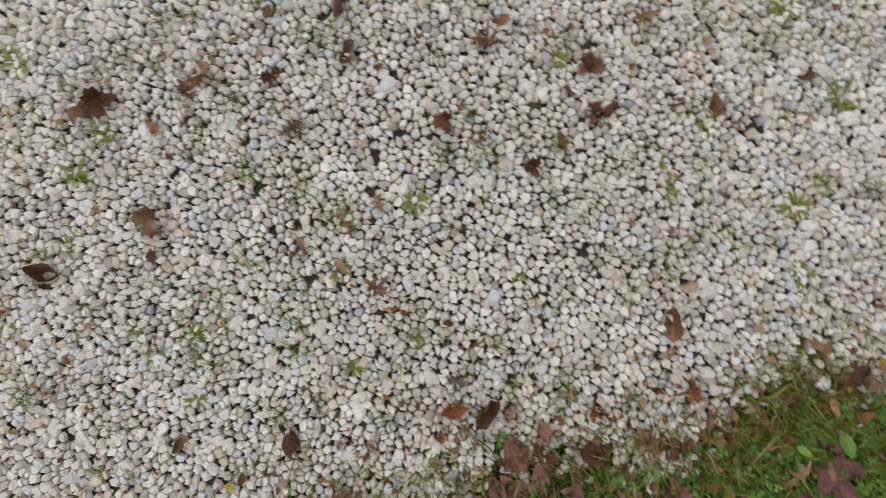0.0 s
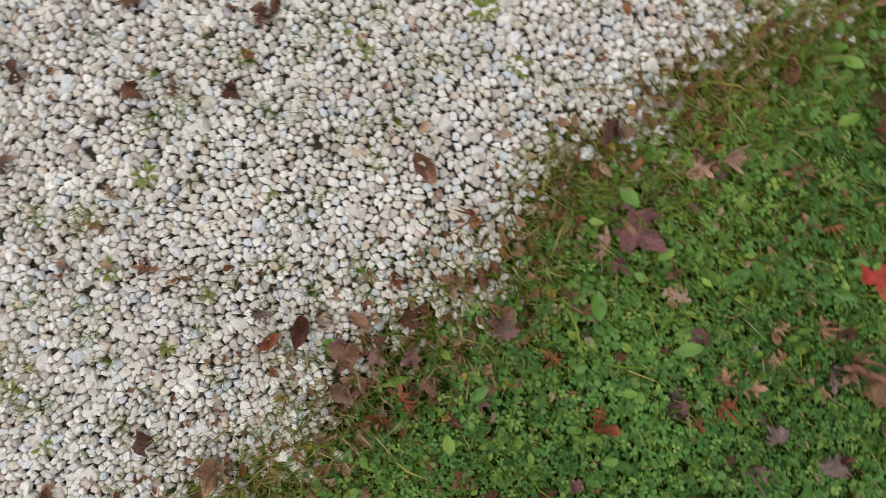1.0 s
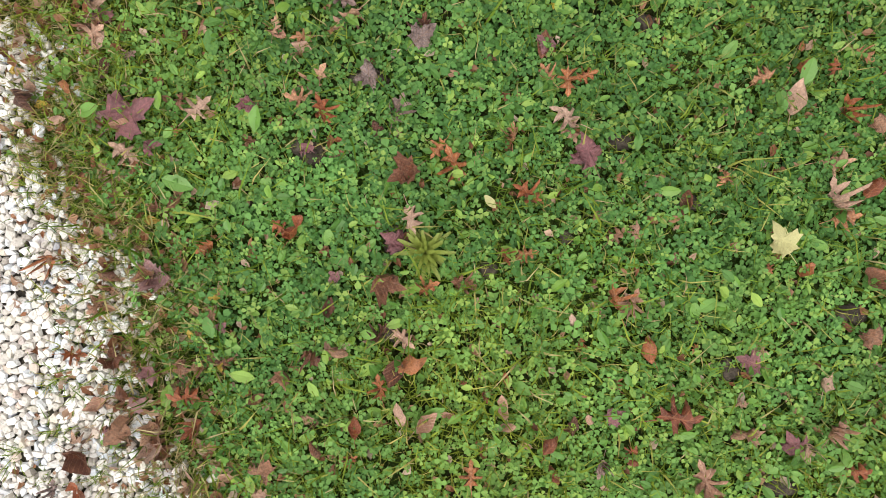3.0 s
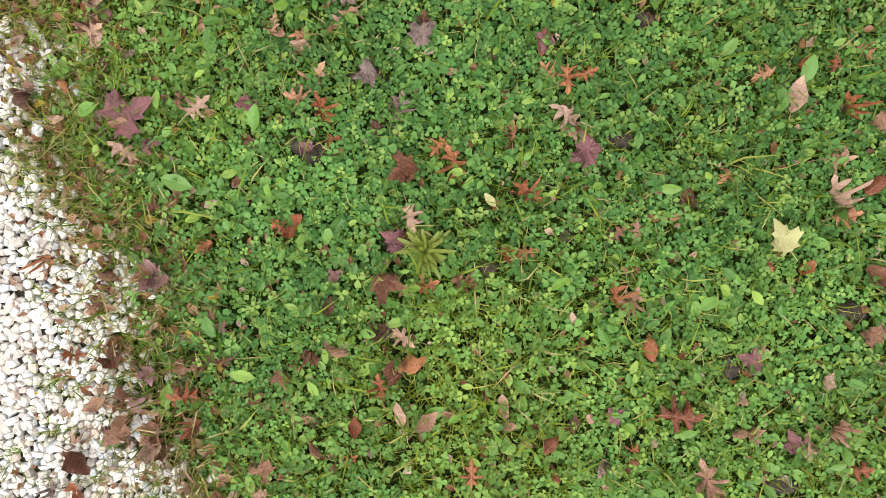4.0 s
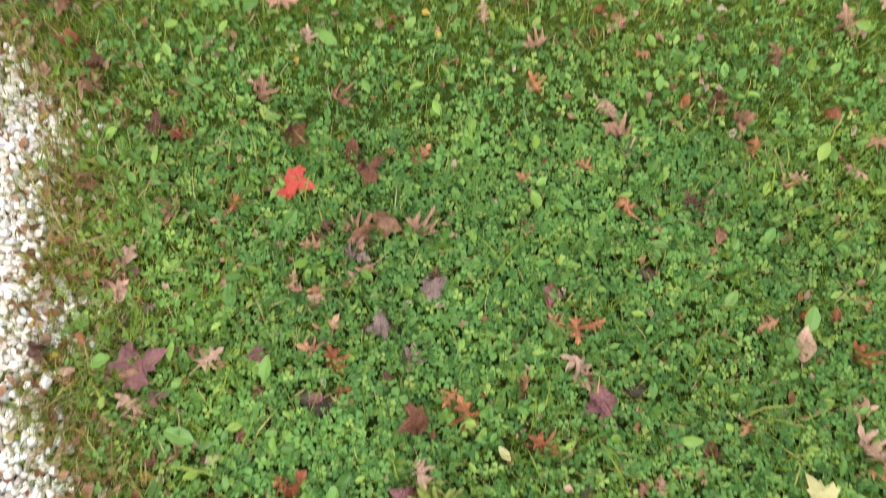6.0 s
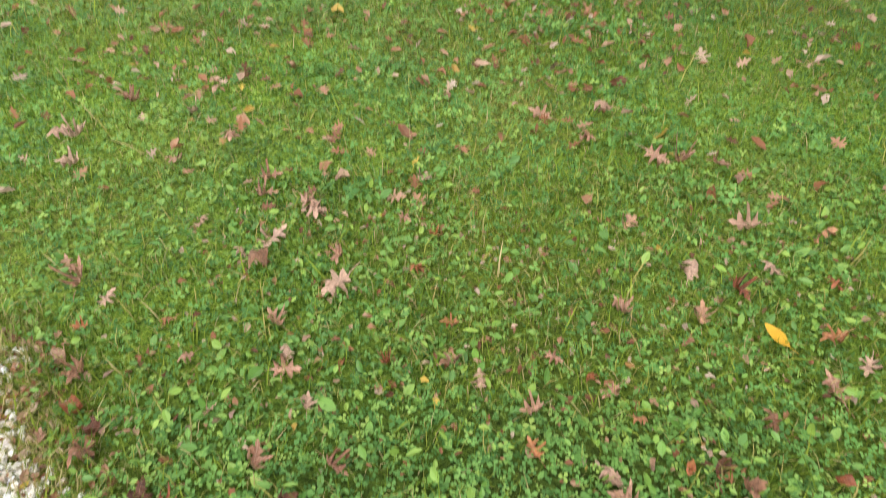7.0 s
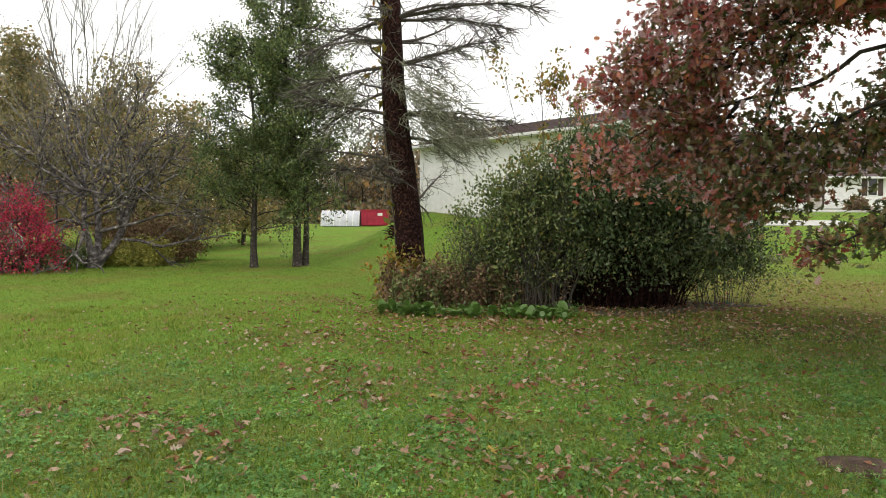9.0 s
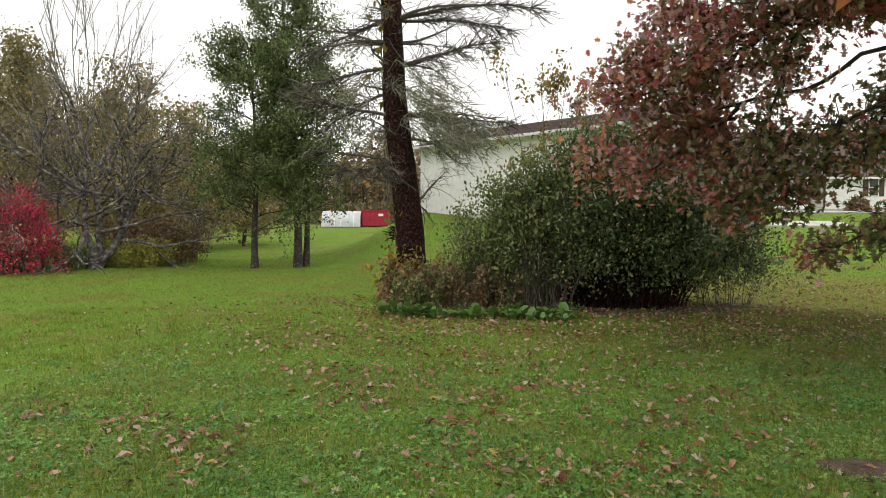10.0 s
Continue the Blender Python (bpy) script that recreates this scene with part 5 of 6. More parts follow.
def spruce():
    x, y = -0.82, 18.0
    tree = thing("spruce", (x, y, float(ground_height(x, y))), "half-dead spruce with dark red-brown bark and drooping dead branches", "tree")
    n, height = 26, 15.0
    s = np.linspace(0, 1, n)
    P = np.stack([-0.075 * s * height + 0.05 * np.sin(s * 14), 0.03 * np.sin(s * 9), s * height], 1)
    R = 0.40 - 0.021 * s * height + 0.14 * np.exp(-s * 38)
    R[-1] = 0.02
    trunk = Heap()
    V, F = tube(P, R, 20)
    V += rng.normal(0, 0.012, V.shape)
    trunk.add(V, F)
    trunk.put("trunk", M_SPRUCEBARK, tree, True)
    gray = Heap()
    for k in range(64):
        z = rng.uniform(2.9, 13.5)
        a = rng.uniform(0, 2 * np.pi)
        i = int(z / height * (n - 1))
        reach = rng.uniform(1.2, 3.6) * (1.08 - z / 19)
        d = np.array([math.cos(a), math.sin(a), 0.20])
        pts, _ = crook(P[i] + d * 0.15, d, reach, 9, 0.09, 0.035)
        r0 = rng.uniform(0.025, 0.06)
        wood = Heap()
        wood.add(*tube(pts, np.linspace(r0, 0.006, len(pts)), 5))
        for _ in range(int(reach * 8)):
            q = rng.uniform(0.15, 1)
            j = min(int(q * 9), 8)
            base = pts[j] + (pts[j + 1] - pts[j]) * (q * 9 - j)
            e = (pts[j + 1] - pts[j]) * 2 + rng.normal(0, 0.35, 3) * np.array([1, 1, 0.5])
            e /= np.linalg.norm(e)
            sub, _ = crook(base, e, rng.uniform(0.25, 0.9) * (1.1 - q * 0.5), 4, 0.2, 0.10)
            wood.add(*tube(sub, np.linspace(0.011, 0.005, 5), 3))
            for _ in range(3):
                w = sub[rng.integers(1, 5)]
                fine, _ = crook(w, e + rng.normal(0, 0.6, 3), rng.uniform(0.1, 0.35), 2, 0.3, 0.1)
                wood.add(*tube(fine, [0.006, 0.005, 0.003], 3))
        wood.put("dead_limb", M_DEADTWIG, tree)
    # the heavy dark limbs that reach out on the right and left
    for dx, dy, z, reach, r0 in ((1, -0.25, 7.7, 4.0, 0.06), (1, 0.2, 7.3, 3.3, 0.05), (0.9, -0.5, 6.2, 3.2, 0.05), (1, 0.1, 5.3, 3.4, 0.045), (-1, -0.2, 6.4, 2.7, 0.05), (-1, 0.3, 5.6, 2.4, 0.05), (-0.9, -0.4, 4.9, 2.5, 0.055), (-1, 0.0, 4.1, 2.0, 0.045), (-1, 0.2, 7.2, 2.6, 0.05)):
        i = int(z / height * (n - 1))
        d = np.array([dx, dy, 0.12 if dx > 0 else -0.10])
        pts, _ = crook(P[i], d / np.linalg.norm(d), reach, 10, 0.07, 0.02)
        wood = Heap()
        wood.add(*tube(pts, np.linspace(r0, 0.008, 11), 6))
        for _ in range(int(reach * 26)):
            j = rng.integers(2, 10)
            e = (pts[j + 1] - pts[j]) * 2.2 + rng.normal(0, 0.4, 3) * np.array([1, 1, 0.7])
            e /= np.linalg.norm(e)
            sub, _ = crook(pts[j], e, rng.uniform(0.25, 0.85), 4, 0.2, 0.05)
            wood.add(*tube(sub, np.linspace(0.013, 0.006, 5), 3))
            for _ in range(3):
                fine, _ = crook(sub[rng.integers(1, 5)], e + rng.normal(0, 0.6, 3), rng.uniform(0.1, 0.35), 2, 0.3, 0.05)
                wood.add(*tube(fine, [0.007, 0.006, 0.004], 3))
        wood.put("dead_limb", M_DEADTWIG, tree)
    # grey-green hanging sprays
    for cx, cz, reach, spread, count in ((0.55, 4.6, 1.2, 0.35, 46), (1.1, 4.2, 1.1, 0.4, 46), (0.35, 5.1, 1.1, 0.35, 36), (-1.1, 5.4, 1.1, 0.45, 18), (1.6, 4.2, 0.9, 0.35, 34), (-0.9, 4.4, 0.9, 0.3, 12), (0.9, 5.6, 1.0, 0.4, 16)):
        for _ in range(count):
            p = np.array([cx - 0.34 + rng.normal(0, spread), rng.normal(-0.2, 0.6), cz + rng.normal(0.25, 0.28)])
            d = np.array([0.8 * np.sign(cx), rng.normal(0, 0.4), -0.15])
            pts, _ = crook(p, d / np.linalg.norm(d), reach * rng.uniform(0.4, 1), 5, 0.16, 0.20)
            gray.add(*tube(pts, np.linspace(0.012, 0.004, 6), 3))
            for _ in range(16):
                w = pts[rng.integers(0, 6)]
                fine, _ = crook(w, d + rng.normal(0, 0.7, 3), rng.uniform(0.12, 0.4), 2, 0.3, 0.2)
                gray.add(*tube(fine, [0.009, 0.007, 0.004], 3))
    # a broken stub with its tuft of twigs, low on the trunk
    stub = Heap()
    for _ in range(16):
        pts, _ = crook((-0.45, -0.25, 1.75 + rng.normal(0, 0.08)), np.array([-1, rng.normal(-0.3, 0.4), rng.normal(0, 0.35)]), rng.uniform(0.12, 0.40), 3, 0.25, 0.03)
        stub.add(*tube(pts, [0.02, 0.014, 0.009, 0.005], 4))
    stub.put("broken_stub", M_SPRUCEBARK, tree)
    tagged(gray.put("hanging_spray", M_LICHEN, tree), "grey-green lichened twigs", kind="stuff")
    # vine up the trunk
    pts = []
    for z in np.linspace(0.2, 9, 170):
        i = z / height * (n - 1)
        j = int(i)
        a = 3.35 + 0.35 * math.sin(z * 0.9)
        pts.append(P[j] + (P[j + 1] - P[j]) * (i - j) + (R[j] + 0.03) * np.array([math.cos(a), math.sin(a), 0]))
    pts = np.array(pts)
    vine = Heap()
    vine.add(*tube(pts, np.full(len(pts), 0.014), 5))
    vine.put("vine_stem", M_DEADTWIG, tree)
    q = np.concatenate([pts[rng.integers(0, 170, 70)], pts[rng.integers(95, 170, 150)], pts[rng.integers(0, 25, 60)]])
    foliage(q, 1, 0.15, 0.17, 0.8).put("vine_foliage", M_VINE, tree)


rng = np.random.default_rng(22)
spruce()


def apple_tree():
    x, y = -15.2, 30.0
    tree = thing("old_apple_tree", (x, y, float(ground_height(x, y))), "gnarled old fruit tree, nearly bare, with lichened twigs", "tree")
    tips = []
    base = Heap()
    V, F = tube([(0, 0, -0.15), (0.0, 0, 0.05), (0.02, 0, 0.3), (0.0, 0, 0.65), (-0.02, 0, 0.95)], [0.42, 0.31, 0.26, 0.25, 0.20], 14)
    base.add(V + rng.normal(0, 0.02, V.shape), F)
    base.put("trunk", M_APPLEBARK, tree, True)
    for k, (dx, dz, r, ln) in enumerate([(-0.34, 1.0, 0.17, 3.6), (0.36, 1.0, 0.21, 3.3), (-0.66, 1.0, 0.14, 3.4), (0.06, 1.0, 0.17, 4.6)]):
        d = np.array([dx, rng.normal(0, 0.2), dz])
        d /= np.linalg.norm(d)
        pts, e = crook((0.3 * dx, 0.06 * (k % 2), 0.12), d, ln, 7, 0.13)
        stem = Heap()
        stem.add(*tube(pts, np.linspace(r, r * 0.5, 8), 9))
        stem.put("stem", M_APPLEBARK, tree, True)
        for _ in range(8):
            q = pts[rng.integers(3, 8)]
            a = rng.uniform(0, 2 * np.pi)
            f = np.array([math.cos(a), 0.7 * math.sin(a), rng.uniform(-0.1, 1.6)])
            limb = Heap()
            branch(limb, tips, q, f / np.linalg.norm(f), rng.uniform(2.8, 5.2), r * 0.42, 3, (0.22, 0.015, 4, 0.52, 0.8, 6, 0.25))
            limb.put("limb", M_APPLEBARK, tree, True)
    for side, z, up in ((1, 2.0, 0.42), (1, 2.7, 0.36), (-1, 2.3, 0.42), (1, 3.2, 0.75), (1, 3.6, 1.3), (-1, 3.4, 0.7), (-1, 3.7, 1.4)):
        limb = Heap()
        branch(limb, tips, (0.35 * side, -0.1, z - 0.4), np.array([side, -0.15, up]) / math.hypot(1.01, up), 4.3, 0.085, 3, (0.13, 0.015, 5, 0.4, 0.7, 7, 0.25))
        limb.put("limb", M_APPLEBARK, tree, True)
    T = np.array(tips)
    fine = Heap()
    for p in T[rng.integers(0, len(T), 1900)]:
        pts, _ = crook(p, rng.normal(size=3) + np.array([0, 0, 0.4]), rng.uniform(0.3, 0.9), 2, 0.35)
        fine.add(*tube(pts, [0.008, 0.006, 0.004], 3))
    tagged(fine.put("twig_mass", M_GREYTWIG, tree), kind="stuff")
    tagged(foliage(T[rng.integers(0, len(T), 6500)], 1, 0.24, 0.10).put("sparse_foliage", M_OLIVE, tree), kind="stuff")


rng = np.random.default_rng(23)
apple_tree()


def bare_tree(x, y, height):
    tree = thing("bare_tree", (x, y, float(ground_height(x, y))), "tall leafless tree with pale upright limbs", "tree")
    wood, tips = Heap(), []
    pts, _ = crook((0, 0, 0), (0.02, 0, 1), height * 0.4, 6, 0.04)
    wood.add(*tube(pts, np.linspace(0.15, 0.09, 7), 8))
    wood.put("trunk", M_PALEBARK, tree, True)
    for k in range(16):
        a = k * 2.4
        f = np.array([0.66 * math.cos(a), 0.5 * math.sin(a), 1.0])
        wood = Heap()
        branch(wood, tips, pts[3 + k % 4], f / np.linalg.norm(f), height * rng.uniform(0.4, 0.62), 0.042, 2, (0.06, -0.03, 7, 0.42, 0.5, 6, 0.3))
        wood.put("limb", M_PALEBARK, tree, True)


rng = np.random.default_rng(24)
bare_tree(-20.2, 38.5, 16.0)


def shrub(name, x, y, rx, ry, height, stems, leaves, size, leaf_mat, stem_mat, label, category, low=0.25, group=""):
    """A many-stemmed shrub: stems fan out of a small base, leaves sit on their outer parts."""
    sh = thing(name, (x, y, float(ground_height(x, y))), label, category, group)
    tips = []
    for _ in range(stems):
        a, q = rng.uniform(0, 2 * np.pi), math.sqrt(rng.uniform(0, 1))
        p = np.array([rx * 0.48 * q * math.cos(a), ry * 0.5 * q * math.sin(a), -0.02])
        top = np.array([rx * q * math.cos(a), ry * q * math.sin(a), height * math.sqrt(max(0.05, 1 - 0.75 * q * q)) * rng.uniform(0.62, 1.12)])
        s = np.linspace(0, 1, 8)[:, None]
        pts = p + (top - p) * s ** np.array([1.5, 1.5, 0.9]) + np.cumsum(rng.normal(0, 0.03, (8, 3)), 0)
        wood = Heap()
        wood.add(*tube(pts, np.linspace(0.017 if height > 3.9 else 0.009, 0.004, 8), 4))
        for _ in range(9):
            j = rng.integers(2, 7)
            e = (pts[j + 1] - pts[j]) + rng.normal(0, 0.35, 3)
            sub, _ = crook(pts[j], e / np.linalg.norm(e), rng.uniform(0.3, 0.9) * height / 4, 3, 0.2, 0.05)
            wood.add(*tube(sub, [0.007, 0.006, 0.004, 0.003], 3))
            tips += [t for t in sub[1:] if t[2] > height * low * rng.uniform(0.15, 1.5)]
        wood.put("stem", stem_mat, sh)
    if height > 3.8:
        inner = Heap()
        for _ in range(3000):
            a, q = rng.uniform(0, 2 * np.pi), 0.52 * math.sqrt(rng.uniform(0, 1))
            p = (rx * q * math.cos(a), ry * q * math.sin(a), rng.uniform(0.0, 2.1))
            pts, _ = crook(p, rng.normal(size=3) + np.array([0, 0, 0.5]), rng.uniform(0.3, 0.8), 2, 0.3)
            inner.add(*tube(pts, [0.010, 0.008, 0.005], 3))
        tagged(inner.put("thicket", stem_mat, sh), kind="stuff")
    T = np.array(tips)
    # uneven clumps of leaves over the dome, besides those on the twigs
    m = 110 if height > 3.8 else 60
    a, u = rng.uniform(0, 2 * np.pi, m), rng.uniform(0.0, 1.0, m) ** 0.8
    q = np.sqrt(1 - (u * 0.97) ** 2) * rng.uniform(0.66, 1.10, m)
    C = np.stack([rx * q * np.cos(a), ry * q * np.sin(a), height * (low * 0.7 + (1 - low * 0.7) * u) * rng.uniform(0.76, 1.09, m)], 1)
    k = rng.integers(0, m, leaves // 2)
    extra = C[k] + rng.normal(0, 1, (len(k), 3)) * (rng.uniform(0.12, 0.38, m)[k])[:, None] * height / 4
    both = np.concatenate([T[rng.integers(0, len(T), leaves - leaves // 2)], extra])
    tagged(foliage(both, 1, 0.09 * height / 4, size).put("foliage", leaf_mat, sh), kind="stuff")
    return sh


rng = np.random.default_rng(25)
shrub("overgrown_bush", 4.35, 16.95, 3.05, 2.1, 4.1, 290, 82000, 0.082, M_BUSHLEAF, M_SPRUCEBARK, "large overgrown bush with small dark green leaves", "bush", 0.36)
shrub("straggly_shrub", 1.25, 17.0, 1.5, 1.0, 2.8, 90, 4600, 0.085, M_LIGHTBUSH, M_DEADTWIG, "straggly light green shrub at the big bush's edge", "bush", 0.30)
shrub("light_green_shrub", 2.3, 16.1, 1.5, 0.9, 3.5, 80, 9000, 0.09, M_LIGHTBUSH, M_DEADTWIG, "tall light green shrub grown into the big bush", "bush", 0.36)
shrub("sprawling_shrub", 6.9, 17.1, 1.7, 1.0, 2.0, 30, 1900, 0.08, M_LIGHTBUSH, M_DEADTWIG, "thin sprawling shrub with sparse light green leaves", "bush", 0.35)
shrub("crimson_bush", -17.3, 27.0, 2.0, 1.8, 3.4, 120, 16000, 0.075, M_REDBUSH, M_BARK, "bright crimson autumn bush", "bush", 0.05)


def herbs(name, x0, x1, y0, y1, count, height, leaf, mat, label, lean=0.5):
    """A stand of weeds: stalks with leaves up them."""
    h = Heap()
    x, y = rng.uniform(x0, x1, count * 2), rng.uniform(y0, y1, count * 2)
    keep = rng.uniform(size=x.size) < 1.9 * (patchy(x, y, 3.4, x0) - 0.2) * np.clip(1.4 - np.abs(2 * (y - y0) / (y1 - y0) - 1), 0, 1)
    x, y = x[keep], y[keep]
    g = ground_height(x, y)
    for a, b, c in zip(x, y, g):
        ht = height * rng.uniform(0.5, 1.15)
        pts, _ = crook((a, b, c - 0.01), (rng.normal(0, 0.2), rng.normal(0, 0.2), 1), ht, 3, 0.12)
        h.add(*tube(pts, np.linspace(0.008, 0.004, 4), 3))
        n = 34
        T = pts[0] + (pts[3] - pts[0]) * rng.uniform(0.15, 1, n)[:, None] + rng.normal(0, 0.06, (n, 3))
        h.many(LEAF, DIAMOND_F, T, turns(n, 0.8), rng.uniform(0.6, 1.3, n) * leaf)
    return tagged(h.put(name, mat), label, "weeds", kind="stuff")


rng = np.random.default_rng(26)
herbs("withered_weeds", -1.4, 2.8, 16.0, 17.8, 420, 1.05, 0.10, M_BROWNWEED, "withered brown weeds at the foot of the spruce")
herbs("green_weeds", -1.3, 2.6, 16.0, 17.4, 150, 1.0, 0.11, M_LIGHTBUSH, "straggling green weeds at the big bush's edge")
herbs("vine_tangle", -1.5, -0.2, 17.0, 17.9, 45, 1.3, 0.15, M_VINE, "yellowing vines round the trunk's foot")
herbs("ground_cover", -1.3, 3.1, 14.4, 16.3, 45, 0.18, 0.07, M_COVER, "low green ground cover along the bush")
herbs("goldenrod", -15.9, -12.6, 30.2, 32.4, 260, 1.25, 0.12, M_GOLD, "yellow-green goldenrod and weeds under the old fruit tree")
herbs("weed_border", -20.5, -15.4, 26.6, 31.0, 300, 1.0, 0.14, M_BORDER, "low green weeds along the lawn's edge")
herbs("russet_weeds", -17.0, -12.3, 33.0, 36, 320, 2.5, 0.16, M_BROWNWEED, "russet weeds behind the old fruit tree")

# the young tree with yellow leaves behind the bush
rng = np.random.default_rng(27)
young = thing("young_tree", (3.5, 20.4, float(ground_height(3.5, 20.4))), "young tree with sparse yellow-green leaves", "tree")
yt = []
for k in range(7):
    yw = Heap()
    branch(yw, yt, (0.12 * k - 0.3, 0, 0), np.array([0.10 * (k - 3), 0.05, 1.0]) / 1.05, rng.uniform(5.2, 7.0), 0.018, 2, (0.06, -0.01, 6, 0.25, 0.5, 5, 0.4))
    yw.put("stem", M_DEADTWIG, young)
yt = np.array(yt)
foliage(yt[rng.integers(0, len(yt), 2600)], 1, 0.09, 0.12).put("foliage", M_VINE, young)
# broad leaves at the bush's foot
rng = np.random.default_rng(28)
W_COVER = weed_leaf("cover_leaf", 0.29, M_COVER)
for k in range(56):
    x, y = -1.2 + 3.8 * k / 55 + rng.normal(0, 0.10), 15.7 - 0.9 * rng.uniform() - 1.0 * k / 55
    rosette("broad_leaved_plant", x, y, rng.uniform(0.28, 0.66), int(rng.integers(6, 12)), W_COVER, "low plant with large broad green leaves before the bush", "plant", "broad-leaved plants by the bush", (20, 85), 0.5)


# ---- the oak whose limbs hang into view ----
def oak():
    x0, y0 = 6.7, 7.3
    g = float(ground_height(x0, y0))
    tree = thing("pin_oak", (x0, y0, g), "pin oak with drooping limbs and red-brown autumn leaves", "tree")
    o = np.array([x0, y0, g])
    wood = Heap()
    n = 12
    s = np.linspace(0, 1, n)
    P = np.stack([0.1 * np.sin(s * 4), 0.05 * np.cos(s * 5), s * 10.5], 1)
    wood.add(*tube(P, 0.30 - 0.25 * s + 0.12 * np.exp(-s * 30), 14))
    wood.put("trunk", M_BARK, tree, True)
    # share of red leaves, length of the side twigs, where the twigs begin, the limb's line
    LIMBS_A = [(0.9, 0.6, 0.4, [(4.4, 6.97, 3.53), (3.77, 7.17, 3.12), (3.23, 7.67, 2.97), (2.61, 8.27, 2.77), (1.89, 8.67, 2.47)]),
               (0.85, 0.6, 0.25, [(4.45, 6.97, 4.15), (3.65, 7.27, 3.97), (3.02, 7.77, 3.93), (2.43, 8.57, 3.82)]),
               (0.95, 0.5, 0.1, [(3.23, 7.67, 2.97), (2.71, 7.97, 3.41), (2.16, 8.37, 3.43), (1.97, 8.57, 3.26)]),
               (0.12, 0.5, 0.35, [(4.4, 6.87, 2.98), (3.95, 6.97, 2.74), (3.62, 7.27, 2.43), (3.34, 7.57, 2.19), (3.25, 7.87, 2.05)]),
               (0.12, 0.42, 0.1, [(3.62, 7.27, 2.43), (3.47, 7.27, 2.25), (3.5, 7.27, 2.08), (3.51, 7.17, 1.99)]),
               (0.15, 0.36, 0.3, [(4.86, 6.97, 3.65), (4.52, 6.97, 3.25), (4.29, 6.97, 2.68), (4.12, 6.97, 2.29)])]
    LIMBS_B = [(0.3, 0.36, 0.35, [(4.91, 6.97, 2.06), (4.4, 6.97, 1.69), (4.01, 6.97, 1.58), (3.73, 6.97, 1.38)]),
               (0.8, 0.62, 0.1, [(3.65, 7.27, 3.97), (3.28, 7.37, 3.52), (2.93, 7.87, 3.2), (2.54, 8.27, 3.07)]),
               (0.4, 0.52, 0.1, [(3.65, 7.27, 3.97), (3.56, 7.27, 3.38), (3.4, 7.37, 2.86), (3.37, 7.57, 2.52)]),
               (0.75, 0.35, 0.15, [(4.9, 6.87, 4.29), (4.23, 6.87, 3.95), (3.73, 6.97, 3.82)]),
               (0.95, 0.5, 0.05, [(3.02, 7.77, 3.93), (2.74, 8.07, 4.22), (2.51, 8.37, 4.18)]),
               (0.85, 0.48, 0.05, [(3.23, 7.67, 2.97), (2.81, 8.07, 2.55), (2.26, 8.47, 2.28)]),
               (0.3, 0.45, 0.1, [(3.34, 7.57, 2.19), (3.23, 7.67, 2.04), (3.17, 7.67, 1.94)])]
    LIMBS_C = [(0.8, 0.26, 0.1, [(5.2, 6.9, 4.3), (4.4, 6.9, 4.05), (3.6, 7.1, 3.98), (3.0, 7.4, 4.0)]),
               (0.6, 0.24, 0.1, [(5.3, 6.6, 4.0), (4.7, 6.7, 3.86), (4.2, 6.8, 3.80)]),
               (0.8, 0.26, 0.1, [(5.0, 6.4, 4.3), (4.2, 6.5, 4.15), (3.4, 6.6, 4.15)]),
               (0.85, 0.38, 0.2, [(3.65, 7.2, 3.4), (3.3, 7.4, 3.35), (2.8, 7.7, 3.25), (2.2, 8.2, 3.2)]),
               (0.75, 0.30, 0.3, [(3.2, 7.7, 2.85), (2.95, 7.9, 2.65), (2.7, 8.1, 2.4)]),
               (0.15, 0.30, 0.2, [(4.9, 7.0, 3.4), (4.5, 7.0, 3.05), (4.35, 7.0, 2.7), (4.3, 7.0, 2.4)]),
               (0.75, 0.30, 0.1, [(4.9, 7.2, 4.05), (4.3, 7.2, 3.9), (3.7, 7.3, 3.85)]),
               (0.4, 0.36, 0.1, [(3.62, 7.27, 2.43), (3.45, 7.45, 2.2), (3.3, 7.6, 1.95), (3.2, 7.8, 1.75)]),
               (0.5, 0.36, 0.1, [(3.62, 7.27, 2.6), (3.3, 7.6, 2.5), (3.05, 7.8, 2.3), (2.95, 8.0, 2.05)]),
               (0.3, 0.32, 0.1, [(3.95, 6.97, 2.74), (3.85, 7.1, 2.4), (3.75, 7.2, 2.1), (3.65, 7.2, 1.85)]),
               (0.85, 0.38, 0.2, [(3.6, 7.2, 3.75), (3.1, 7.4, 3.7), (2.6, 7.7, 3.6), (2.1, 8.3, 3.6)])]
    red, green, rest = [], [], []

    def grow(line, r0, reach, start, per_m, bins):
        """One limb through the points of line, with its side twigs; bins takes each twig's leaf places."""
        line = np.array(line)
        seg = np.concatenate([[0], np.cumsum(np.linalg.norm(np.diff(line, axis=0), axis=1))])
        m = 6 + int(seg[-1] * 5)
        u = np.linspace(0, seg[-1], m)
        pts = np.stack([np.interp(u, seg, line[:, k]) for k in range(3)], 1)
        pts[1:-1] = (pts[:-2] + pts[1:-1] * 2 + pts[2:]) / 4
        drift = np.cumsum(rng.normal(0, 0.034, (m - 1, 3)), 0)
        pts[1:] += drift - drift[-1] * np.linspace(0, 1, m - 1)[:, None]
        h = Heap()
        h.add(*tube(pts, r0 * (1 - u / seg[-1]) ** 0.8 + 0.006, 5))
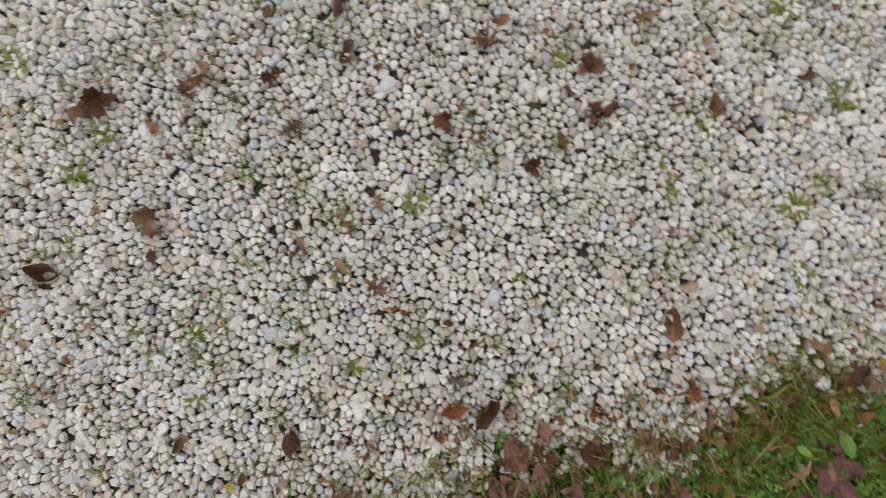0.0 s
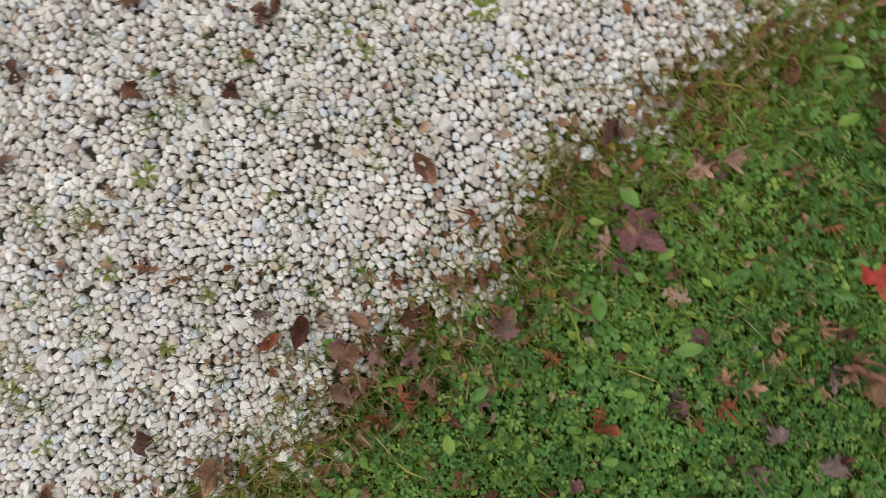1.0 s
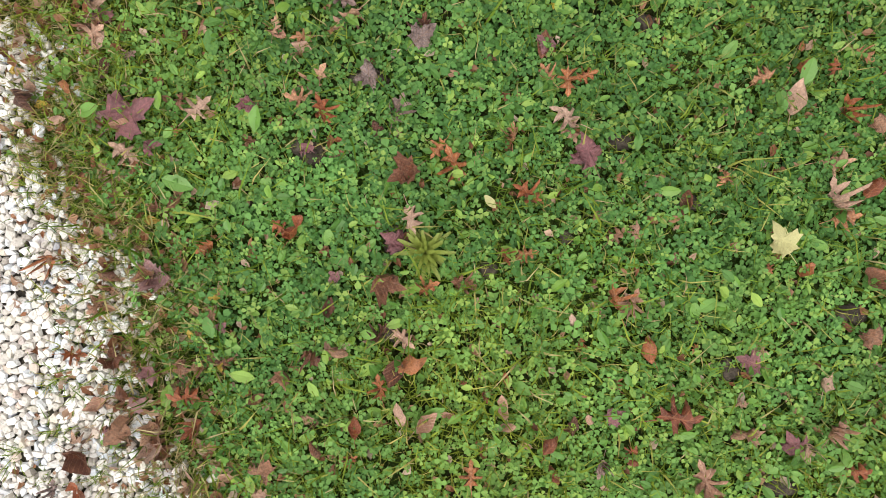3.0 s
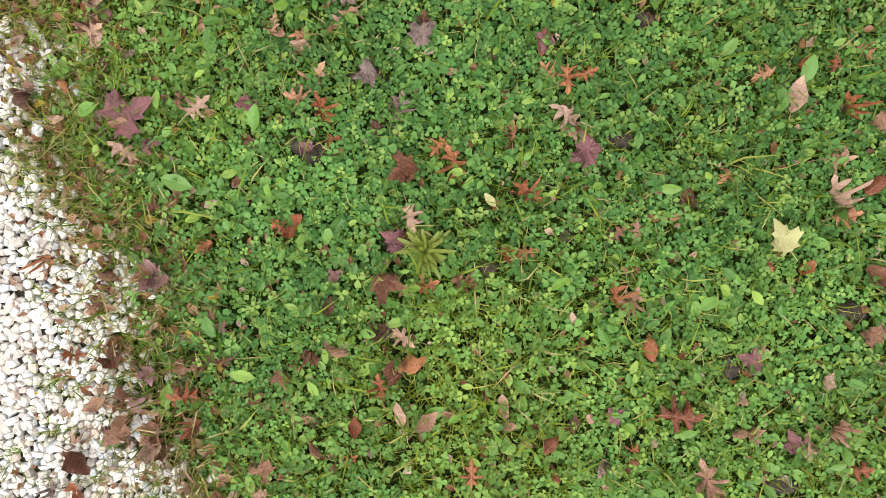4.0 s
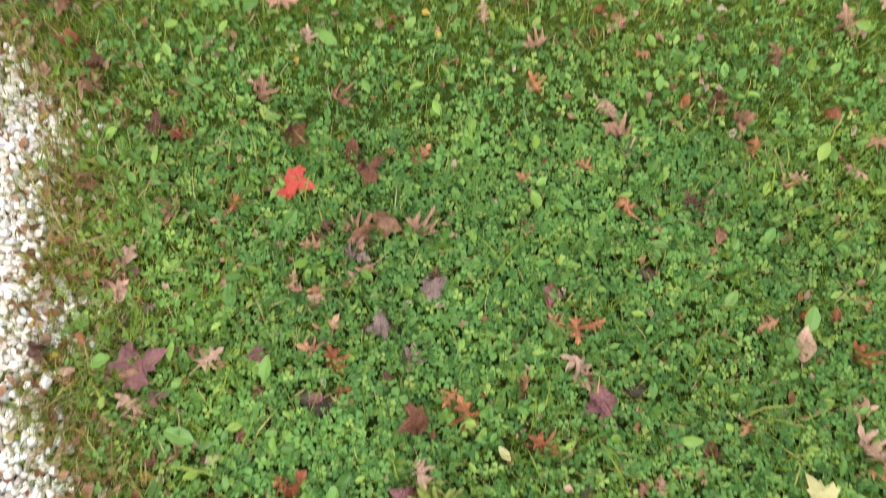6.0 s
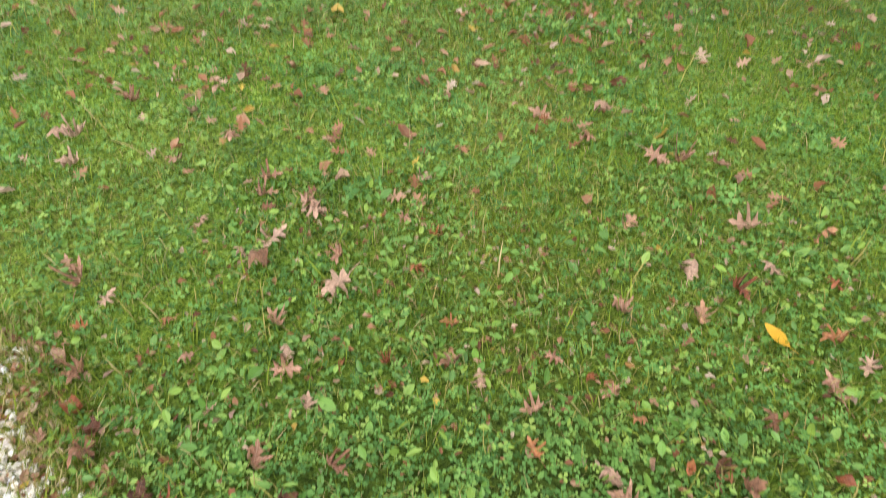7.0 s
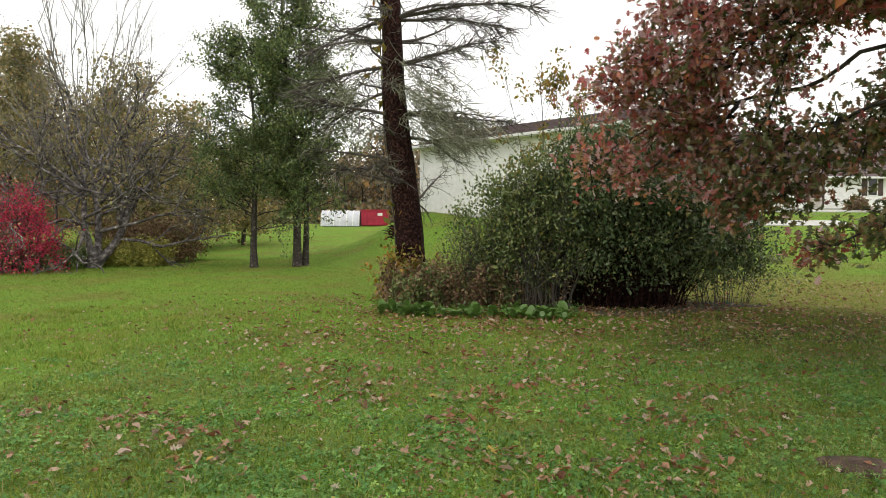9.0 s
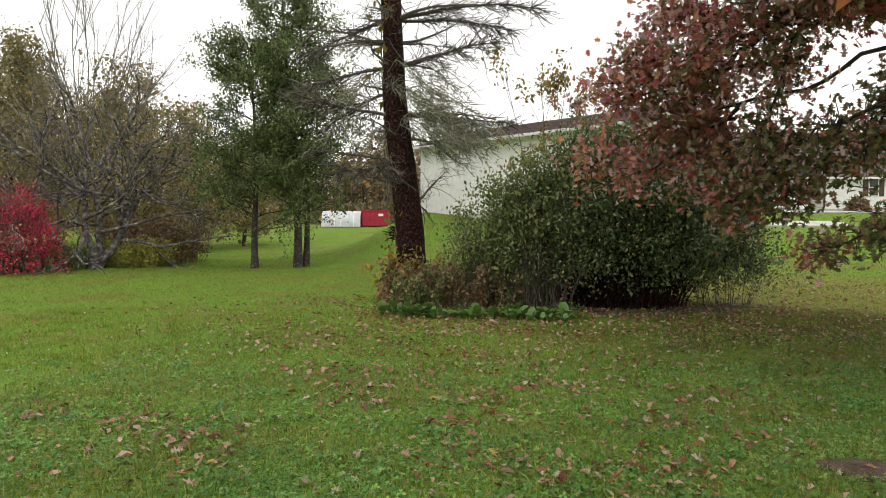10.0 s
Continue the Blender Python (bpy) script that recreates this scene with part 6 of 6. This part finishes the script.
        for _ in range(int(seg[-1] * (1 - start) * per_m) + 8):
            q = rng.uniform(start, 1) * (m - 1)
            j = min(int(q), m - 2)
            base = pts[j] + (pts[j + 1] - pts[j]) * (q - j)
            along = (pts[j + 1] - pts[j]) / np.linalg.norm(pts[j + 1] - pts[j])
            d = along + rng.normal(0, 0.65, 3)
            sub, _ = crook(base, d / np.linalg.norm(d), reach * rng.uniform(0.35, 1.05), 5, 0.22, 0.06)
            h.add(*tube(sub, np.linspace(0.009, 0.003, 6), 3))
            bins(sub[1:])
        h.put("limb", M_OAKBARK, tree, True)

    for share, reach, start, line in LIMBS_A + LIMBS_B + LIMBS_C:
        line = [np.array(p) - o for p in line]
        r0 = 0.022
        if line[0][0] > -2.4:
            hgt = min(line[0][2] + 0.7, 9.0)
            line = [np.array([0, 0, hgt]), line[0] * 0.5 + np.array([0, 0, hgt * 0.5 + 0.2])] + line
            r0, start = 0.028, max(0.64, start)
        grow(line, r0, reach, start, 18, lambda t, share=share: (red if rng.uniform() < share else green).extend(t))
    # the crown's rest, round the trunk, mostly unseen, added to shade the lawn
    for k in range(146):
        c, q = k * 2.4, rng.uniform(1.6, 5.2)
        ex, ey = x0 + q * math.cos(c), y0 + q * math.sin(c)
        # extra unseen limbs over the lawn, only there to darken it
        if k >= 120:
            ex, ey = rng.uniform(2.3, 6.0), rng.uniform(2.0, 7.5)
        if ex > 0.74 * ey + 1.1:
            e = np.array([ex, ey, rng.uniform(2.6, 9.0)])
        elif ex > 2.2:
            e = np.array([ex, ey, max(4.3, 0.36 * ey + 2.2) + rng.uniform(0.4, 2.3)])
        else:
            continue
        e = e - o
        hgt = np.clip(e[2] - rng.uniform(-0.8, 0.6), 2.0, 9.8)
        grow([(0, 0, hgt), e * 0.5 + np.array([0, 0, hgt * 0.5 + 0.15]), e], 0.04, 1.2, 0.45, 6, rest.extend)
    half = [(0.03, 0.0), (0.26, 0.12), (0.08, 0.26), (0.42, 0.42), (0.09, 0.52), (0.28, 0.70), (0.08, 0.76), (0, 1.0)]
    rim = np.array(half + [(-x, y) for x, y in reversed(half[:-1])])
    shape = (np.concatenate([[(0, 0.45, 0)], np.column_stack([rim, 0.6 * rim[:, 0] ** 2])]), np.array([(0, 1 + i, 1 + (i + 1) % len(rim)) for i in range(len(rim))]))
    tagged(foliage(red, 5, 0.12, 0.083, 0.8, shape).put("red_foliage", M_OAKLEAF, tree), kind="stuff")
    tagged(foliage(green, 4, 0.10, 0.085, 0.8, shape).put("green_foliage", M_GREENOAK, tree), kind="stuff")
    tagged(foliage(rest, 5, 0.18, 0.25, 0.8).put("shading_foliage", M_OAKLEAF, tree), kind="stuff")


rng = np.random.default_rng(29)
oak()


# ---- the trees behind ----
def wood_tree(heap_w, heap_l, x, y, height, width, clumps, size):
    g = float(ground_height(x, y))
    pts, _ = crook((x, y, g - 0.1), (rng.normal(0, 0.05), 0, 1), height * 0.85, 5, 0.05)
    heap_w.add(*tube(pts, np.linspace(0.16, 0.04, 6), 5))
    for _ in range(12):
        i = rng.integers(1, 6)
        a = rng.uniform(0, 2 * np.pi)
        sub, _ = crook(pts[i], np.array([math.cos(a), math.sin(a), 0.9]) / 1.35, width * rng.uniform(0.5, 1.1), 3, 0.12)
        heap_w.add(*tube(sub, [0.05, 0.035, 0.02, 0.01], 3))
    n, m = clumps, 24 + clumps // 130
    s = rng.uniform(0.12, 1.0, m)
    rad = width * np.sqrt(rng.uniform(0, 1, m)) * np.sqrt(np.clip(1.15 - s, 0.05, 1)) * rng.uniform(0.6, 1.2, m)
    a = rng.uniform(0, 2 * np.pi, m)
    C = np.stack([x + rad * np.cos(a), y + rad * np.sin(a), g + s * height], 1)
    k = rng.integers(0, m, n)
    T = C[k] + rng.normal(0, 1, (n, 3)) * (rng.uniform(0.08, 0.26, m)[k] * width)[:, None] * np.array([1, 1, 0.8])
    T[:, 2] = np.maximum(T[:, 2], g + 0.1)
    heap_l.many(LEAF * np.array([1.6, 1, 1]), DIAMOND_F, T, turns(n, 0.9), rng.lognormal(np.log(size), 0.35, n))


rng = np.random.default_rng(30)
fw, fl = Heap(), Heap()
for k in range(210):
    x = rng.uniform(-75, 12)
    y = rng.uniform(84, 112) if x > -30 else rng.uniform(60, 100)
    tall = 15 if x / y < -0.57 else 9.5
    wood_tree(fw, fl, x, y, tall * rng.uniform(0.75, 1.25), rng.uniform(2.2, 4.0), 500, 0.38)
    m = 110
    bx_, by_ = x + rng.normal(0, 3.0, m), y + rng.normal(-2, 2.0, m)
    fl.many(LEAF * np.array([1.6, 1, 1]), DIAMOND_F, np.stack([bx_, by_, ground_height(bx_, by_) + rng.uniform(0, 2.6, m)], 1), turns(m, 0.9), rng.uniform(0.3, 0.7, m))
tagged(fw.put("far_trunks", M_BARK), "bare trunks of the far woods", "woods", kind="stuff")
tagged(fl.put("far_woods", M_WOODS), "brown and olive autumn woods beyond the lawn", "woods", kind="stuff")
for x, y, h, w in ((-25.5, 42, 13.0, 2.6), (-27.0, 46, 11.0, 3.0), (-28, 38, 12, 3.2), (-22.5, 47, 9.5, 3.0), (-19.5, 45, 9.0, 2.6), (-16.6, 44, 7.0, 1.8), (-18.2, 40.5, 11.0, 3.3), (-15.2, 41.5, 8.6, 2.6), (-13.4, 46, 7.4, 2.6), (-20.6, 41, 9.5, 3.0)):
    tw, tl = Heap(), Heap()
    wood_tree(tw, tl, x, y, h, w, 7000 if x > -24 else 13000, 0.14)
    t = thing("olive_tree_in_autumn", (x, y, float(ground_height(x, y))), "thin-leaved tree turning olive and brown", "tree", "trees at the lawn's edge")
    for hp, nm, mt in ((tw, "trunk", M_BARK), (tl, "foliage", M_OLIVE)):
        ob = hp.put(nm, mt)
        ob.parent = t
        ob.matrix_parent_inverse = t.matrix_basis.inverted()


# ---- the houses ----
def clapboard(length, height, board):
    """A wall face along +x, facing -y, of overlapping boards."""
    h = Heap()
    k = int(math.ceil(height / board))
    for i in range(k):
        z0, z1 = i * board, min((i + 1) * board, height)
        V = np.array([(0, -0.022, z0), (length, -0.022, z0), (length, 0, z1), (0, 0, z1), (0, 0.004, z0), (length, 0.004, z0)])
        h.add(V, np.array([(0, 1, 2, 3), (4, 5, 1, 0)]))
    return h


def house(place, yaw, length, depth, wall_h, rise, over, label, openings=()):
    ob = thing("house", place, label, "house", yaw=yaw)
    core = Heap()
    core.add(*box(0, length, 0.005, depth, -1.5, wall_h))
    V = np.array([(0, 0.005, wall_h), (0, depth, wall_h), (0, depth / 2, wall_h + rise), (length, 0.005, wall_h), (length, depth, wall_h), (length, depth / 2, wall_h + rise)])
    core.add(V, np.array([(0, 2, 1)]))
    core.add(V, np.array([(3, 4, 5)]))
    core.put("wall", M_SIDING, ob)
    clapboard(length, wall_h, 0.125).put("front_siding", M_SIDING, ob)
    g = clapboard(depth, wall_h, 0.125)
    g.V = [v @ np.array([[0, -1, 0], [1, 0, 0], [0, 0, 1.0]]) + np.array([0, depth, 0]) for v in g.V]
    g.put("gable_siding", M_SIDING, ob)
    slope = rise / (depth / 2)
    for sgn, nm in ((0, "front_roof"), (1, "rear_roof")):
        pitch = np.array([(-over, -over, wall_h - slope * over), (length + over, -over, wall_h - slope * over), (length + over, depth / 2, wall_h + rise), (-over, depth / 2, wall_h + rise)])
        if sgn:
            pitch[:, 1] = depth - pitch[:, 1]
        V = np.concatenate([pitch + np.array([0, 0, 0.03]), pitch - np.array([0, 0, 0.03])])
        F = np.array([(0, 1, 2, 3), (7, 6, 5, 4), (0, 4, 5, 1), (1, 5, 6, 2), (2, 6, 7, 3), (3, 7, 4, 0)])
        deck = put(nm, V, F[:, ::-1] if sgn else F, M_SHINGLE, ob)
        courses = 16
        for i in range(courses):
            s0, s1 = i / courses, (i + 1) / courses
            y0, y1 = -over + s0 * (depth / 2 + over), -over + s1 * (depth / 2 + over)
            z0, z1 = wall_h + slope * y0 + 0.14, wall_h + slope * y1 + 0.11
            Vb, Fb = box(-over, length + over, y0, y1, 0, 0)
            Vb[:, 2] = np.where(Vb[:, 1] < (y0 + y1) / 2, z0, z1)
            Vb[:4, 2] -= 0.10
            if sgn:
                Vb[:, 1] = depth - Vb[:, 1]
                Fb = Fb[:, ::-1]
            put("shingle_course", Vb, Fb, M_SHINGLE, deck)
    V, F = soft_box(-over, length + over, -over - 0.11, -over, wall_h - slope * over - 0.02, wall_h - slope * over + 0.12, 0.02)
    put("gutter", V, F, M_TRIM, ob)
    V, F = box(-over, length + over, -over, 0.0, wall_h - slope * over - 0.02, wall_h - slope * over)
    put("soffit", V, F, M_TRIM, ob)
    V, F = box(-0.03, length + 0.03, -0.02, depth, -1.5, 0.0)
    put("foundation", V + np.array([0, -0.012, -0.01]), F, M_CONCRETE, ob)
    for kind, x, z, w, h in openings:
        if kind == "door":
            V, F = soft_box(x, x + w, -0.055, -0.02, z, z + h, 0.008)
            d = put("door", V, F, M_DOOR, ob, label="grey-beige panelled door with a wreath")
            V, F = soft_box(x + 0.05, x + 0.09, -0.11, -0.05, z + 0.95, z + 1.05, 0.008)
            put("handle", V, F, M_SHUTTER, d)
            a = np.linspace(0, 2 * np.pi, 25)
            V, F = tube(np.stack([x + w / 2 + 0.2 * np.cos(a), np.full(25, -0.08), z + 1.5 + 0.2 * np.sin(a)], 1), np.full(25, 0.05), 6)
            put("wreath", V, F, M_BROWNWEED, d, True)
            for k, (a0, a1, b0, b1) in enumerate(((x - 0.14, x, z, z + h), (x + w, x + w + 0.14, z, z + h), (x - 0.14, x + w + 0.14, z + h, z + h + 0.14))):
                V, F = soft_box(a0, a1, -0.07, -0.018, b0, b1, 0.01)
                put("door_frame", V, F, M_SHUTTER, ob)
        else:
            V, F = box(x, x + w, -0.045, -0.02, z, z + h)
            wd = put("window", V, F, M_GLASS, ob)
            for a0, a1, b0, b1 in ((x - 0.07, x, z - 0.07, z + h + 0.07), (x + w, x + w + 0.07, z - 0.07, z + h + 0.07), (x, x + w, z + h, z + h + 0.07), (x, x + w, z - 0.07, z), (x, x + w, z + h / 2 - 0.025, z + h / 2 + 0.025)):
                V, F = soft_box(a0, a1, -0.075, -0.02, b0, b1, 0.008)
                put("window_frame", V, F, M_TRIM, wd)
            for a0 in (x - 0.46, x + w + 0.09):
                sh = Heap()
                sh.add(*soft_box(a0, a0 + 0.37, -0.05, -0.015, z - 0.06, z + h + 0.06, 0.008))
                for k in range(14):
                    zz = z + k * h / 14
                    sh.add(*soft_box(a0 + 0.05, a0 + 0.32, -0.065, -0.045, zz + 0.02, zz + 0.08, 0.006))
                sh.put("shutter", M_SHUTTER, ob)
    return ob


yaw_l = math.degrees(math.atan2(-11.0, 10.05))
house((-1.3, 38.0, 2.15), yaw_l, 13.0, 8.0, 3.65, 1.15, 0.45, "long white-sided building with a mauve-brown shingle roof")
house((20.6, 49.6, 2.75), 0, 22, 9.5, 2.45, 3.5, 0.45, "white-sided house with brown shutters and a mauve-brown roof", [("door", 5.6, 0.02, 0.92, 2.05), ("window", 9.8, 0.95, 0.6, 1.15), ("window", 14.5, 0.75, 0.85, 1.35)])

# walk and drive before the house
for nm, x0, x1, y0, y1 in (("concrete_walk", 17.5, 34, 46.6, 47.8), ("concrete_drive", 14, 24.0, 40.2, 42.2)):
    qx, qy = np.meshgrid(np.linspace(x0, x1, 24), np.linspace(y0, y1, 6))
    qi = np.arange(qx.size).reshape(qx.shape)
    top = np.stack([qx, qy, ground_height(qx, qy) + 0.05], -1).reshape(-1, 3)
    F = np.stack([qi[:-1, :-1], qi[:-1, 1:], qi[1:, 1:], qi[1:, :-1]], -1).reshape(-1, 4)
    rim = np.concatenate([qi[0], qi[1:, -1], qi[-1, -2::-1], qi[-2:0:-1, 0]])
    low = top[rim] - np.array([0, 0, 0.15])
    m = len(rim)
    side = np.array([(rim[i], len(top) + i, len(top) + (i + 1) % m, rim[(i + 1) % m]) for i in range(m)])
    tagged(put(nm, np.concatenate([top, low]), np.concatenate([F, side]), M_CONCRETE), "pale concrete strip before the house", "pavement", kind="structure")
shrub("house_shrub", 28.4, 47.6, 1.0, 0.7, 1.0, 40, 2500, 0.12, M_BROWNWEED, M_DEADTWIG, "russet shrub beside the house's walk", "bush", 0.05)

# the covered hoop and the red container, far down the lawn
hoop = thing("hoop_shelter", (-12.4, 71.0, float(ground_height(-12.4, 71))), "grey-white rounded shelter on the far lawn", "shelter")
a = np.linspace(0, np.pi, 17)
prof = np.stack([np.zeros(17), -1.35 * np.cos(a), 1.6 * np.sin(a) ** 0.85], 1)
xs = np.linspace(0, 3.85, 7)
V = np.concatenate([prof * np.array([1, 1, 1]) + np.array([x, 0, 0]) for x in xs] + [prof * np.array([1, 0.97, 0.97]) + np.array([x, 0, 0]) for x in xs])
F = []
for o in (0, 7 * 17):
    for i in range(6):
        for j in range(16):
            q = o + i * 17 + j
            F.append((q, q + 17, q + 18, q + 1) if o == 0 else (q, q + 1, q + 18, q + 17))
put("cover", V, F, M_TARP, hoop, True)
for x in (0.02, 3.83):
    V = np.concatenate([[(x, 0, 0)], prof + np.array([x, 0, 0])])
    put("end_wall", V, np.array([(0, 1 + i, 2 + i) for i in range(16)]), M_TARP, hoop)
for k, x in enumerate(xs):
    V, F = tube(prof * np.array([1, 1.01, 1.01]) + np.array([x, 0, 0]), np.full(17, 0.03), 5)
    put("rib", V, F, M_TRIM, hoop)
bin_ = thing("red_container", (-8.45, 70.6, float(ground_height(-8.45, 70.6))), "red steel open-top container with a white label", "container")
h = Heap()
for b in ((0, 2.7, 0, 0.06, 0.12, 1.65), (0, 2.7, 1.8, 1.86, 0.12, 1.65), (0, 0.06, 0.06, 1.8, 0.12, 1.65), (2.64, 2.7, 0.06, 1.8, 0.12, 1.65), (0, 2.7, 0, 1.86, 0.1, 0.16)):
    h.add(*soft_box(*b, 0.015))
h.put("body", M_REDPAINT, bin_)
for k in range(6):
    V, F = soft_box(0.1 + 0.46 * k, 0.2 + 0.46 * k, -0.07, 0.0, 0.15, 1.55, 0.015)
    put("stiffener", V, F, M_REDPAINT, bin_)
V, F = soft_box(-0.05, 2.75, -0.09, 0.08, 1.6, 1.72, 0.02)
put("top_rail", V, F, M_REDPAINT, bin_)
V, F = soft_box(1.7, 2.2, -0.09, -0.07, 1.1, 1.35, 0.005)
put("label_plate", V, F, M_TRIM, bin_)
for x in (0.15, 2.35):
    V, F = soft_box(x, x + 0.2, 0.2, 1.6, -0.05, 0.12, 0.02)
    put("skid", V, F, M_SHUTTER, bin_)

# wooden posts on the far lawn
for x, y, ht in ((-19.3, 51, 0.75), (-18.3, 51.5, 0.7)):
    z = float(ground_height(x, y))
    V, F = tube([(0, 0, -0.1), (0.01, 0, ht * 0.5), (0, 0, ht - 0.02), (0, 0, ht)], [0.075, 0.07, 0.07, 0.05], 8)
    tagged(put("wooden_post", V, F, M_BARK, at=pose(x, y, z)), "short weathered dark wooden post on the lawn", "post", "posts on the lawn")

# the bare soil in the grass
a = np.linspace(0, 2 * np.pi, 19)[:-1]
rr = 1 + 0.13 * np.sin(a * 3 + 1) + 0.08 * np.cos(a * 5)
top = np.stack([0.30 * rr * np.cos(a), 0.23 * rr * np.sin(a), np.full(18, 0.03)], 1)
bot = top * np.array([1.04, 1.04, 0]) + np.array([0, 0, -0.03])
V = np.concatenate([[(0, 0, 0.052)], top * np.array([0.93, 0.93, 1]), top - np.array([0, 0, 0.012]), bot])
F = [(0, 1 + i, 1 + (i + 1) % 18) for i in range(18)]
for o in (1, 19):
    for i in range(18):
        j = (i + 1) % 18
        F += [(o + i, o + 18 + i, o + 18 + j), (o + i, o + 18 + j, o + j)]
tagged(put("soil_mound", V, F, M_SLAB, smooth=True, at=pose(3.15, 5.15, float(ground_height(3.15, 5.15)))), "low bare mound of brown soil in the lawn", "soil")
